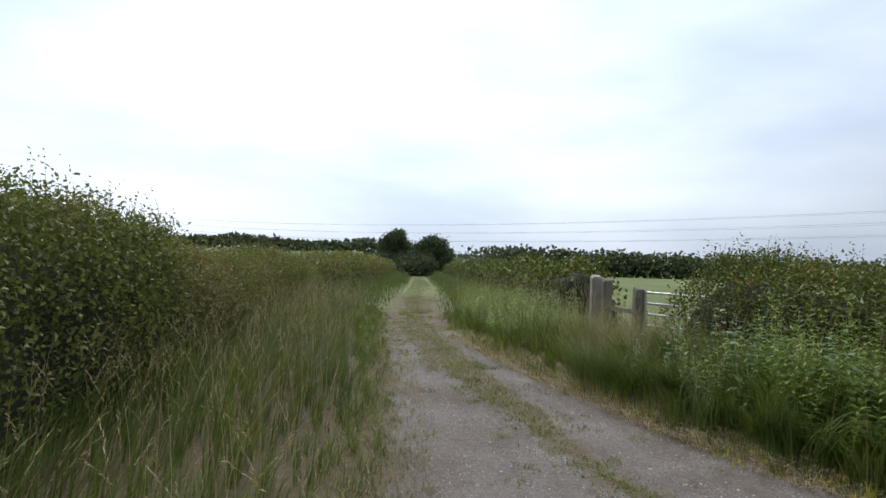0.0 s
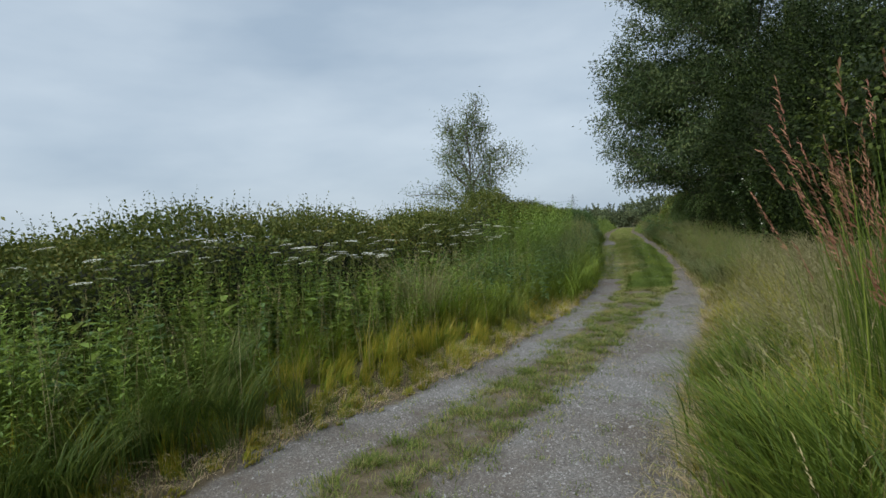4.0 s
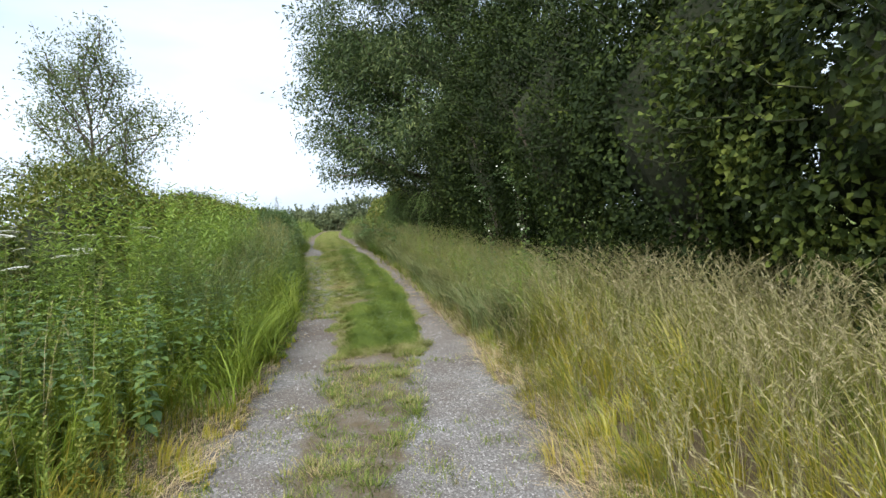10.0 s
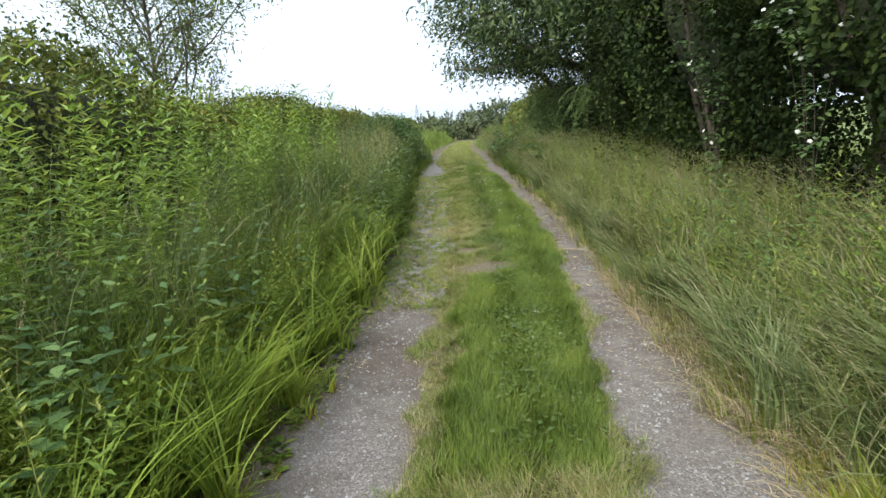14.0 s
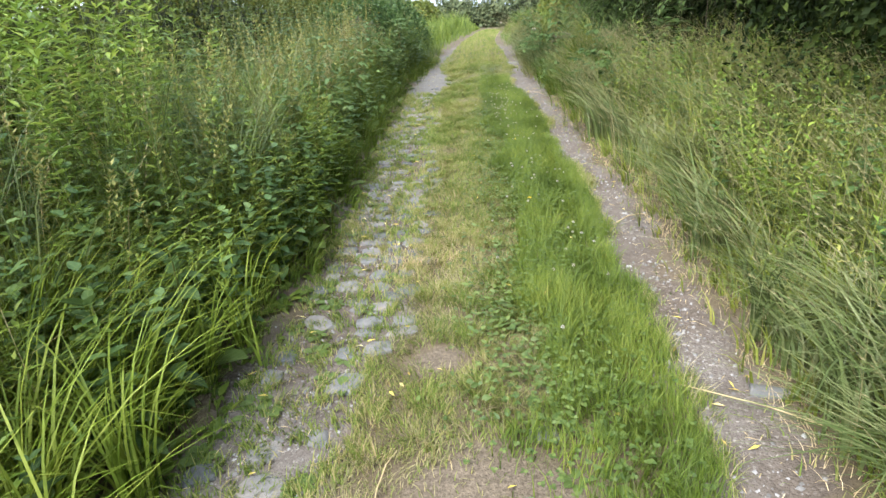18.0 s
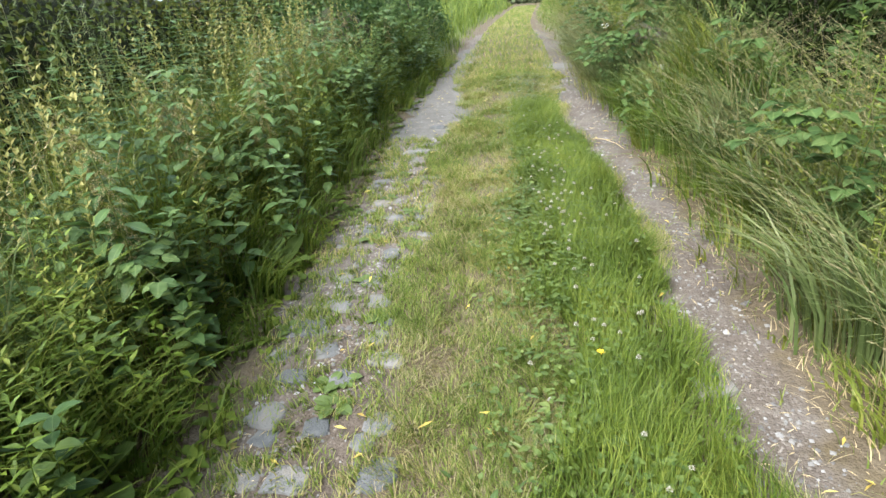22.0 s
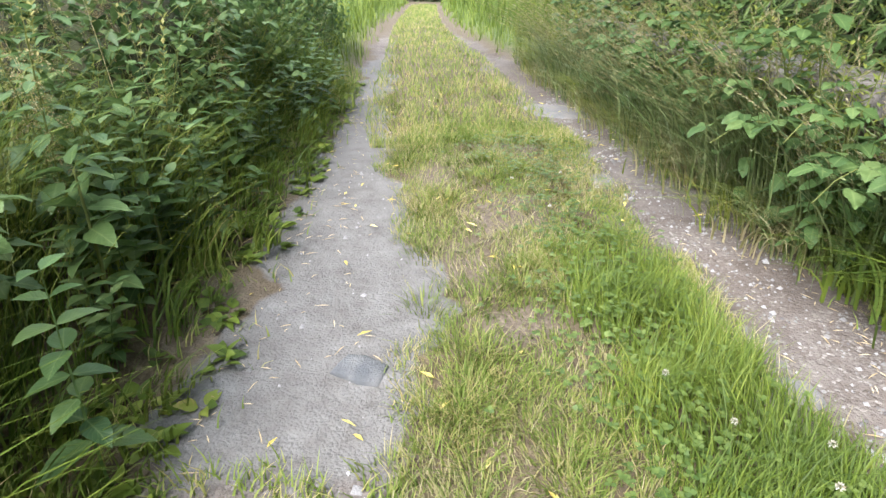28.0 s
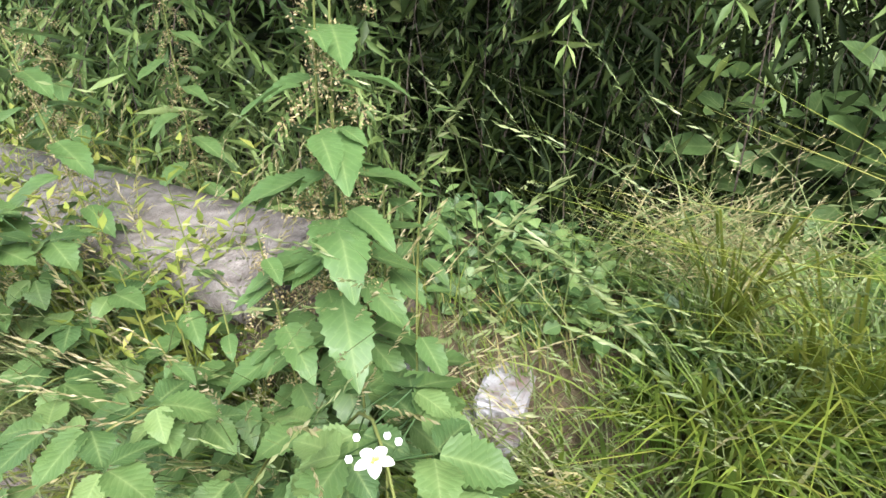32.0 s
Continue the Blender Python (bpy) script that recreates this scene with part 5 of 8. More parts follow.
    grass_stuff("weedy_grass", "tall yellow-green grass standing over the bank weeds", M["grass_long"], P, rng.uniform(0.6, 1.15, n) * (0.7 + 0.3 * np.clip(e / 1.5, 0, 1)), 0.004 + 0.004 * rng.random(n), rng.uniform(0.2, 0.8, n), 3, None, 0.2)
    # thin flowering goosegrass threads
    P, e, i = band(2600, 15, 29, 0.25, 2.0, -1)
    n = len(P)
    h = rng.uniform(0.5, 1.05, n) * (0.6 + 0.4 * np.clip(e / 0.8, 0, 1))
    az, lean = rng.uniform(0, 6.28, n), rng.uniform(0.2, 0.9, n)
    V, T = join(blades(P, h, np.full(n, 0.0035), az, lean, 3, 0.2), seed_heads(P, h, az, lean, 0.05, 6))
    tagged(solid("goosegrass", V, T, M["grass_long"]), "thin straggling goosegrass and seed threads over the weeds", "weeds", kind="stuff")
    # low creeping leaves at the foot
    P, e, i = band(1000, 14.5, 30, -0.04, 0.35, -1)
    n = len(P)
    sets = []
    for j in range(5):
        a = rng.uniform(0, 6.28, n)
        d = np.stack([np.cos(a), np.sin(a), rng.uniform(0.1, 0.7, n)], -1)
        sets.append(broad_leaves(P + d * 0.01, d, np.tile([0.0, 0, 1], (n, 1)) + rng.normal(0, 0.2, (n, 3)), rng.uniform(0.03, 0.075, n), rng.uniform(0.02, 0.045, n)))
    tagged(solid("low_weeds", *join(*sets), M["grass_green"]), "low round-leaved weeds at the rut edge", "weeds", kind="stuff")


outer_verge()
inner_verge()
outer_weeds()


# ---- hedges ----
def hedge(name, label, y0, y1, e0, e1, side, height, count, mat, leaf=0.05, shoots=160):
    """A clipped field hedge with a solid dark core for its inner shade, a leafy skin and loose shoots on top."""
    root = thing(name, label, "hedge")
    s0, s1 = s_at(y0), s_at(y1)
    full = height

    def height(q):
        return full(q) * np.clip(np.minimum(q - s0 + 0.05, s1 - q + 0.05) / 0.6, 0.05, 1) ** 0.4

    k = max(8, int((s1 - s0) / 0.35))
    s = np.linspace(s0, s1, k)
    i = np.clip((s / 0.1).astype(int), 0, len(S) - 1)
    ring = 14
    rows = []
    for j in range(ring):
        a = math.pi * j / (ring - 1)
        e = (e0 + e1) / 2 - (e1 - e0) / 2 * math.cos(a) * 0.78
        zz = (max(0.0, math.sin(a)) ** 0.45) * (height(s) - 0.24)
        p = on_ground(s, side * (CL[i, 2] + e) + 0.1 * wave(s * 2, np.full(k, j * 0.7), 1.0))
        p[:, 2] = p[:, 2] + zz + 0.06 * wave(s * 2.5, np.full(k, j * 0.9), 6.0) * math.sin(a) - (0.05 if j in (0, ring - 1) else 0) - 0.08
        rows.append(p)
    V = np.stack(rows, 1)
    q = (np.arange(k - 1)[:, None] * ring + np.arange(ring - 1)[None, :]).ravel()
    T = np.column_stack([q, q + 1, q + ring + 1, q + ring])
    V = V.reshape(-1, 3)
    T3 = np.concatenate([T[:, [0, 1, 2]], T[:, [0, 2, 3]]])
    caps = []
    for base in (0, (k - 1) * ring):
        for j in range(1, ring - 1):
            caps.append((base, base + j, base + j + 1))
    # added solid core, coloured dark in place of shade between the twigs
    solid("inner_growth", V, np.concatenate([T3, np.array(caps)]), M["shade"], root, "solid dark core standing for the shade inside the hedge", True)
    # leafy skin
    s = rng.uniform(s0, s1, count)
    i = np.clip((s / 0.1).astype(int), 0, len(S) - 1)
    a = math.pi * rng.beta(1.0, 1.15, count)
    e = (e0 + e1) / 2 - (e1 - e0) / 2 * np.cos(a)
    deep = rng.normal(-0.02, 0.10, count)
    hh = height(s)
    clump = 0.10 * wave(s * 3.1, a * 4, 8.0)
    zz = np.maximum(np.sin(a), 0) ** 0.45 * (hh + clump + deep)
    P = on_ground(s, side * (CL[i, 2] + e - np.cos(a) * (deep + clump)))
    P[:, 2] += np.maximum(zz, 0.02)
    nrm = np.column_stack([-side * np.cos(a)[:, None] * RIGHT[i], np.sin(a) + 0.2])
    d = ball_ways(count) + np.array([0, 0, -0.15])
    solid("leaves", *leaves(P, d, unit(nrm) + 0.9 * ball_ways(count), leaf * rng.uniform(0.6, 1.3, count), leaf * 0.62), mat, root)["kind"] = "stuff"
    # loose shoots
    s = rng.uniform(s0 + 0.5, s1 - 0.5, shoots)
    i = np.clip((s / 0.1).astype(int), 0, len(S) - 1)
    P = on_ground(s, side * (CL[i, 2] + rng.uniform(e0 + 0.25, e1 - 0.3, shoots)))
    P[:, 2] += height(s) - 0.12
    h = np.minimum(rng.gamma(2.2, 0.085, shoots) + 0.07, 0.5)
    az, lean = rng.uniform(0, 6.28, shoots), rng.uniform(0, 0.5, shoots)
    sets = [blades(P, h, np.full(shoots, 0.006), az, lean, 3)]
    out = np.stack([np.cos(az), np.sin(az), np.zeros(shoots)], -1)
    for j in range(9):
        t = 0.2 + 0.1 * (j // 1) * 0.95
        c = P + out * (h * lean * t * t)[:, None]
        c[:, 2] += h * t
        sets.append(leaves(c, ball_ways(shoots) + np.array([0, 0, 0.6]), ball_ways(shoots), leaf * rng.uniform(0.4, 0.85, shoots), leaf * 0.34))
    tagged(solid("shoot_growth", *join(*sets), mat, root), kind="stuff")
    return root


def h_outer(s):
    return 1.62 + 0.09 * np.sin(s * 0.9) + 0.07 * np.sin(s * 2.3 + 1) + 0.12 * np.clip((s - s_at(4)) / 10, -1, 1)


hedge("field_hedge", "clipped hawthorn hedge with loose shoots along the field", -3.7, 14.8, 2.35, 4.05, -1, h_outer, 86000, M["hedge"], 0.053, 1500)
hedge("field_hedge", "bushy hedge of hawthorn and bramble thinning towards the ramp", 14.8, 31.0, 2.0, 3.7, -1, lambda s: 1.75 - 0.03 * (s - s_at(14.8)) + 0.12 * np.sin(s * 1.1) + 0.6 * np.exp(-((s - s_at(17.0)) / 1.5) ** 2) + 0.2 * np.exp(-((s - s_at(20.5)) / 1.2) ** 2) + 0.28 * np.exp(-((s - s_at(25.0)) / 3.6) ** 2), 46000, M["hedge"], 0.06, 500)
hedge("field_hedge", "overgrown hedge running away beyond the gate", -46, -6.9, 2.5, 4.1, -1, lambda s: 1.5 + 0.15 * np.sin(s * 0.7) + 0.05 * np.sin(s * 2), 22000, M["hedge"], 0.14, 300)
hedge("lane_hedge", "clipped hawthorn hedge running back along the lane", -52, -10.5, 2.3, 3.9, 1, lambda s: 1.75 - 0.35 * np.clip((s - s_at(-16)) / 8, 0, 1) + 0.1 * np.sin(s * 0.8) + 0.06 * np.sin(s * 2.1), 30000, M["hedge_brown"], 0.12, 300)
hedge("lane_hedge", "tall browning hawthorn hedge above the grass verge", -10.7, -0.4, 2.3, 4.0, 1, lambda s: 1.34 + 0.52 * np.clip((s - s_at(-4.2)) / 4, 0, 1) + 0.1 * np.sin(s * 0.8) + 0.06 * np.sin(s * 2.1), 115000, M["hedge_brown"], 0.048, 900)

hedge("bramble_bank", "leafy bank of bramble and nettle close to the lane", 26.6, 33.5, 0.5, 1.9, -1, lambda s: 1.0 + 0.18 * np.sin(s * 1.7) + 0.1 * np.sin(s * 3.9), 11000, M["bramble"], 0.075, 260)
hedge("field_hedge", "far stretch of hedge past the bridge", 31.2, 56, 2.6, 4.4, -1, lambda s: 1.5 + 0.2 * np.sin(s * 0.7), 8000, M["hedge"], 0.2, 120)
hedge("field_hedge", "bushy growth beside the lane past the bridge", 32.5, 56, 2.2, 4.2, 1, lambda s: 1.9 + 0.3 * np.sin(s * 0.5), 8000, M["hedge"], 0.2, 120)


# ---- trees ----
def limb_line(start, way, length, droop, bend, steps=6):
    pts = [np.array(start, float)]
    d = unit(np.array(way, float))
    for _ in range(steps):
        d = unit(d + rng.normal(0, bend, 3) + np.array([0, 0, droop]))
        pts.append(pts[-1] + d * length / steps)
    return np.array(pts)


def tree(name, label, at, height, trunk_r, spread, limbs, twigs, per, leaf, width, mat, fork=0.25, droop=-0.04, hang=0.3, cluster=0.28, bias=(0, 0), twig_len=0.35, over_x=None, steep=0.55, seed=0):
    """A trunk, limbs, twigs and a crown of single leaves round the twigs."""
    global rng
    shared, rng = rng, np.random.default_rng(seed + 5)
    at = (at[0], at[1], at[2] + float(fall(at[0], at[1])))
    root = thing(name, label, "tree", at)
    trunk = limb_line((0, 0, -0.1), (0.03, 0.02, 1), height * 0.85, 0.05, 0.06, 8)
    solid("trunk", *tube(trunk, np.linspace(trunk_r, trunk_r * 0.15, len(trunk)), 8), M["bark"], root, smooth=True)
    ends, ways = [], []
    for j in range(limbs):
        f = fork + (0.97 - fork) * (j + rng.random()) / limbs
        p = trunk[min(int(f * 8), 7)] * (1 - (f * 8) % 1) + trunk[min(int(f * 8) + 1, 8)] * ((f * 8) % 1)
        a = j * 2.4 + rng.normal(0, 0.3)
        reach = spread * (1.05 - 0.75 * max(0, f - 0.3)) * rng.uniform(0.75, 1.15)
        way = (math.cos(a) + bias[0], math.sin(a) + bias[1], steep + 0.6 * f)
        line = limb_line(p, way, reach, droop, 0.14, 7)
        if over_x is not None:
            line[:, 0] = np.maximum(line[:, 0], -at[0] - 0.35 - 0.12 * np.maximum(line[:, 2] - 3, 0) + 0.5 * rng.random())
            low = np.clip((over_x - (line[:, 0] + at[0])) / 0.8, 0, 1)
            line[:, 2] += low * np.maximum(0, 3.1 - at[2] - line[:, 2])
        solid("limb", *tube(line, np.linspace(trunk_r * 0.38 * (1.1 - 0.6 * f), 0.012, len(line)), 6), M["bark"], root, smooth=True)
        for q in range(twigs):
            g = rng.uniform(0.25, 1.0) * 7
            b = line[min(int(g), 6)] * (1 - g % 1) + line[min(int(g) + 1, 7)] * (g % 1)
            w = unit(line[min(int(g) + 1, 7)] - line[int(min(g, 6))] + rng.normal(0, 0.055, 3) * reach)
            ends.append(b + w * rng.uniform(0.1, twig_len) * reach)
            ways.append(w)
    ends, ways = np.array(ends), np.array(ways)
    if over_x is not None:
        keep = ((ends[:, 0] + at[0] > over_x) | (ends[:, 2] + at[2] > 2.9)) & (ends[:, 0] + at[0] > -0.55 - 0.14 * np.maximum(ends[:, 2] - 3, 0))
        ends, ways = ends[keep], ways[keep]
    n = len(ends) * per
    c = np.repeat(ends, per, 0) + rng.normal(0, cluster, (n, 3)) * np.array([1, 1, 0.75]) - np.repeat(ways, per, 0) * rng.uniform(0, 0.5, (n, 1)) * cluster * 2
    d = np.repeat(ways, per, 0) * 0.5 + ball_ways(n) * 0.8 + np.array([0, 0, -hang])
    solid("crown", *leaves(c, d, ball_ways(n) + np.array([0, 0, 0.5]), leaf * rng.uniform(0.6, 1.25, n), leaf * width), mat, root)["kind"] = "stuff"
    tw = []
    for b, w in zip(ends[::2], ways[::2]):
        tw.append(tube(np.array([b - w * cluster * 1.6, b, b + w * cluster]), (0.008, 0.005, 0.002), 3))
    tagged(solid("twig_growth", *join(*tw), M["bark"], root), kind="stuff")
    rng = shared
    return root


def shrub(label, at, rx, ry, height, count, leaf, mat, wide=0.62, name="hawthorn"):
    """A dense round-topped shrub: stems, a solid dark core for its inner shade, and many leaves on a lumpy skin."""
    at = (at[0], at[1], at[2] + float(fall(at[0], at[1])))
    root = thing(name, label, "shrub", at)
    for j in range(5):
        a = j * 1.26 + rng.normal(0, 0.2)
        line = limb_line((0.25 * math.cos(a), 0.25 * math.sin(a), -0.1), (0.22 * math.cos(a), 0.22 * math.sin(a), 1), height * 0.6, 0.04, 0.07, 6)
        solid("stem", *tube(line, np.linspace(0.07, 0.02, 7), 6), M["bark"], root, smooth=True)
    R = np.array([rx, ry, height * 0.52])
    mid = np.array([0, 0, height * 0.5])
    # added near-black core: stands for inner shade and stops light leaking through
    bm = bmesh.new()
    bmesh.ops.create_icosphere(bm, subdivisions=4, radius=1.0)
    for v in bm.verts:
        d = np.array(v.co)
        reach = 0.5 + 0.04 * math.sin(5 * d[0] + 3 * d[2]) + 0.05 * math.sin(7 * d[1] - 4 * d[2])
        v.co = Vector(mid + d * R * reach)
    part("inner_growth", bm, M["shade"], root, "solid dark core standing for the shade inside the shrub")
    d = ball_ways(int(count * 1.5))
    d = d[(d[:, 0] < 0.25) | (rng.random(len(d)) < 0.35)][:count]
    bump = 0.13 * np.sin(6 * d[:, 0] + 4 * d[:, 2] + at[1]) + 0.12 * np.sin(8 * d[:, 1] - 5 * d[:, 2] + at[0]) + 0.05 * np.sin(17 * d[:, 1] + 13 * d[:, 2])
    P = mid + d * R * (0.92 + bump + rng.normal(0, 0.055, len(d)))[:, None]
    P = P[P[:, 2] > 0.0]
    n = len(P)
    out = unit((P - mid) / R)
    solid("leaves", *leaves(P, ball_ways(n) + out * 0.5 + np.array([0, 0, -0.25]), out + 0.5 * ball_ways(n) + np.array([0, 0, 0.35]), leaf * rng.uniform(0.6, 1.3, n), leaf * wide), mat, root)["kind"] = "stuff"
    # sprays that break the outline
    m = 130
    w = ball_ways(m)
    w[:, 2] = np.abs(w[:, 2]) - 0.2
    w = unit(w)
    b = mid + w * R * 1.0
    sets = []
    for j in range(14):
        c = b + (w + np.array([0, 0, 0.25])) * (0.045 * j) + rng.normal(0, 0.02, (m, 3))
        sets.append(leaves(c, ball_ways(m) + w * 0.6, ball_ways(m), leaf * rng.uniform(0.6, 1.1, m), leaf * wide))
    st = [tube(np.array([p, p + q * 0.35, p + (q + np.array([0, 0, 0.25])) * 0.65]), (0.008, 0.005, 0.002), 3) for p, q in zip(b, w)]
    tagged(solid("sprays", *join(*sets), mat, root), kind="stuff")
    # real twigs, given the dark shade colour so they don't look lit
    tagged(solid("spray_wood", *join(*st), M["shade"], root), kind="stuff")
    return root


# the dense thicket on the inside of the lane: x, y, half widths, height
for x, y, rx, ry, hh, cnt in ((4.5, 8.6, 1.7, 2.1, 3.7, 22000), (4.6, 11.6, 1.9, 2.3, 4.3, 32000), (4.4, 14.6, 1.95, 2.3, 5.2, 32000), (4.15, 17.8, 1.95, 2.3, 6.0, 32000), (4.0, 21.0, 1.85, 2.3, 6.4, 28000), (7.0, 13.0, 2.2, 2.8, 6.0, 16000), (6.8, 18.0, 2.4, 3.0, 8.0, 24000), (4.95, 23.7, 1.7, 1.9, 5.5, 24000), (7.2, 25.2, 2.2, 3.4, 7.5, 9000), (8.9, 21.5, 2.3, 3.0, 6.5, 14000)):
    if y < 13 and x < 6:
        shrub("tall yellowish green hazel at the edge of the thicket", (x, y, 0.0), rx, ry, hh, cnt, 0.085, M["hazel"], wide=0.72, name="hazel")
    else:
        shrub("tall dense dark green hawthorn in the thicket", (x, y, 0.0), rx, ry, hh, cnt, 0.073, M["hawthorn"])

tree("willow_tree", "large willow with narrow leaves overhanging the lane", (4.6, 28.3, -1.2), 14.5, 0.3, 6.8, 54, 26, 118, 0.16, 0.3, M["willow"], 0.18, -0.05, 0.5, 0.3, (-0.45, -0.25), over_x=2.6)
shrub("dense dark willow growth filling the crown above the water", (4.7, 27.6, -1.2), 2.5, 2.6, 9.5, 26000, 0.13, M["willow"], wide=0.3, name="willow_bush")
tree("young_tree", "slender young tree with sparse pale leaves in the hedge", (-5.65, 23.3, 0.0), 6.1, 0.07, 2.5, 32, 19, 22, 0.1, 0.34, M["pale_leaf"], 0.15, 0.02, 0.2, 0.2, steep=0.9, seed=3)

# trees and bushes far off along the lane and past the bridge
tree("field_tree", "round-headed tree standing by the lane in the distance", (-72, -60, 0), 6.8, 0.3, 3.2, 20, 16, 60, 0.34, 0.7, M["far_leaf"], 0.3, 0.02, 0.1, 0.5)
tree("field_tree", "dark full-crowned tree in the distance", (-69, -50, 0), 5.6, 0.25, 2.8, 18, 20, 60, 0.34, 0.7, M["far_leaf"], 0.12, 0.0, 0.1, 0.5)
for x, y, rx, hh in ((-67, -59, 3.5, 3.4), (-59, -45.5, 3.2, 2.9), (-94, -57, 6.5, 4.6), (-2.2, 62, 2.8, 2.6), (3.0, 60, 3.2, 3.3), (7.5, 57, 3.0, 4.6), (-7.5, 70, 4.0, 2.3)):
    shrub("dark bushes in the distance", (x, y, -0.2), rx, rx * 0.8, hh, 5000, 0.24, M["far_leaf"], name="distant_bush")


def far_woods():
    """A low wood on the horizon: trunks hidden in a ragged wall of leaf masses."""
    n = 18000
    f = rng.random(n)
    x = -160 + (-240 + 160) * f
    y = -92 + 152 * f + rng.normal(0, 5, n)
    top = 7.4 + 1.2 * np.sin(f * 60) + 0.8 * np.sin(f * 171 + 1) - 3.6 * f
    z = top * rng.random(n) ** 0.6 + rng.normal(0, 0.35, n)
    P = np.column_stack([x + rng.normal(0, 4, n), y, np.maximum(z, 0) + fall(x, y)])
    V, T = leaves(P, ball_ways(n), ball_ways(n) + np.array([0, 0, 0.6]), rng.uniform(0.8, 2.0, n), rng.uniform(0.7, 1.5, n))
    tagged(solid("distant_wood", V, T, M["far_leaf"]), "dark wood along the horizon beyond the pasture", "woodland", kind="stuff")
    for name, cx, cy, wide, hh, cnt in (("distant_wood", -420, 240, 320, 9, 5000), ("distant_wood", -160, 620, 420, 9, 5000), ("distant_wood", -330, -420, 260, 10, 4000)):
        way = unit(np.array([[-cy, cx]]))[0]
        t = rng.uniform(-0.5, 0.5, cnt) * wide
        P = np.column_stack([cx + way[0] * t + rng.normal(0, 8, cnt), cy + way[1] * t + rng.normal(0, 8, cnt), hh * (0.75 + 0.25 * np.sin(t * 0.05) + 0.1 * np.sin(t * 0.21)) * rng.random(cnt) ** 0.6])
        V, T = leaves(P, ball_ways(cnt), ball_ways(cnt), rng.uniform(3, 6, cnt), rng.uniform(2.5, 5, cnt))
        tagged(solid(name, V, T, M["far_leaf"]), "low dark wood far across the fields", "woodland", kind="stuff")


far_woods()


# ---- gate ----
def box(bm, x0, x1, y0, y1, z0, z1, bevel=0.008):
    r = bmesh.ops.create_cube(bm, size=1.0, matrix=Matrix.LocRotScale(((x0 + x1) / 2, (y0 + y1) / 2, (z0 + z1) / 2), None, (x1 - x0, y1 - y0, z1 - z0)))
    if bevel:
        edges = list({e for v in r["verts"] for e in v.link_edges})
        bmesh.ops.bevel(bm, geom=edges, offset=bevel, segments=2, affect="EDGES")
    return r


def post(label, x, y, w, h, lean=0.0):
    bm = bmesh.new()
    box(bm, -w / 2, w / 2, -w / 2, w / 2, -0.3, h, w * 0.12)
    for v in bm.verts:
        v.co.x += 0.012 * math.sin(v.co.z * 5) + lean * v.co.z
        if v.co.z > h - 0.1:
            v.co.z -= 0.05 * (v.co.x / w + 0.5)
    me = bpy.data.meshes.new("gate_post")
    bm.to_mesh(me)
    bm.free()
    me.materials.append(M["post"])
    ob = new("gate_post", me)
    ob.matrix_world = pose(x, y, float(fall(x, y)), 0, 0, 38 + 20 * lean)
    return tagged(ob, label, "gate post", "posts at the field gate")


def field_gate():
    post("split weathered timber gate post", -11.0, -3.25, 0.2, 1.28, -0.03)
    post("second grey timber post beside its pair", -10.85, -3.0, 0.17, 1.24, 0.02)
    post("grey timber hanging post of the field gate", -10.3, -2.24, 0.17, 1.12, 0.03)
    a, b = Vector((-10.25, -2.1, 0)), Vector((-9.7, 0.4, 0))
    length = (b - a).length
    a.z = float(fall(a.x, a.y))
    gate = thing("field_gate", "galvanised tubular field gate, closed", "gate", a)
    gate.rotation_euler = (0, 0, math.atan2(b.y - a.y, b.x - a.x))
    for z in (0.25, 0.45, 0.64, 0.83, 1.02):
        solid("rail", *tube([(0, 0, z), (length / 2, 0, z), (length, 0, z)], (0.02, 0.02, 0.02), 8), M["galvanised"], gate, smooth=True)
    for x in (0.0, length * 0.5, length):
        solid("upright", *tube([(x, 0, 0.22), (x, 0, 0.6), (x, 0, 1.05)], (0.022, 0.022, 0.022), 8), M["galvanised"], gate, smooth=True)
    bm = bmesh.new()
    box(bm, -0.5, 0.55, -0.03, 0.03, 0.62, 0.70)
    ob = part("fence_rail", bm, M["post"])
    ob.matrix_world = pose(-10.58, -2.6, float(fall(-10.58, -2.6)), 0, 0, 54)
    tagged(ob, "short timber rail joining the gate posts", "rail")


field_gate()


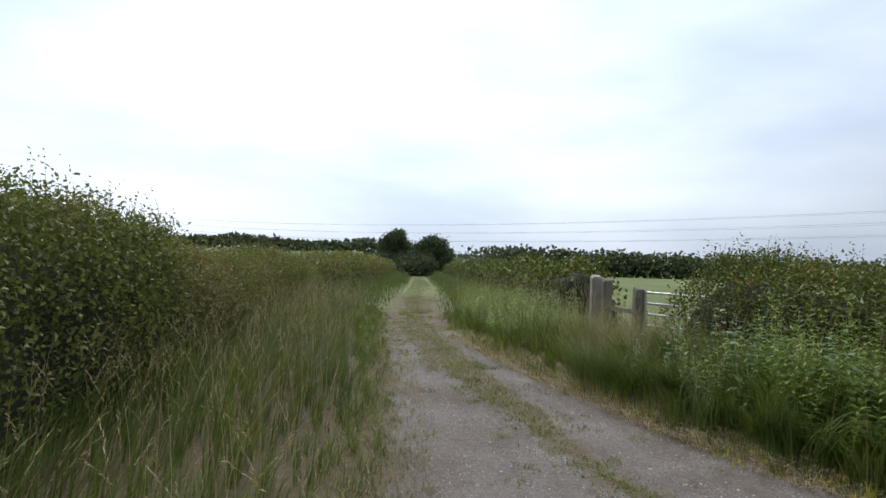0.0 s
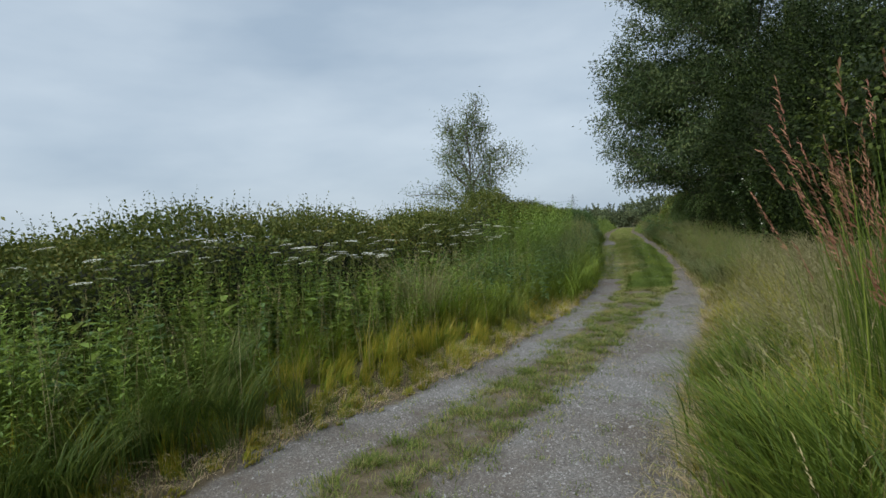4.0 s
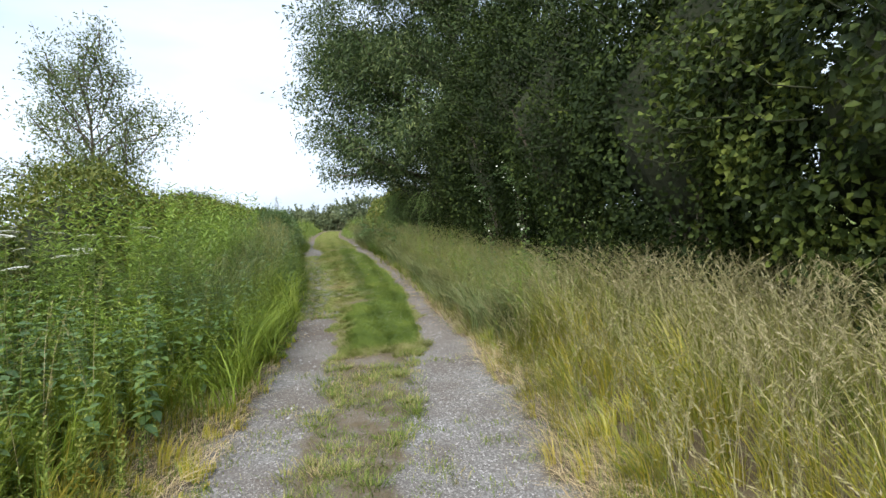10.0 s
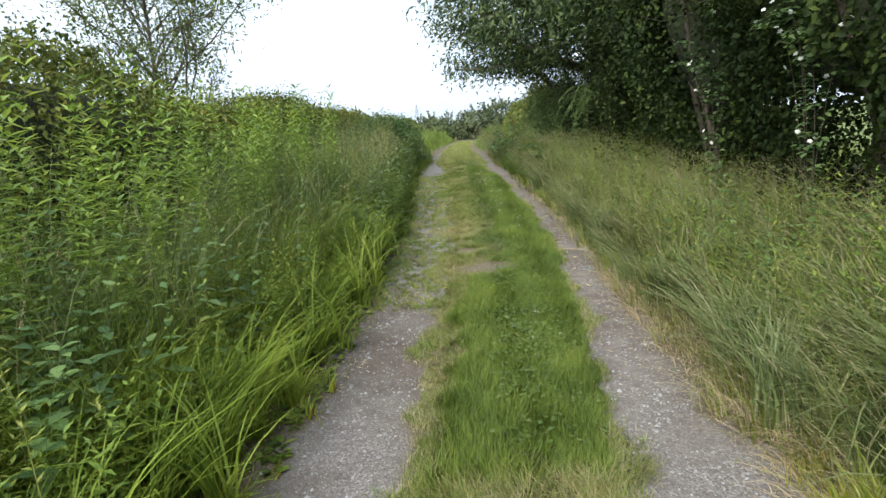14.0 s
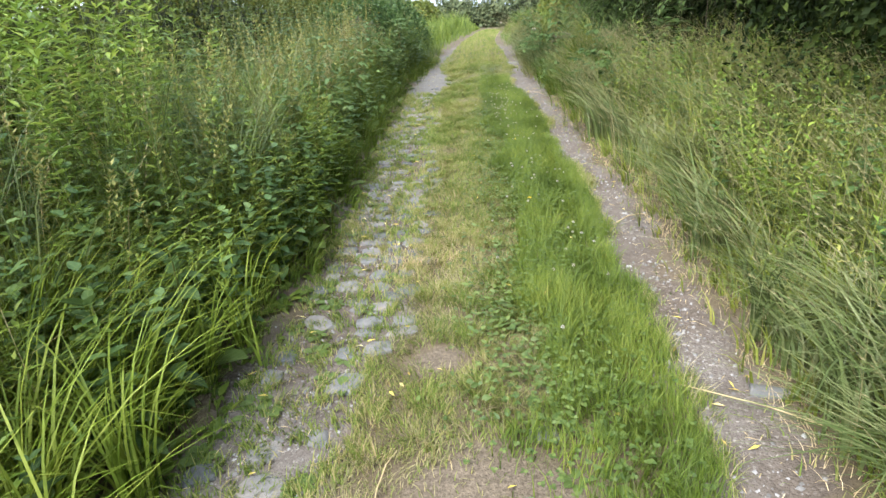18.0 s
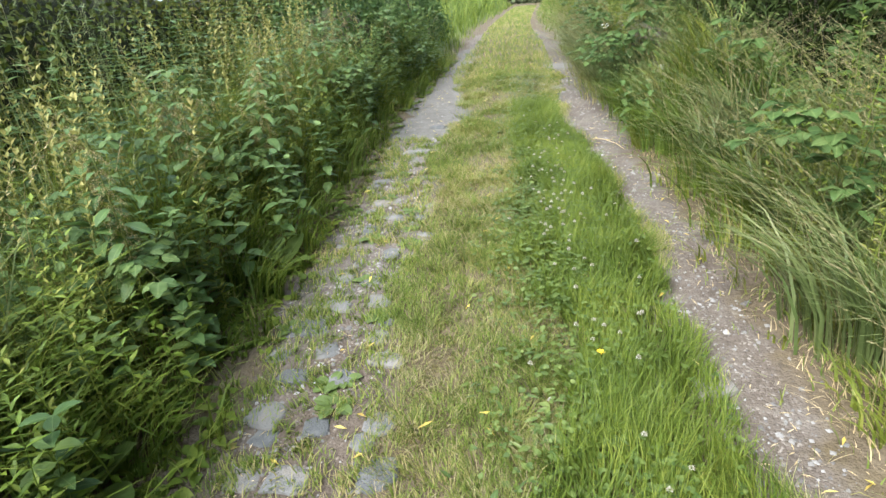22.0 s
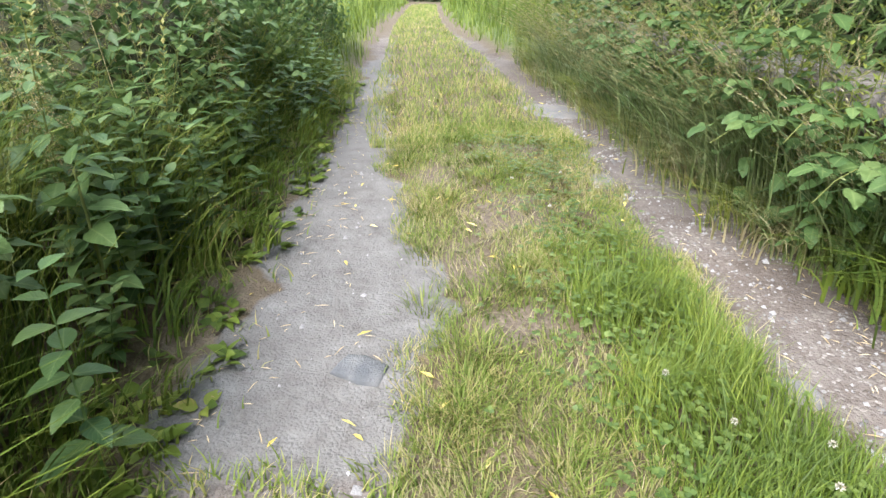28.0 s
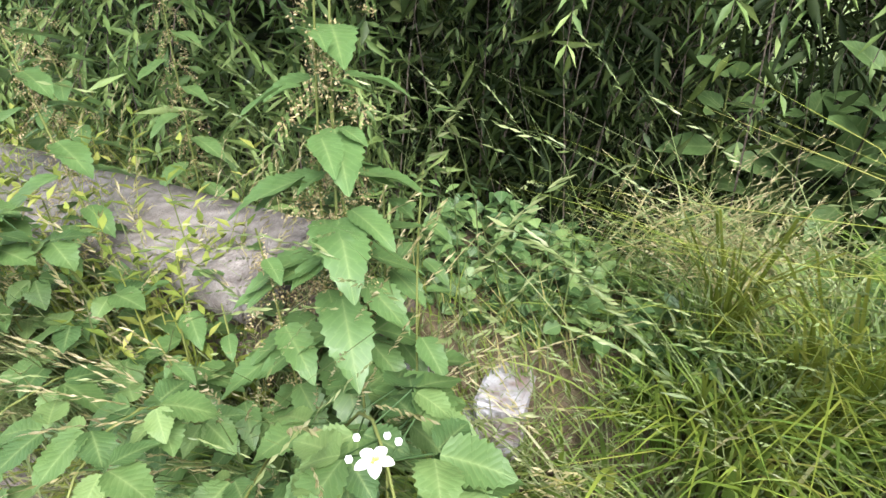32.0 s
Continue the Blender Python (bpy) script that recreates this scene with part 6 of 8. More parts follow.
# ---- pylons and wires ----
def pylon(x, y, h, turn):
    root = thing("pylon", "grey lattice steel electricity pylon across the fields", "pylon", (x, y, float(fall(x, y))), "pylons across the fields")
    root.rotation_euler = (0, 0, turn)
    b, t = h * 0.11, h * 0.018

    def half(z):
        return b + (t - b) * min(1.0, z / (h * 0.92)) ** 0.75

    r = 0.11 + h * 0.0015
    lv = [0, 0.14, 0.27, 0.39, 0.5, 0.6, 0.69, 0.77, 0.85, 0.92]
    for sx in (-1, 1):
        for sy in (-1, 1):
            pts = [(sx * half(f * h), sy * half(f * h), f * h) for f in lv] + [(0, 0, h)]
            solid("leg", *tube(pts, [r * 1.3] * len(pts), 4), M["steel"], root)
    for k in range(len(lv) - 1):
        a, c = half(lv[k] * h), half(lv[k + 1] * h)
        bars = []
        for q in range(4):
            m = np.array([[math.cos(q * math.pi / 2), -math.sin(q * math.pi / 2)], [math.sin(q * math.pi / 2), math.cos(q * math.pi / 2)]])
            for s0 in (-1, 1):
                p0, p1 = m @ (s0 * a, a), m @ (-s0 * c, c)
                bars.append(tube([(*p0, lv[k] * h), (*p1, lv[k + 1] * h)], (r * 0.6, r * 0.6), 3))
        solid("bracing", *join(*bars), M["steel"], root)
    tips = []
    for f, reach in ((0.62, 0.17), (0.75, 0.21), (0.88, 0.155)):
        for sx in (-1, 1):
            z, w = f * h, half(f * h)
            tip = (sx * reach * h, 0, z + h * 0.004)
            bars = [tube([(sx * w, sy * w, z), tip], (r * 0.8, r * 0.5), 4) for sy in (-1, 1)] + [tube([(sx * w, 0, z + h * 0.045), tip], (r * 0.7, r * 0.5), 4)]
            arm = solid("crossarm", *join(*bars), M["steel"], root)
            solid("insulator", *tube([tip, (tip[0], 0, z - h * 0.05)], (r * 0.8, r * 0.8), 6), M["steel"], arm)
            tips.append((tip[0], 0, z - h * 0.05))
    return [Vector((x, y, float(fall(x, y)))) + Matrix.Rotation(turn, 3, "Z") @ Vector(q) for q in tips]


def wires(starts, shift, sag, r):
    for q in starts:
        a, b = np.array(q), np.array(q) + np.array(shift)
        pts = [a + (b - a) * t + np.array([0, 0, -4 * sag * t * (1 - t)]) for t in np.linspace(0, 1, 40)]
        ob = solid("power_line", *tube(pts, [r] * 40, 3), M["steel"])
        tagged(ob, "thin overhead power line", "power line", "overhead lines")


tips = pylon(-305, 66.5, 40, 1.75)
wires(tips, (40, -620, 0), 9, 0.05)
pylon(-495, 770, 46, 0.5)
pylon(-73, 947, 46, 0.5)


# ---- the end of the bridge ----
def rough_block(bm, lx, ly, lz, seed):
    """A worn stone or brick with rounded edges, in its own place at the origin, base at 0."""
    bmesh.ops.create_cube(bm, size=1.0, matrix=Matrix.LocRotScale((0, 0, lz / 2), None, (lx, ly, lz)))
    bmesh.ops.bevel(bm, geom=bm.edges[:], offset=min(lx, ly, lz) * 0.13, segments=2, affect="EDGES")
    r = random.Random(seed)
    for v in bm.verts:
        v.co += Vector((r.uniform(-1, 1), r.uniform(-1, 1), r.uniform(-1, 1))) * min(lx, ly, lz) * 0.035


def parapet():
    root = thing("bridge_parapet", "low weathered stone bridge parapet half hidden by nettles", "parapet", (1.18, 25.83, 0.375))
    root.rotation_euler = (0, 0, radians(-1.5))
    for k in range(4):
        bm = bmesh.new()
        rough_block(bm, 0.31, 1.16, 0.105, k)
        bmesh.ops.subdivide_edges(bm, edges=bm.edges[:], cuts=2, use_grid_fill=True)
        for v in bm.verts:
            v.co += v.normal * 0.003 * noise.noise(v.co * 14 + Vector((k * 3.1, 0, 0))) + v.normal * 0.008 * noise.noise(v.co * 3.7 + Vector((0, k * 5.3, 0)))
        for f in bm.faces:
            f.smooth = True
        ob = part("coping_stone", bm, M["stone"], root)
        ob.location = (rng.uniform(-0.008, 0.008), 0.585 + 1.172 * k, 0.662)
        ob.rotation_euler = (rng.normal(0, 0.008), rng.normal(0, 0.015), rng.normal(0, 0.01))
    bricks = []
    for k in range(3):
        bm = bmesh.new()
        rough_block(bm, 0.215, 0.10, 0.072, 20 + k)
        me = bpy.data.meshes.new("brick")
        bm.to_mesh(me)
        bm.free()
        me.materials.append(M["brick"])
        bricks.append(me)
    for c in range(8):
        for k in range(20):
            for side in (-1, 1):
                ob = new("brick", bricks[(k + c) % 3])
                ob.parent = root
                ob.location = (side * 0.07, 0.11 + 0.224 * k + 0.11 * (c % 2), c * 0.082)
                ob.rotation_euler = (0, 0, math.pi / 2 + rng.normal(0, 0.01))
    # broken end: bricks laid across, painted on the face towards the lane
    end = thing("broken_pier", "crumbled brick pier with flaking white paint", "pier", (1.27, 25.33, 0.45))
    for c in range(7):
        for k in range(4):
            if (c == 6 and k != 3) or (c == 5 and k == 1):
                continue
            bm = bmesh.new()
            rough_block(bm, 0.215, 0.105, 0.07, 60 + 7 * c + k)
            red = (c == 6) or (k == 3 and c > 3) or c < 4
            ob = part("brick", bm, M["brick"] if red else M["limewash"], end)
            ob.location = (rng.normal(0, 0.008), 0.112 * k + rng.normal(0, 0.006), c * 0.078)
            ob.rotation_euler = (0, rng.normal(0, 0.02), rng.normal(0, 0.05))


parapet()


# ---- setts and stones in the ruts ----
def sett_mesh(k):
    bm = bmesh.new()
    r = random.Random(k)
    rings = []
    turn = [2 * math.pi * j / 10 + r.uniform(-0.14, 0.14) for j in range(10)]
    reach = [0.5 / max(abs(math.cos(a)), abs(math.sin(a))) ** r.uniform(0.45, 0.95) * r.uniform(0.8, 1.0) for a in turn]
    for f, z in ((1.0, -0.2), (0.97, 0.05), (0.86, 0.16), (0.5, 0.2)):
        rings.append([bm.verts.new((math.cos(a) * q * f, math.sin(a) * q * f, z + r.uniform(-0.02, 0.02))) for a, q in zip(turn, reach)])
    for lo_, hi_ in zip(rings, rings[1:]):
        for j in range(10):
            bm.faces.new((lo_[j], lo_[(j + 1) % 10], hi_[(j + 1) % 10], hi_[j])).smooth = True
    bm.faces.new(rings[-1]).smooth = True
    me = bpy.data.meshes.new("sett")
    bm.to_mesh(me)
    bm.free()
    me.materials.append(M["sett"])
    return me


SETTS = [sett_mesh(k) for k in range(9)]


def lay(name, x, y, sx, sy, sz, turn, lift=0.0, mesh=None):
    ob = new(name, mesh or SETTS[int(rng.integers(0, 9))])
    ob.parent = ground
    z = float(ground_z(np.array([[x, y]]))[0])
    ob.matrix_world = Matrix.LocRotScale((x, y, z + lift), Euler((rng.normal(0, 0.04), rng.normal(0, 0.04), turn)), (sx, sy, sz))
    return ob


# the stones that stand out: x, y, width, depth
STONES = (
    (-0.97, 22.24, 0.20, 0.16), (-1.03, 22.05, 0.15, 0.12), (-0.92, 21.92, 0.15, 0.11), (-0.83, 22.08, 0.11, 0.11), (-0.68, 22.45, 0.13, 0.13), (-0.88, 22.41, 0.15, 0.11),
    (-0.71, 21.91, 0.12, 0.12), (-0.72, 22.92, 0.11, 0.16), (-0.77, 22.64, 0.12, 0.12), (-0.92, 22.67, 0.11, 0.11), (-0.73, 21.65, 0.10, 0.10), (-0.87, 24.70, 0.25, 0.2),
    (-0.88, 24.46, 0.15, 0.15), (-0.90, 23.62, 0.22, 0.14), (-0.82, 23.40, 0.17, 0.12), (-0.62, 23.36, 0.1, 0.08), (-0.98, 23.49, 0.09, 0.09), (-0.94, 21.08, 0.22, 0.18),
    (-0.75, 21.43, 0.17, 0.13), (-0.85, 17.68, 0.12, 0.14), (-0.75, 18.0, 0.18, 0.12), (-0.98, 17.62, 0.14, 0.1), (-0.34, 17.72, 0.28, 0.2), (-0.84, 19.03, 0.2, 0.13))
MORE_STONES = ((-0.80, 18.16, 0.16, 0.12), (-1.0, 18.05, 0.13, 0.1), (-0.59, 18.56, 0.2, 0.15), (1.16, 18.5, 0.16, 0.08), (0.18, 17.91, 0.1, 0.1), (0.24, 18.24, 0.13, 0.1), (1.04, 17.81, 0.14, 0.15), (0.83, 21.12, 0.1, 0.09), (0.67, 21.9, 0.19, 0.13), (0.38, 26.84, 0.16, 0.2), (0.39, 25.2, 0.2, 0.14), (0.55, 28.5, 0.5, 0.6))


def setts():
    placed = [(x, y, max(a, b)) for x, y, a, b in STONES + MORE_STONES]
    for x, y, a, b in STONES + MORE_STONES:
        lay("flagstone", x, y, a * 1.08, b * 1.08, 0.07, rng.uniform(-0.5, 0.5), rng.uniform(-0.006, 0.001))
    y = 17.2
    while y < 24.2:
        i = int(s_at(y) / 0.1)
        x = float(CL[i, 0] - CL[i, 2]) + 0.03 + rng.uniform(0, 0.06)
        right = float(CL[i, 0] - CL[i, 2] + CL[i, 3]) - 0.02
        deep = rng.uniform(0.095, 0.17)
        hole = float(np.interp(y, (17.2, 18.5, 18.9, 21.4, 22.0, 24.2), (0.7, 0.5, 0.08, 0.12, 0.4, 0.62)))
        while x < right:
            w = rng.uniform(0.085, 0.2)
            cx = x + w / 2
            free = all(abs(cx - px) > 0.5 * (w + pr) or abs(y - py) > 0.5 * (deep + pr) for px, py, pr in placed)
            if free and rng.random() > hole:
                lay("sett", cx, y + rng.normal(0, 0.022), w * rng.uniform(0.85, 1.02), deep * rng.uniform(0.82, 1.0), 0.07, rng.normal(0, 0.2), rng.uniform(-0.01, 0.001))
            x += w + 0.004
        y += deep + 0.006
    lay("flagstone", -0.78, 25.36, 0.17, 0.13, 0.09, -0.5, -0.002)


setts()


def pebbles():
    """Loose gravel, as small eight-sided stones."""
    n = 34000
    s = np.where(rng.random(n) < 0.6, rng.uniform(s_at(-6), s_at(14), n), rng.uniform(s_at(14), s_at(29), n))
    i = np.clip((s / 0.1).astype(int), 0, len(S) - 1)
    w, lw, rw = CL[i, 2], CL[i, 3], CL[i, 4]
    left = rng.random(n) < lw / (lw + rw)
    u = np.where(left, -w + lw * rng.beta(1.3, 1.3, n), w - rw * rng.beta(1.3, 1.3, n)) + rng.normal(0, 0.04, n)
    bare = (CL[i, 1] < 24.9) | ~left | (rng.random(n) < 0.12)
    s, u, n = s[bare], u[bare], int(bare.sum())
    P = on_ground(s, u)
    r = np.minimum(rng.gamma(2.4, 0.0019, n) + 0.0025, 0.02)
    base = np.array([(1, 0, 0), (0, 1, 0), (-1, 0, 0), (0, -1, 0), (0, 0, 0.75), (0, 0, -0.4)], float)
    jit = base[None] * rng.uniform(0.65, 1.3, (n, 6, 1))
    a = rng.uniform(0, 6.28, n)
    c, q = np.cos(a)[:, None], np.sin(a)[:, None]
    x, y = jit[..., 0] * c - jit[..., 1] * q, jit[..., 0] * q + jit[..., 1] * c
    V = P[:, None] + np.stack([x, y, jit[..., 2]], -1)[:, :5] * r[:, None, None]
    V[:, :4, 2] -= 0.002
    F = np.array([(0, 1, 4), (1, 2, 4), (2, 3, 4), (3, 0, 4)])
    T = F[None] + (np.arange(n) * 5)[:, None, None]
    tagged(solid("loose_gravel", V.reshape(-1, 3), T.reshape(-1, 3), M["pebble"]), "loose grey gravel in the ruts", "gravel", kind="stuff")


pebbles()


# ---- small plants of the lane ----
def rosette(name, label, category, group, x, y, scale, count, length, width, mat, up):
    root = thing(name, label, category, (x, y, float(ground_z(np.array([[x, y]]))[0])), group)
    turn = rng.uniform(0, 6.28)
    for j in range(count):
        a = turn + j * 2.4
        d = np.array([[math.cos(a), math.sin(a), up * rng.uniform(0.4, 1.4)]])
        ln = length * scale * rng.uniform(0.7, 1.15)
        solid("leaf", *broad_leaves(d * 0.01, d, np.array([[0, 0, 1.0]]), ln, ln * width, blunt=True), mat, root)


for _ in range(150):
    yy = rng.uniform(17.0, 24.6)
    i = int(s_at(yy) / 0.1)
    edge_u = rng.choice((-1.0 * CL[i, 2] + rng.uniform(0.0, 0.5), CL[i, 2] - CL[i, 4] - rng.uniform(0.0, 0.4), CL[i, 2] - CL[i, 4] - rng.uniform(0.0, 0.25)))
    rosette("plantain", "small plantain rosette pressed flat in the lane", "plantain", "plantains in the lane", float(CL[i, 0] + edge_u), yy, rng.uniform(0.4, 0.85), 7, 0.085, 0.7, M["plantain"], 0.3)
for x, y, k in ((-1.2, 19.8, 1.1), (-1.35, 21.3, 0.9), (-1.3, 17.4, 0.9), (1.35, 16.6, 0.9), (-1.2, 20.9, 0.8), (-1.3, 18.6, 1.25), (-1.4, 16.2, 1.0), (-1.3, 22.8, 0.8)):
    rosette("dock", "broad-leaved dock at the rut edge", "dock", "docks by the lane", x, y, k, 6, 0.25, 0.5, M["plantain"], 1.3)


def clover():
    n = 10000
    s = rng.uniform(s_at(15), s_at(27.5), n)
    i = np.clip((s / 0.1).astype(int), 0, len(S) - 1)
    lo, hi = -CL[i, 2] + CL[i, 3], CL[i, 2] - CL[i, 4]
    u = lo + (hi - lo) * np.clip(rng.normal(0.72, 0.16, n), 0.1, 1.05)
    P = on_ground(s, u)
    k = dens(P, 1.7, 0.1)
    P = P[k]
    n = len(P)
    P[:, 2] += rng.uniform(0.03, 0.09, n)
    sets = []
    for j in range(3):
        a = rng.uniform(0, 6.28, n) if j == 0 else a + 2.09
        d = np.stack([np.cos(a), np.sin(a), np.full(n, 0.15)], -1)
        sets.append(leaves(P, d, np.tile([0, 0, 1.0], (n, 1)) + rng.normal(0, 0.2, (n, 3)), 0.016, 0.016, 0.05))
    tagged(solid("clover_leaves", *join(*sets), M["plantain"]), "low clover leaves in the middle strip", "clover", kind="stuff")
    # heads
    m = 26
    a = np.arange(m) * 2.4
    zz = np.linspace(-0.6, 1, m)
    d = np.stack([np.cos(a) * np.sqrt(np.maximum(0, 1 - zz * zz)), np.sin(a) * np.sqrt(np.maximum(0, 1 - zz * zz)), zz], -1)
    head = tri_mesh("head", *leaves(d * 0.003, d, ball_ways(m), 0.0082, 0.005), M["clover"])
    stem = tri_mesh("stem", *tube([(0, 0, 0), (0.004, 0, 0.05), (0.002, 0.003, 0.1)], (0.0013, 0.0012, 0.001), 4), M["stem"])
    for _ in range(135):
        yy = rng.choice((rng.uniform(15.5, 27.0), rng.normal(23.2, 0.6), rng.normal(20.3, 1.0), rng.normal(23.6, 0.5)))
        i = int(s_at(yy) / 0.1)
        lo, hi = -CL[i, 2] + CL[i, 3], CL[i, 2] - CL[i, 4]
        x = float(CL[i, 0] + lo + (hi - lo) * np.clip(rng.normal(0.74, 0.14), 0.2, 1.0))
        root = thing("clover_flower", "small white clover flower on a thin stem", "clover", (x, yy, float(ground_z(np.array([[x, yy]]))[0])), "clover flowers in the strip")
        root.scale = (1, 1, rng.uniform(0.7, 1.3))
        o = new("stem", stem)
        o.parent = root
        o = new("head", head)
        o.parent = root
        o.location = (0.002, 0.003, 0.1)
    for x, y in ((0.29, 21.93), (0.33, 20.4), (-1.9, 11.5), (-2.0, 11.2)):
        root = thing("dandelion", "yellow dandelion-like flower in the grass", "flower", (x, y, float(ground_z(np.array([[x, y]]))[0])), "yellow flowers")
        o = new("stem", stem)
        o.parent = root
        m = 24
        a = np.arange(m) * 2.4
        d = np.stack([np.cos(a), np.sin(a), rng.uniform(0.1, 0.9, m)], -1)
        o = solid("petals", *leaves(np.zeros((m, 3)), d, np.tile([0, 0, 1.0], (m, 1)), 0.017, 0.006), M["yellow"], root)
        o.location = (0.002, 0.003, 0.1)


clover()


def litter():
    n = 260
    s = rng.uniform(s_at(17), s_at(29.5), n)
    i = np.clip((s / 0.1).astype(int), 0, len(S) - 1)
    P = on_ground(s, rng.uniform(-1, 1, n) * CL[i, 2])
    P[:, 2] += 0.012 + 0.02 * rng.random(n)
    a = rng.uniform(0, 6.28, n)
    d = np.stack([np.cos(a), np.sin(a), rng.normal(0, 0.12, n)], -1)
    tagged(solid("fallen_leaves", *leaves(P, d, np.tile([0, 0, 1.0], (n, 1)) + rng.normal(0, 0.15, (n, 3)), rng.uniform(0.03, 0.065, n), rng.uniform(0.008, 0.015, n)), M["fallen"]), "yellow fallen willow leaves on the lane", "leaf litter", kind="stuff")
    n = 1500
    s = rng.uniform(s_at(15), s_at(29.5), n)
    i = np.clip((s / 0.1).astype(int), 0, len(S) - 1)
    side = np.where(rng.random(n) < 0.5, 1, -1)
    u = side * CL[i, 2] - side * rng.gamma(1.5, 0.12, n)
    P = on_ground(s, u)
    P[:, 2] += 0.008
    a = rng.uniform(0, 6.28, n)
    d = np.stack([np.cos(a), np.sin(a), rng.normal(0, 0.08, n)], -1)
    tagged(solid("straw_bits", *leaves(P, d, np.tile([0, 0, 1.0], (n, 1)), rng.uniform(0.015, 0.06, n), 0.004), M["straw"]), "broken bits of straw on the ruts", "leaf litter", kind="stuff")
    for x, y, a, ln in ((0.55, 24.75, -1.1, 0.42), (-0.33, 17.85, 1.4, 0.34), (0.9, 20.2, 0.4, 0.3), (1.25, 18.3, 2.6, 0.5)):
        pts = np.array([(0, 0, 0.01), (ln * 0.35, 0.02, 0.035), (ln * 0.7, 0.03, 0.03), (ln, 0.02, 0.012)])
        ob = solid("dry_stalk", *tube(pts, (0.003, 0.0028, 0.0025, 0.002), 5), M["straw"])
        ob.matrix_world = pose(x, y, float(ground_z(np.array([[x, y]]))[0]), 0, 0, math.degrees(a))
        tagged(ob, "single dry straw stalk lying on the lane", "stalk", "dry stalks")


litter()


# ---- umbels before the hedge ----
def umbel_plant():
    root = thing("hogweed", "white-flowered umbel plant among the verge weeds", "wildflower", group="white umbels")
    solid("stem", *tube([(0, 0, 0), (0.02, 0.01, 0.5), (0.0, 0.03, 1.0), (0.01, 0.03, 1.28)], (0.006, 0.005, 0.004, 0.003), 5), M["stem"], root)
    rays, heads = [], []
    for j in range(15):
        a, r = j * 2.4, 0.075 * math.sqrt((j + 0.4) / 15)
        tip = np.array([0.01 + r * math.cos(a), 0.03 + r * math.sin(a), 1.345 - 2.2 * r * r])
        rays.append(tube([(0.01, 0.03, 1.28), tip], (0.0012, 0.001), 3))
        m = 9
        b = rng.uniform(0, 6.28, m)
        c = tip + np.stack([np.cos(b), np.sin(b), np.zeros(m)], -1) * rng.uniform(0, 0.014, (m, 1))
        d = np.stack([np.cos(b), np.sin(b), np.full(m, 0.2)], -1)
        heads.append(leaves(c, d, np.tile([0, 0, 1.0], (m, 1)) + rng.normal(0, 0.2, (m, 3)), 0.013, 0.011, 0.0))
    um = solid("umbel", *join(*heads), M["white"], root, "flat white flower head")
    tagged(solid("ray_growth", *join(*rays), M["stem"], um), kind="stuff")
    n = 9
    a = rng.uniform(0, 6.28, n)
    d = np.stack([np.cos(a), np.sin(a), rng.uniform(0.1, 0.6, n)], -1)
    P = np.column_stack([np.zeros(n), np.zeros(n), rng.uniform(0.2, 0.9, n)])
    tagged(solid("foliage", *broad_leaves(P, d, np.tile([0, 0, 1.0], (n, 1)), 0.16, 0.08), M["weed"], root), kind="stuff")
    return root


umbel = umbel_plant()
first = True
for k in range(104):
    yy = rng.choice((rng.uniform(3.5, 15.0), rng.normal(12.6, 1.2), rng.normal(7.5, 1.0)))
    i = int(s_at(float(yy)) / 0.1)
    u = -(CL[i, 2] + rng.choice((rng.uniform(1.2, 2.3), rng.normal(2.0, 0.2))))
    x, y = (CL[i, :2] + RIGHT[i] * u).tolist()
    z = float(ground_z(np.array([[x, y]]))[0])
    m = pose(x, y, z, rng.normal(0, 5), rng.normal(0, 5), rng.uniform(0, 360))
    if first:
        umbel.matrix_basis, first = m, False
        continue
    q = copy_thing(umbel, m)
    q.scale = (rng.uniform(0.7, 1.25),) * 2 + (rng.uniform(0.85, 1.16),)


# ---- tussocks that stand out ----
def tussock(name, label, x, y, n, h, mat, head_mat, head, lean=0.35, spread=0.14, toward=None, wide=0.0075, sag=0.1):
    root = thing(name, label, "grass", (x, y, float(ground_z(np.array([[x, y]]))[0])))
    P = np.column_stack([rng.normal(0, spread, (n, 2)), np.zeros(n)])
    hh = h * rng.uniform(0.65, 1.1, n)
    az = np.arctan2(P[:, 1], P[:, 0]) if toward is None else np.full(n, toward) + rng.normal(0, 0.5, n)
    ln = lean * rng.uniform(0.3, 1.4, n)
    tagged(solid("grass_tuft", *blades(P, hh, np.full(n, wide) * rng.uniform(0.6, 1.25, n), az, ln, 4 if sag < 0.2 else 6, sag), mat, root), kind="stuff")
    if head:
        k = n // 3
        tagged(solid("seed_plume", *seed_heads(P[:k], hh[:k] * 1.08, az[:k], ln[:k], head, 9), head_mat, root), kind="stuff")
    return root


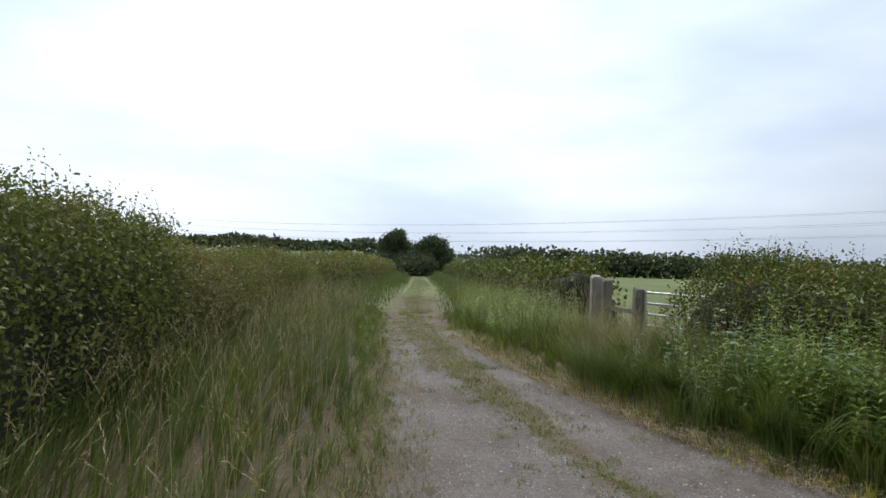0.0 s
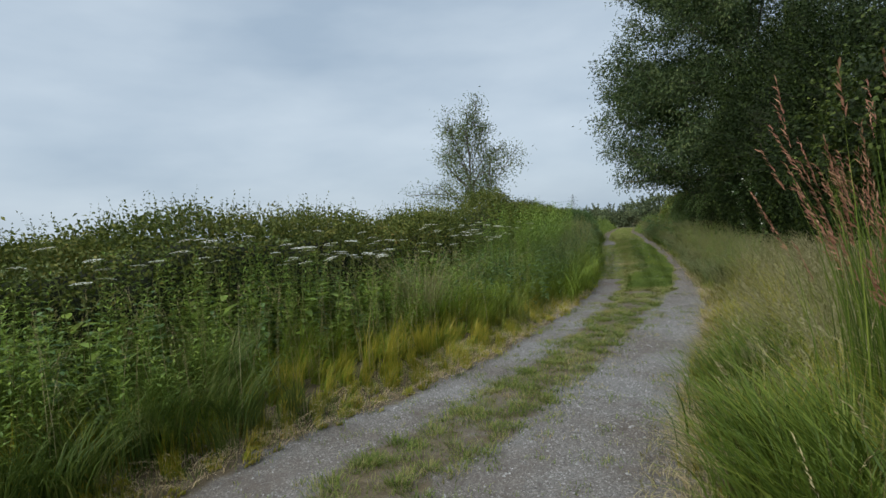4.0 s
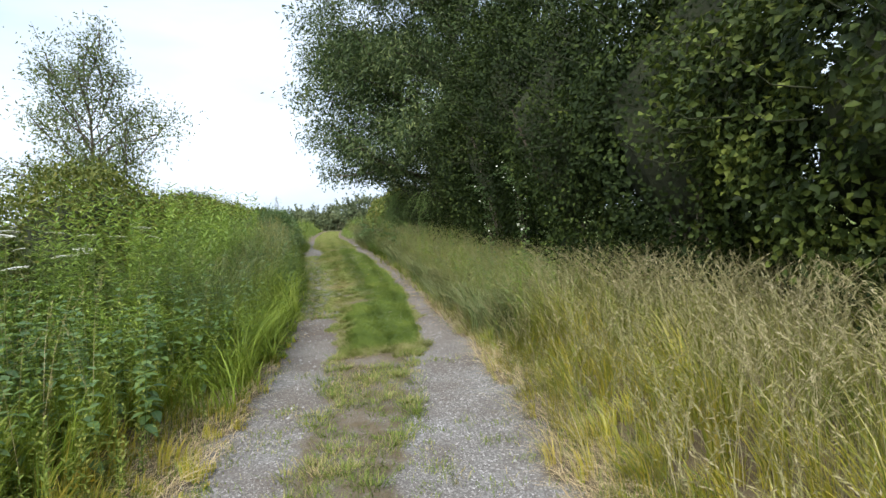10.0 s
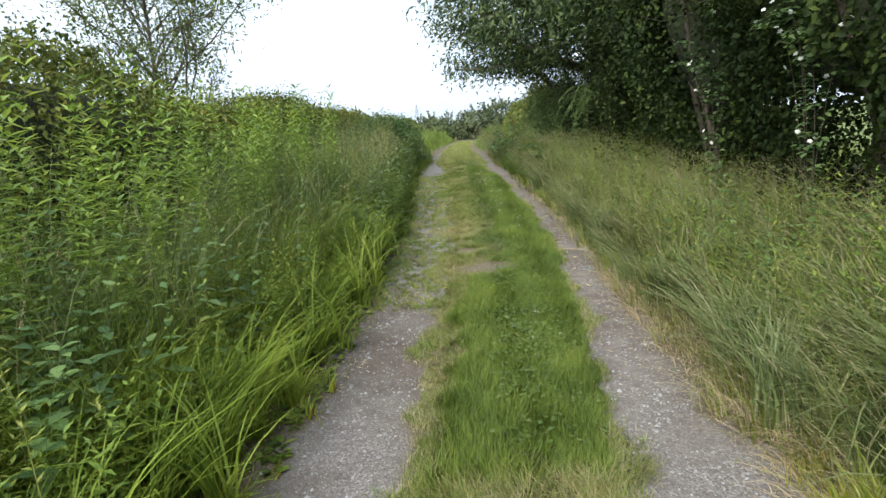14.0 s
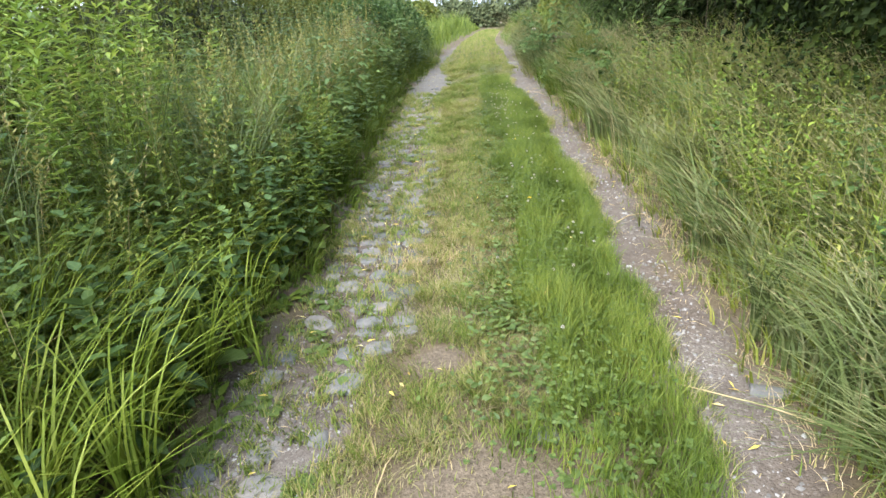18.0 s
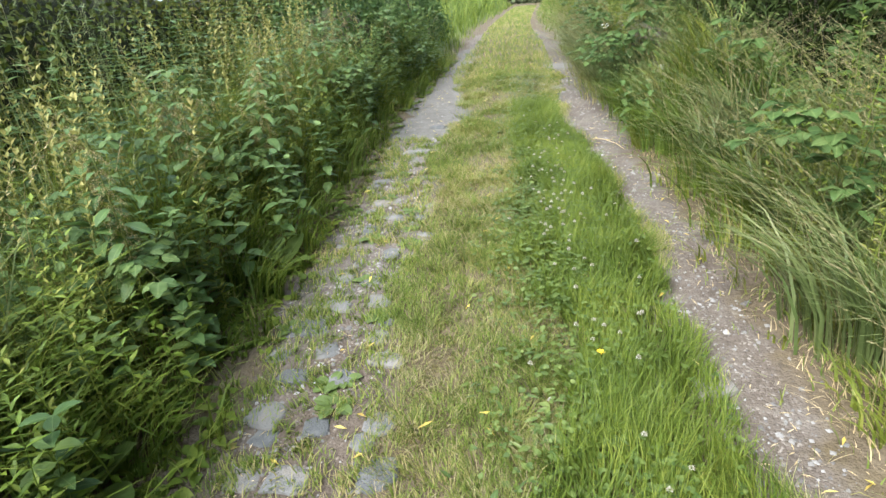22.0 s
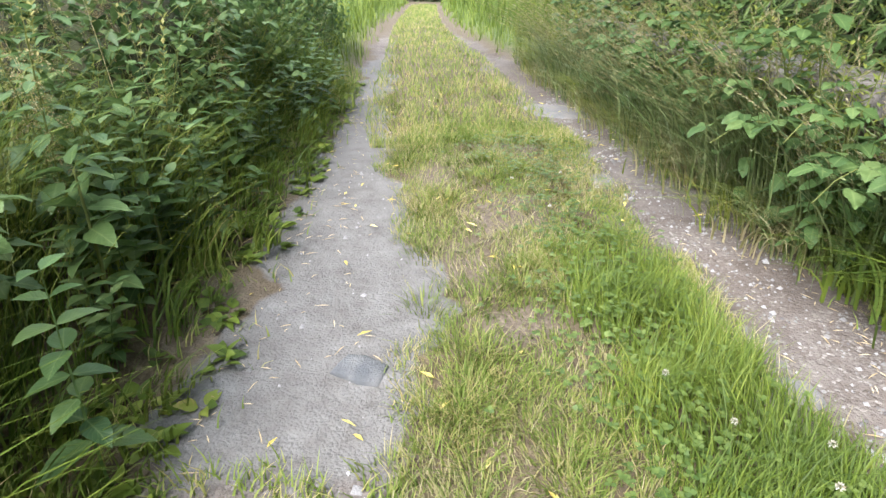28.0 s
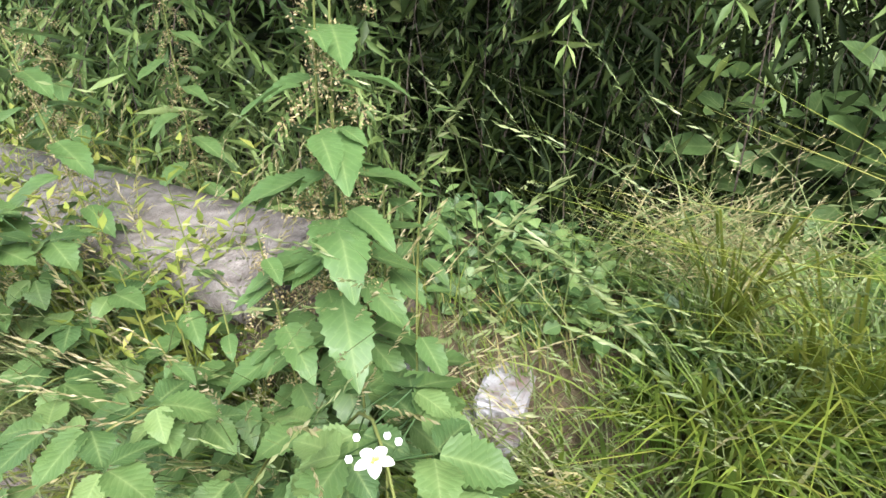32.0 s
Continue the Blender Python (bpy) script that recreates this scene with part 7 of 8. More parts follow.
tussock("pale_tussock", "tussock of pale bleached seeding grass", -3.2, 9.6, 300, 1.1, M["grass_dry"], M["grass_dry"], 0.15, 0.5, 0.14)
for x, y, n, h in ((0.84, 5.4, 150, 1.95), (0.98, 5.75, 170, 1.72), (0.86, 5.05, 120, 1.55), (1.15, 6.2, 150, 1.7)):
    tussock("reed_grass", "tall grass with reddish seed plumes", x, y, n, h, M["grass_green"], M["seed_red"], 0.16, 0.16, 0.15, None, 0.01)
for x, y, h in ((0.72, 7.7, 0.5), (0.95, 7.95, 0.6), (1.15, 7.5, 0.65), (0.75, 8.3, 0.5), (1.0, 8.6, 0.55), (0.22, 5.2, 0.7), (0.45, 5.05, 0.85), (0.36, 5.6, 0.75), (0.62, 5.2, 0.95), (0.3, 4.75, 0.75), (0.55, 4.6, 0.85), (0.28, 6.1, 0.55), (0.38, 7.15, 0.55), (0.55, 7.35, 0.6), (0.62, 7.0, 0.65), (0.85, 7.2, 0.7)):
    tussock("green_tussock", "lush dark green grass tussock at the lane edge", x, y, 300, h, M["grass_green"], None, 0, 0.6, 0.15, None, 0.013, 0.3)
tussock("green_tussock", "lush green grass tussock at the lane edge", 0.35, 6.9, 200, 0.55, M["grass_green"], None, 0, 0.5, 0.2)
for x, y, h in ((1.0, 25.0, 0.5), (1.02, 24.62, 0.5), (0.98, 25.3, 0.48), (0.97, 25.62, 0.4), (1.1, 24.2, 0.6), (1.12, 23.6, 0.7), (1.18, 23.0, 0.7), (1.22, 24.75, 0.35), (1.4, 24.4, 0.35), (1.3, 25.0, 0.26), (1.02, 25.16, 0.55), (1.03, 25.42, 0.52), (1.0, 24.82, 0.5)):
    tussock("hanging_tussock", "bright grass tussock hanging over the rut", x, y, 100, h * 0.95, M["grass_green"], None, 0, 0.72, 0.09, math.pi + rng.normal(0, 0.6), 0.0135, 0.5)


for x, y, h in ((1.1, 25.22, 0.42), (1.12, 25.36, 0.4), (1.1, 25.5, 0.4), (1.04, 25.16, 0.5), (1.06, 25.3, 0.45), (1.03, 25.42, 0.5), (1.05, 25.56, 0.48), (1.08, 25.04, 0.45), (1.12, 24.86, 0.4), (1.25, 24.9, 0.34), (1.3, 24.62, 0.36), (1.16, 24.5, 0.42), (1.45, 24.75, 0.32), (1.5, 24.5, 0.34), (1.05, 24.3, 0.5)):
    tussock("green_tussock", "bright grass tussock with broad blades before the pier", x, y, 110, h, M["grass_lush"], M["grass_bank"], 0.06, 0.6, 0.09, None, 0.011, 0.3)
for x, y, h in ((1.1, 25.68, 0.5), (1.0, 25.72, 0.72), (0.96, 25.7, 0.66), (1.05, 25.74, 0.7), (1.13, 25.06, 0.42)):
    tussock("green_tussock", "green and bleached grass growing up round the coping end", x, y, 70, h, M["grass_bank"], M["grass_dry"], 0.08, 0.55, 0.07, None, 0.008, 0.25)
for x, y, h in ((1.74, 25.14, 0.26), (1.82, 25.0, 0.3), (1.62, 24.95, 0.22)):
    tussock("straw_tussock", "tangled straw-pale and green grass above the water", x, y, 70, h * 1.3, M["grass_bank"], M["grass_dry"], 0.06, 0.8, 0.12, rng.uniform(0, 6.28), 0.009, 0.4)
    tussock("straw_tussock", "bleached dead grass tangled with green above the water", x - 0.05, y - 0.08, 70, h * 1.1, M["grass_dry"], M["grass_dry"], 0.06, 0.8, 0.1, rng.uniform(0, 6.28), 0.009, 0.45)
for x, y, h in ((-8.6, -2.3, 0.8), (-8.2, -1.9, 0.75), (-7.8, -2.2, 0.6), (-8.0, -1.5, 0.85), (-7.4, -1.5, 0.65), (-9.0, -2.8, 0.8)):
    tussock("dead_tussock", "brownish dead grass tussock by the field gate", x, y, 130, h, M["grass_dry"], M["seed"], 0.1, 0.4, 0.16)


# ---- pale tall grass and weeds that break up the ramp's verges ----
P, e, i = band(9500, 14.0, 22.0, 0.5, 2.5, -1)
P = P[dens(P, 1.3, 0.04)]
n = len(P)
grass_stuff("tall_pale_grass", "tall pale green grass rising above the verge weeds", M["grass_bank"], P, rng.uniform(0.75, 1.4, n), 0.005 + 0.006 * rng.random(n), rng.uniform(0.15, 0.8, n), 4, None, 0.2)
P, e, i = band(900, 13.5, 24.0, 0.5, 2.5, -1)
n = len(P)
h, a, ln = rng.uniform(1.05, 1.6, n), rng.uniform(0, 6.28, n), rng.uniform(0.05, 0.35, n)
tagged(solid("tall_pale_grass", *join(blades(P, h, np.full(n, 0.0045), a, ln, 4), seed_heads(P, h, a, ln, 0.09, 7)), M["grass_bank"]), "tall grass heads standing above the verge weeds", "grass", kind="stuff")
P, e, i = band(330, 13.5, 20.5, 0.8, 2.3, -1)
weed_plants(P, rng.uniform(1.2, 1.95, len(P)), 0.12, 0.26, 22, M["weed"], "tall_willowherb", "tall willowherb rising above the verge grass", "weeds", 0.25, False, 0.25)
P, e, i = band(5200, 12.5, 19.5, 0.08, 0.75, -1)
P, i = P[dens(P, 1.3, 0.15)], None
n = len(P)
grass_stuff("lush_blade_grass", "lush broad-bladed grass at the foot of the weeds", M["grass_fresh"], P, rng.uniform(0.35, 0.85, n), 0.008 + 0.007 * rng.random(n), rng.uniform(0.3, 1.0, n), 5, None, 0.3)
P, e, i = band(7000, 13.5, 23.5, 0.25, 2.4, 1)
P = P[dens(P, 1.2, 0.15)]
n = len(P)
grass_stuff("tousled_bank_grass", "tousled green grass standing through the bank tresses", M["grass_long"], P, rng.uniform(0.55, 1.05, n), 0.005 + 0.006 * rng.random(n), rng.uniform(0.2, 0.9, n), 4, None, 0.25)
P, e, i = band(760, 13.8, 23.5, 0.35, 2.3, 1)
P = P[dens(P, 1.0, 0.1)]
weed_plants(P, rng.uniform(0.45, 1.05, len(P)), 0.09, 0.34, 12, M["weed"], "bank_weeds", "leafy green weeds standing in the bank grass", "weeds")


P, e, i = band(3400, 7.0, 24.5, 0.2, 2.4, -1, 0.85)
P = P[dens(P, 1.4, 0.25) & (lowered(P, e) > 0.75)]
weed_plants(P, rng.uniform(0.4, 1.1, len(P)) * (0.7 + 0.3 * wave(P[:, 0] * 2, P[:, 1] * 2, 3.0)), 0.05, 0.34, 15, M["straggle"], "goosegrass", "straggling small-leaved goosegrass over the verge", "weeds", 0.1, False, 0.3)
P, e, i = band(1300, 14.5, 24.0, 0.2, 2.2, 1, 0.85)
P = P[dens(P, 1.5, 0.1)]
weed_plants(P, rng.uniform(0.3, 0.8, len(P)), 0.05, 0.36, 13, M["straggle"], "goosegrass", "straggling small-leaved weeds in the bank grass", "weeds", 0.1, False, 0.3)
P, e, i = band(620, 18.5, 27.0, 0.5, 2.2, -1)
P = P[dens(P, 1.4, 0.0)]
weed_plants(P, rng.uniform(0.75, 1.25, len(P)), 0.024, 0.4, 26, M["froth"], "bedstraw", "frothy yellowish bedstraw over the nettles", "weeds", -0.4, False, -0.6)
P, e, i = band(620, 17.5, 28.5, 0.15, 1.5, -1)
k = dens(P, 1.3, 0.05)
P, e = P[k], e[k]
weed_plants(P, rng.uniform(0.35, 0.95, len(P)) * (0.4 + 0.6 * np.clip(e / 0.8, 0, 1)), 0.08, 0.55, 8, M["bramble"], "bramble_shoots", "leafy bramble shoots crowding the cobbled rut", "brambles", 0.2, True, 0.3)
n = 8500
P = np.column_stack([rng.normal(0.16, 0.15, n), np.where(rng.random(n) < 0.35, rng.uniform(22.3, 24.4, n), rng.uniform(14.6, 24.4, n)), np.zeros(n)])
P = P[(np.abs(P[:, 0] - 0.14) < 0.4) & dens(P, 1.5, 0.12) & (bare_ground(P[:, 0], P[:, 1]) < 0.3)]
n = len(P)
P[:, 2] = ground_z(P[:, :2]) + rng.uniform(0.015, 0.07, n)
a = rng.uniform(0, 6.28, n)
d = np.column_stack([np.cos(a), np.sin(a), rng.uniform(0.0, 0.5, n)])
tagged(solid("broadleaf_patch", *broad_leaves(P, d, np.column_stack([rng.normal(0, 0.3, (n, 2)), np.ones(n)]), rng.uniform(0.015, 0.05, n), rng.uniform(0.01, 0.026, n), 0.1), M["plantain"]), "low plantain and dandelion leaves filling the strip", "weeds", kind="stuff")


# ---- low weeds on the ledge behind the pier ----
n = 5200
P = np.column_stack([rng.uniform(1.3, 2.1, n), rng.uniform(24.3, 25.9, n), np.zeros(n)])
P = P[dens(P, 2.2, 0.35)]
P = P[(P[:, 0] > 1.34) | (P[:, 1] < 25.2)]
n = len(P)
P[:, 2] = ground_z(P[:, :2]) + rng.uniform(0.02, 0.17, n) * (0.6 + 0.5 * wave(P[:, 0] * 4, P[:, 1] * 4, 2.0))
a = rng.uniform(0, 6.28, n)
d = np.column_stack([np.cos(a), np.sin(a), rng.normal(0, 0.35, n)])
tagged(solid("ledge_weeds", *broad_leaves(P, d, np.column_stack([rng.normal(0, 0.4, (n, 2)), np.ones(n)]), rng.uniform(0.025, 0.06, n), rng.uniform(0.018, 0.04, n), 0.1), M["nettle"]), "small-leaved green weeds covering the ledge behind the pier", "weeds", kind="stuff")
# pale seeding stems that arch over the bramble and the rut
n = 60
P = np.column_stack([rng.uniform(1.02, 1.32, n), rng.uniform(24.3, 27.2, n), np.zeros(n)])
P[:, 2] = ground_z(P[:, :2])
h, a, ln = rng.uniform(0.45, 0.8, n), math.pi + rng.normal(0, 1.1, n), rng.uniform(0.25, 0.7, n)
tagged(solid("arching_seed_grass", *join(blades(P, h, np.full(n, 0.004), a, ln, 6, 0.15), seed_heads(P, h * 0.85, a, ln / 0.85, 0.15, 18)), M["grass_bank"]), "pale seeding grass arching over bramble leaves", "grass", kind="stuff")


# ---- bramble, nettles and balsam at the bridge ----
def nettle(x, y, h, k=1.0, label="tall seeding nettle with toothed leaves"):
    root = thing("nettle", label, "nettle", (x, y, float(ground_z(np.array([[x, y]]))[0])), "nettles by the parapet")
    lean = rng.normal(0, 0.06, 2)
    pts = [(lean[0] * t * t * h, lean[1] * t * t * h, h * t) for t in np.linspace(0, 1, 6)]
    solid("stem", *tube(pts, np.linspace(0.0045, 0.0018, 6), 5), M["stem"], root)
    nodes = max(6, int(round(h * 11)))
    turn = rng.uniform(0, 6.28)
    tass = []
    for j in range(nodes):
        t = 0.22 + 0.78 * (j + 0.3) / nodes
        for side in (0, math.pi):
            a = turn + j * 1.57 + side
            p = np.array([[lean[0] * t * t * h, lean[1] * t * t * h, h * t]])
            d = np.array([[math.cos(a), math.sin(a), -0.55 + 0.5 * t]])
            ln = k * (0.135 - 0.07 * abs(t - 0.45)) * rng.uniform(0.85, 1.15) * (1.0 if t < 0.85 else 0.6)
            solid("leaf", *toothed_leaves(p + d * 0.02, d, np.array([[-0.3 * math.cos(a), -0.3 * math.sin(a), 1.0]]), ln, ln * 0.56, 0.14), M["nettle"], root)
            if t > 0.5 and h > 0.75:
                m = 90
                c = p + d * np.linspace(0.003, 0.06, m)[:, None] + np.array([0, 0, -0.035]) * np.linspace(0, 1.7, m)[:, None] + rng.normal(0, 0.006, (m, 3))
                tass.append(leaves(c, ball_ways(m), ball_ways(m), 0.006, 0.0032))
    if tass:
        tagged(solid("tassel_tuft", *join(*tass), M["seed"], root), "hanging buff seed tassels", kind="stuff")
    return root


for x, y, h, k in ((1.0, 25.58, 1.38, 1.15), (1.06, 25.66, 1.1, 1.05), (1.1, 25.6, 0.9, 1.0), (1.0, 25.68, 0.8, 1.0), (1.02, 26.2, 1.25, 1.0), (0.92, 25.75, 0.62, 1.0), (0.95, 26.4, 0.9, 0.8), (1.42, 26.4, 1.15, 0.9), (1.45, 26.9, 1.05, 1.0), (0.9, 25.82, 0.62, 0.95), (0.96, 25.95, 0.7, 0.95), (0.93, 26.05, 0.66, 1.0), (0.97, 26.3, 0.72, 1.0), (0.84, 25.85, 0.5, 0.85), (0.88, 26.1, 0.62, 0.9), (0.92, 25.9, 0.6, 0.85), (0.86, 26.35, 0.6, 0.9), (0.84, 24.92, 0.55, 0.75), (0.86, 24.7, 0.5, 0.8), (0.94, 24.5, 0.6, 0.8), (0.97, 24.72, 0.6, 0.8), (0.98, 25.52, 0.62, 1.0), (1.06, 25.46, 0.66, 0.95), (1.12, 25.56, 0.7, 0.95), (0.88, 25.06, 0.5, 0.85), (1.5, 27.2, 1.0, 1.0), (0.98, 26.7, 0.6, 1.0), (1.36, 25.62, 0.35, 0.6)):
    nettle(x, y, h, k)


def bramble(x, y, reach, turn, n_leaves, label, flowers=0, height=0.6, size=0.085):
    root = thing("bramble", label, "bramble", (x, y, float(ground_z(np.array([[x, y]]))[0])), "brambles by the lane")
    t = np.linspace(0, 1, 9)
    line = np.column_stack([np.cos(turn) * reach * t, np.sin(turn) * reach * t, height * np.sin(np.pi * np.clip(t * 0.66 + 0.02, 0, 1)) + 0.02])
    line[:, :2] += np.column_stack([-np.sin(turn) * 0.06 * np.sin(4 * t), np.cos(turn) * 0.06 * np.sin(4 * t)])
    solid("cane", *tube(line, np.linspace(0.0038, 0.0018, 9), 5), M["stem"], root)
    for j in range(n_leaves):
        f = 0.15 + 0.85 * (j + rng.random() * 0.6) / n_leaves
        g = f * 8
        p = line[min(int(g), 7)] * (1 - g % 1) + line[min(int(g) + 1, 8)] * (g % 1)
        a = turn + (1.2 if j % 2 else -1.2) + rng.normal(0, 0.4)
        stalk = np.array([math.cos(a), math.sin(a), 0.5])
        q = p + stalk * 0.06
        tri = []
        for off, kk in ((0, 1.0), (1.15, 0.82), (-1.15, 0.82)):
            d = np.array([[math.cos(a + off), math.sin(a + off), rng.normal(-0.1, 0.12)]])
            ln = size * kk * rng.uniform(0.85, 1.15)
            tri.append(toothed_leaves(q[None] + d * 0.008, d, np.array([[0.2 * rng.normal(), 0.2 * rng.normal(), 1.0]]), ln, ln * 0.82, 0.08))
        solid("leaf", *join(*tri, tube(np.array([p, q]), (0.0018, 0.0014), 3)), M["bramble"], root)
    for j in range(flowers):
        p = np.array([0.70, 25.29, 1.25]) - np.array(root.location)
        d5 = np.array([[math.cos(b), math.sin(b), 0.25] for b in np.arange(5) * 1.2566])
        fl = solid("flower", *broad_leaves(np.tile(p, (5, 1)), d5, np.tile([0, 0, 1.0], (5, 1)), 0.021, 0.014, 0.12, blunt=True), M["white"], root, "open white bramble flower")
        m = 16
        solid("stamens", *leaves(np.tile(p, (m, 1)), unit(rng.normal(size=(m, 3)) * [1, 1, 0.4] + [0, 0, 0.9]), ball_ways(m), 0.009, 0.003), M["fallen"], fl)
        for b in range(5):
            c = p + np.array([0.026 * math.cos(b * 1.3), 0.026 * math.sin(b * 1.3), 0.012 + 0.004 * b])
            bm = bmesh.new()
            bmesh.ops.create_icosphere(bm, subdivisions=1, radius=0.0046, matrix=Matrix.Translation(c))
            part("bud", bm, M["white"], root)
    return root


bramble(0.95, 25.74, 0.6, -2.0, 13, "bramble with a white flower and rounded leaves", 1, 0.64, 0.085)
bramble(0.93, 25.62, 0.45, -2.1, 11, "bramble leaves round the white flower", 0, 0.62, 0.088)
bramble(0.98, 25.5, 0.4, -2.6, 10, "bramble hanging over the tussocks", 0, 0.5, 0.07)
bramble(1.05, 25.9, 0.7, -2.4, 10, "low bramble spreading in front of the parapet", 0, 0.45)
bramble(1.15, 26.3, 0.7, -2.7, 9, "low bramble beside the rut", 0, 0.45)
for k in range(16):
    y = 25.9 + 4.2 * (k / 16) ** 1.3 + rng.uniform(0, 0.2)
    bramble(rng.uniform(0.9, 1.0), y, rng.uniform(0.25, 0.45), rng.uniform(1.9, 4.4), 11, "bramble crowding the foot of the parapet", 0, rng.uniform(0.55, 0.95), 0.075)
for k in range(20):
    y = rng.uniform(26.0, 29.9)
    nettle(rng.uniform(0.84, 0.99), y, rng.uniform(0.6, 1.05), 0.95, "leafy nettle in front of the parapet")
for k in range(30):
    tussock("straw_tussock", "pale seeding grass clump leaning on the parapet", rng.uniform(0.9, 1.0), rng.uniform(26.0, 30.5), 70, rng.uniform(0.6, 1.0), M["grass_bank"], M["grass_dry"], 0.07, 0.75, 0.09, math.pi + rng.normal(0, 0.9), 0.008, 0.35)
for x, y, h in ((0.96, 25.8, 0.75), (1.0, 26.05, 0.85), (0.94, 26.3, 0.8), (0.98, 26.6, 0.85), (0.95, 25.95, 0.7)):
    tussock("straw_tussock", "pale seeding grass standing before the coping", x, y, 60, h, M["grass_bank"], M["grass_dry"], 0.09, 0.4, 0.08, None, 0.007, 0.15)
for k in range(26):
    tussock("hanging_tussock", "straw-tinged grass hanging over the rut edge", rng.uniform(0.8, 0.95), 25.8 + 5.2 * (k + rng.random()) / 26, 95, rng.uniform(0.3, 0.48), (M["grass_bank"], M["grass_dry"], M["grass_long"])[k % 3], None, 0, 0.95, 0.1, math.pi + rng.normal(0, 0.7), 0.008, 0.5)
P, e, i = band(520, 25.9, 31.5, 0.0, 0.2, 1)
weed_plants(P, rng.uniform(0.4, 0.9, len(P)), 0.055, 0.36, 13, M["straggle"], "goosegrass", "straggling small-leaved weeds before the parapet", "weeds", 0.1, False, 0.3)
for k in range(26):
    y = rng.uniform(21.6, 28.0)
    i = int(s_at(y) / 0.1)
    x = float(CL[i, 0] - CL[i, 2] - rng.uniform(0.45, 1.1))
    bramble(x, y, rng.uniform(0.35, 0.6), rng.uniform(-1.6, 1.6), 11, "bramble arching towards the cobbled rut", 0, rng.uniform(0.35, 0.95), 0.072)
for k in range(5):
    bramble(1.35 + rng.uniform(0, 0.3), rng.uniform(22.4, 24.4), rng.uniform(0.35, 0.5), rng.uniform(2.2, 4.0), 9, "bramble in the bank grass", 0, rng.uniform(0.5, 0.75), 0.09)


def balsam(x, y, h, z=None):
    root = thing("balsam", "upright balsam with whorls of pointed oval leaves", "balsam", (x, y, float(ground_z(np.array([[x, y]]))[0]) if z is None else z), "balsam plants by the water")
    solid("stem", *tube([(0, 0, 0), (0.02, 0, h * 0.5), (0.01, 0.02, h)], (0.007, 0.005, 0.003), 6), M["stem"], root)
    for j in range(6):
        t = 0.4 + 0.6 * (j / 5) ** 0.8
        for q in range(3 if t < 0.98 else 5):
            a = j * 0.8 + q * 2.1 + rng.normal(0, 0.35)
            d = np.array([[math.cos(a), math.sin(a), rng.normal(-0.1, 0.25) + 0.6 * t * t]])
            ln = rng.uniform(0.18, 0.24) * min(1.0, 0.3 + 0.5 * h) * (0.75 if t > 0.9 else 1.0)
            solid("leaf", *broad_leaves(np.array([[0.01, 0.01, h * t]]) + d * 0.015, d, np.array([[-0.5 - 0.2 * math.cos(a), -0.2 * math.sin(a), 0.85]]), ln, ln * 0.58, 0.1), M["bramble"], root)


for k in range(56):
    y = rng.uniform(20.8, 27.5)
    i = int(s_at(y) / 0.1)
    nettle(float(CL[i, 0] - CL[i, 2] - rng.uniform(0.35, 1.1)), y, rng.uniform(0.55, 1.0), 0.85, "leafy nettle crowding the cobbled rut")
for k in range(30):
    y = rng.uniform(17.0, 26.5)
    i = int(s_at(y) / 0.1)
    balsam(float(CL[i, 0] - CL[i, 2] - rng.uniform(0.25, 0.7)), y, rng.uniform(0.3, 0.65))
for x, y, top in ((2.42, 25.03, 1.34), (2.3, 24.66, 1.4), (2.4, 24.6, 1.12), (2.55, 24.85, 1.0), (2.5, 24.78, 1.22), (2.3, 24.55, 1.28), (2.35, 24.8, 0.95), (2.15, 24.5, 1.1), (2.5, 24.5, 1.5), (2.2, 24.3, 1.0), (2.45, 24.9, 0.85)):
    zz = float(ground_z(np.array([[x, y]]))[0])
    balsam(x, y, top - zz, zz)


def willow_shoots(x0, x1, y0, y1, n, mat, label):
    """Leafy willow growth that fills the space behind the parapet; mat also carries how lit or shaded it looks."""
    P = np.column_stack([rng.uniform(x0, x1, n), rng.uniform(y0, y1, n), np.full(n, -0.9)])
    root = thing("willow_scrub", label, "shrub", (0, 0, 0))
    h = rng.uniform(1.6, 3.4, n) * (0.75 + 0.25 * np.clip((P[:, 0] - 2.2) / 1.0, 0, 1))
    az, lean = rng.uniform(2.0, 4.3, n), rng.uniform(0.05, 0.3, n)
    tagged(solid("shoot_growth", *blades(P, h, np.full(n, 0.014), az, lean, 4), M["bark"], root), kind="stuff")
    out = np.stack([np.cos(az), np.sin(az), np.zeros(n)], -1)
    sets = []
    for j in range(64):
        t = 0.22 + 0.78 * j / 63
        c = P + out * (h * lean * t * t)[:, None]
        c[:, 2] += h * t
        d = ball_ways(n) + out * 0.35 + np.array([0, 0, -0.35])
        sets.append(leaves(c + rng.normal(0, 0.07, (n, 3)), d, ball_ways(n) + np.array([0, 0, 0.7]), rng.uniform(0.09, 0.17, n), rng.uniform(0.017, 0.028, n)))
    tagged(solid("leaves", *join(*sets), mat, root), kind="stuff")


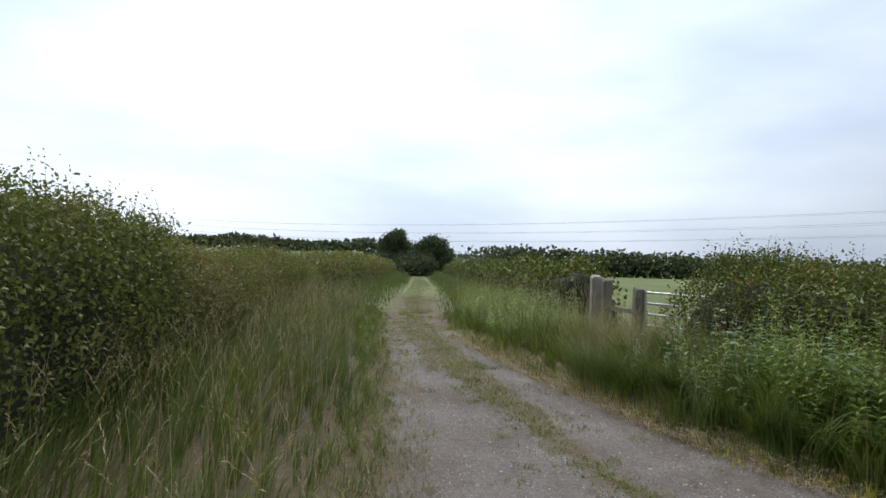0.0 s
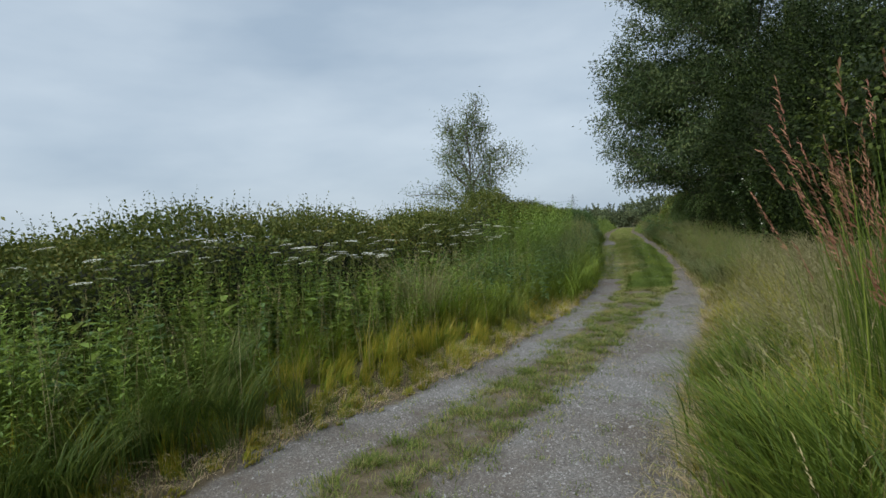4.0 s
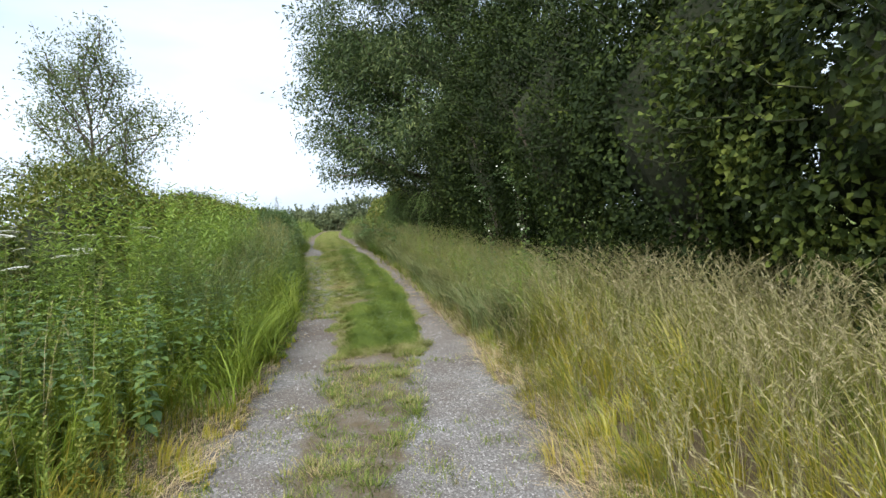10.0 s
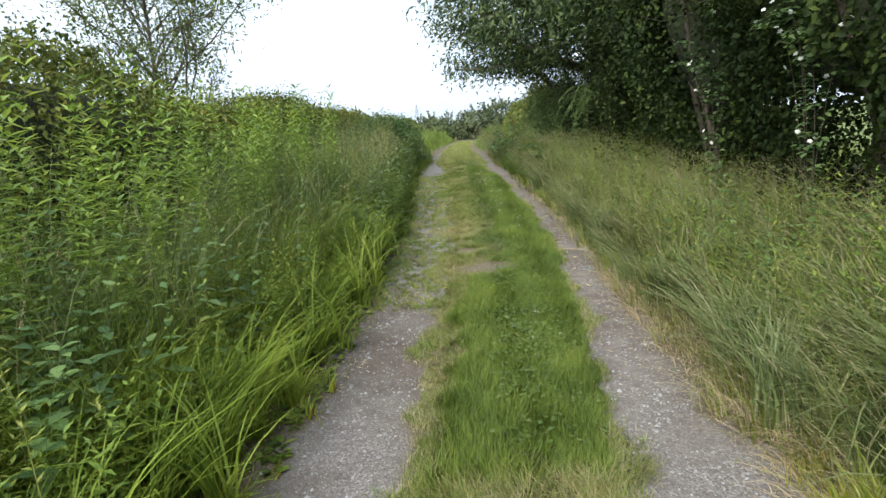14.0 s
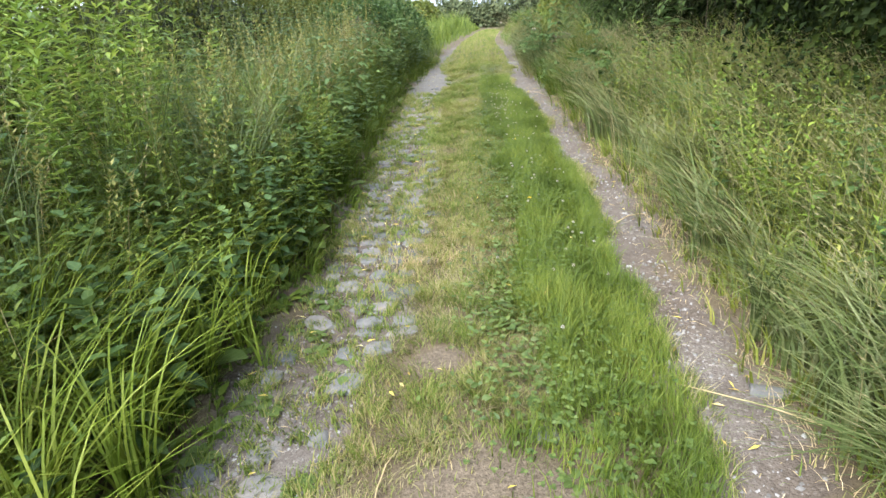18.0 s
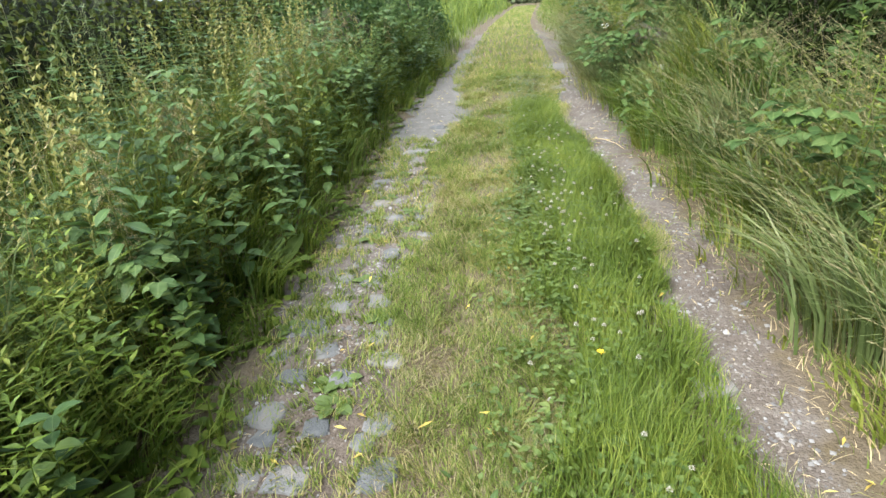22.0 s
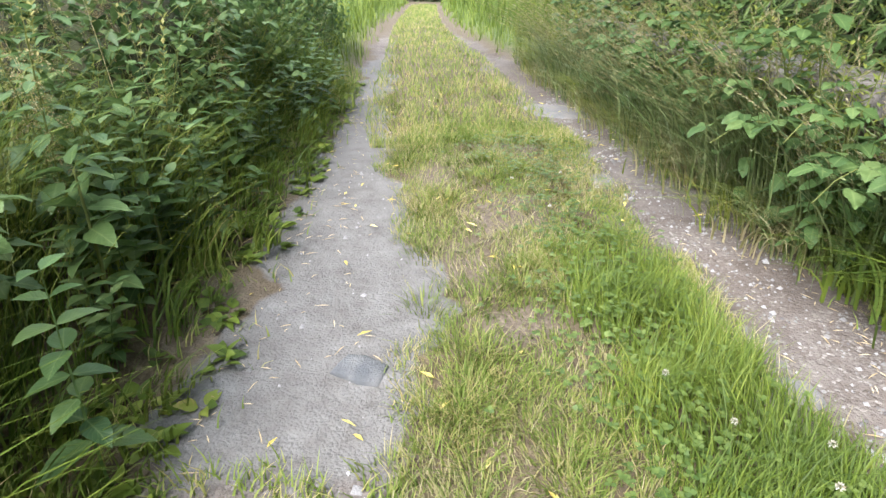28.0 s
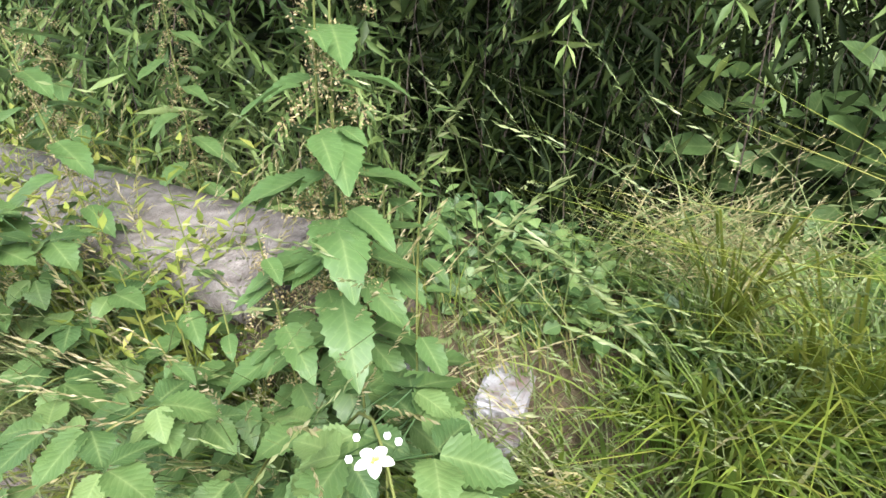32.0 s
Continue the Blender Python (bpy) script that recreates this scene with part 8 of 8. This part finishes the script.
def willow_sprays(x0, x1, y0, y1, z0, z1, n, mat, label):
    """Drooping willow twigs with narrow leaves set in two rows along them."""
    root = thing("willow_branches", label, "tree branches", (0, 0, 0))
    B = np.column_stack([rng.uniform(x0, x1, n), rng.uniform(y0, y1, n), rng.uniform(z0, z1, n)])
    a = math.pi + rng.normal(0, 0.9, n)
    out = np.column_stack([np.cos(a), np.sin(a), np.zeros(n)])
    side = np.column_stack([-np.sin(a), np.cos(a), np.zeros(n)])
    reach, drop = rng.uniform(0.3, 0.6, n), rng.uniform(0.25, 0.7, n)
    sets, wood = [], []
    for j in range(15):
        t = (j + 0.5) / 15
        c = B + out * (reach * t)[:, None]
        c[:, 2] -= drop * t * t
        for sgn in (-1, 1):
            d = out * 0.75 + side * sgn * rng.uniform(0.45, 0.9, (n, 1)) + np.array([0, 0, -0.35]) - np.array([0, 0, 0.7]) * t + rng.normal(0, 0.12, (n, 3))
            up = np.tile([0.0, 0, 1], (n, 1)) - out * 0.25 + rng.normal(0, 0.25, (n, 3))
            sets.append(leaves(c, d, up, rng.uniform(0.08, 0.125, n) * (1.1 - 0.35 * t), rng.uniform(0.015, 0.022, n)))
    for b, o, r, q in zip(B, out, reach, drop):
        wood.append(tube([b + o * r * t + np.array([0, 0, -q * t * t]) for t in (0.0, 0.5, 1.0)], (0.004, 0.0028, 0.0015), 3))
    tagged(solid("leaves", *join(*sets), mat, root), kind="stuff")
    tagged(solid("twig_growth", *join(*wood), M["bark"], root), kind="stuff")


willow_sprays(2.75, 3.4, 24.7, 26.6, 1.55, 2.8, 120, M["willow"], "drooping willow sprays with narrow leaves over the hollow")
# lit and plain willow colours set the light against the dark hollow
willow_sprays(2.35, 2.9, 24.5, 25.7, 1.8, 2.3, 45, M["willow_lit"], "willow sprays in the lit leaf colour hanging over the balsam")
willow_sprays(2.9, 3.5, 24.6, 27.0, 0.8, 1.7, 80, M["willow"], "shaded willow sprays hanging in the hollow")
willow_sprays(1.8, 2.6, 26.5, 29.5, 1.2, 2.5, 150, M["willow_lit"], "willow sprays in the lit leaf colour behind the parapet")
willow_shoots(2.0, 2.9, 26.3, 30.5, 300, M["willow_lit"], "leafy willow scrub in the lit leaf colour beside the water")
# willow in the darker hawthorn colour: the hollow's shade is painted in
willow_shoots(2.6, 3.3, 24.4, 26.3, 80, M["hawthorn"], "leafy willow scrub under the tree, coloured dark for the hollow's shade")
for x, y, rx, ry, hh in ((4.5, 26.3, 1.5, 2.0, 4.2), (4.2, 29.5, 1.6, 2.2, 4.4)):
    shrub("dense willow growth beside the water, coloured dark for shade", (x, y, -1.3), rx, ry, hh, 20000, 0.13, M["hawthorn"], wide=0.26, name="willow_bush")


# ---- bramble in flower at the edge of the thicket ----
def flowering_bramble(x, y):
    root = thing("bramble", "tall bramble with scattered white blossom at the thicket edge", "bramble", (x, y, float(ground_z(np.array([[x, y]]))[0])))
    five = np.arange(5) * 1.2566
    petals = broad_leaves(np.zeros((5, 3)), np.column_stack([np.cos(five), np.sin(five), np.full(5, 0.3)]), np.tile([0, 0, 1.0], (5, 1)), 0.022, 0.017, 0.1, blunt=True)
    flower = tri_mesh("flower", *petals, M["white"])
    for c in range(5):
        top, out, turn = rng.uniform(1.7, 2.5), rng.uniform(0.25, 0.6), math.pi + rng.normal(0, 0.8)
        t = np.linspace(0, 1, 8)
        line = np.column_stack([math.cos(turn) * out * t ** 2, math.sin(turn) * out * t ** 2 + (c - 2) * 0.22 * t, top * np.sin(t * 1.9)])
        solid("cane", *tube(line, np.linspace(0.0035, 0.0015, 8), 5), M["bark"], root)
        for j in range(22):
            g = 0.8 + 6.1 * (j + rng.random()) / 22
            p = line[int(g)] * (1 - g % 1) + line[min(int(g) + 1, 7)] * (g % 1)
            a = rng.uniform(0, 6.28)
            tri = []
            for off, kk in ((0, 1.0), (1.15, 0.8), (-1.15, 0.8)):
                d = np.array([[math.cos(a + off), math.sin(a + off), rng.normal(-0.1, 0.2)]])
                tri.append(toothed_leaves(p[None] + d * 0.02, d, np.array([[-0.4, 0.0, 1.0]]), 0.075 * kk, 0.055 * kk, 0.08))
            solid("leaf", *join(*tri), M["bramble"], root)
            if j % 5 == 4:
                ob = new("flower", flower)
                ob.parent = root
                ob.location = p + np.array([-0.05, rng.normal(0, 0.05), 0.03])
                ob.rotation_euler = (rng.normal(0, 0.4), rng.uniform(-1.2, -0.3), rng.uniform(0, 6.28))


flowering_bramble(2.75, 18.9)
flowering_bramble(2.85, 17.3)
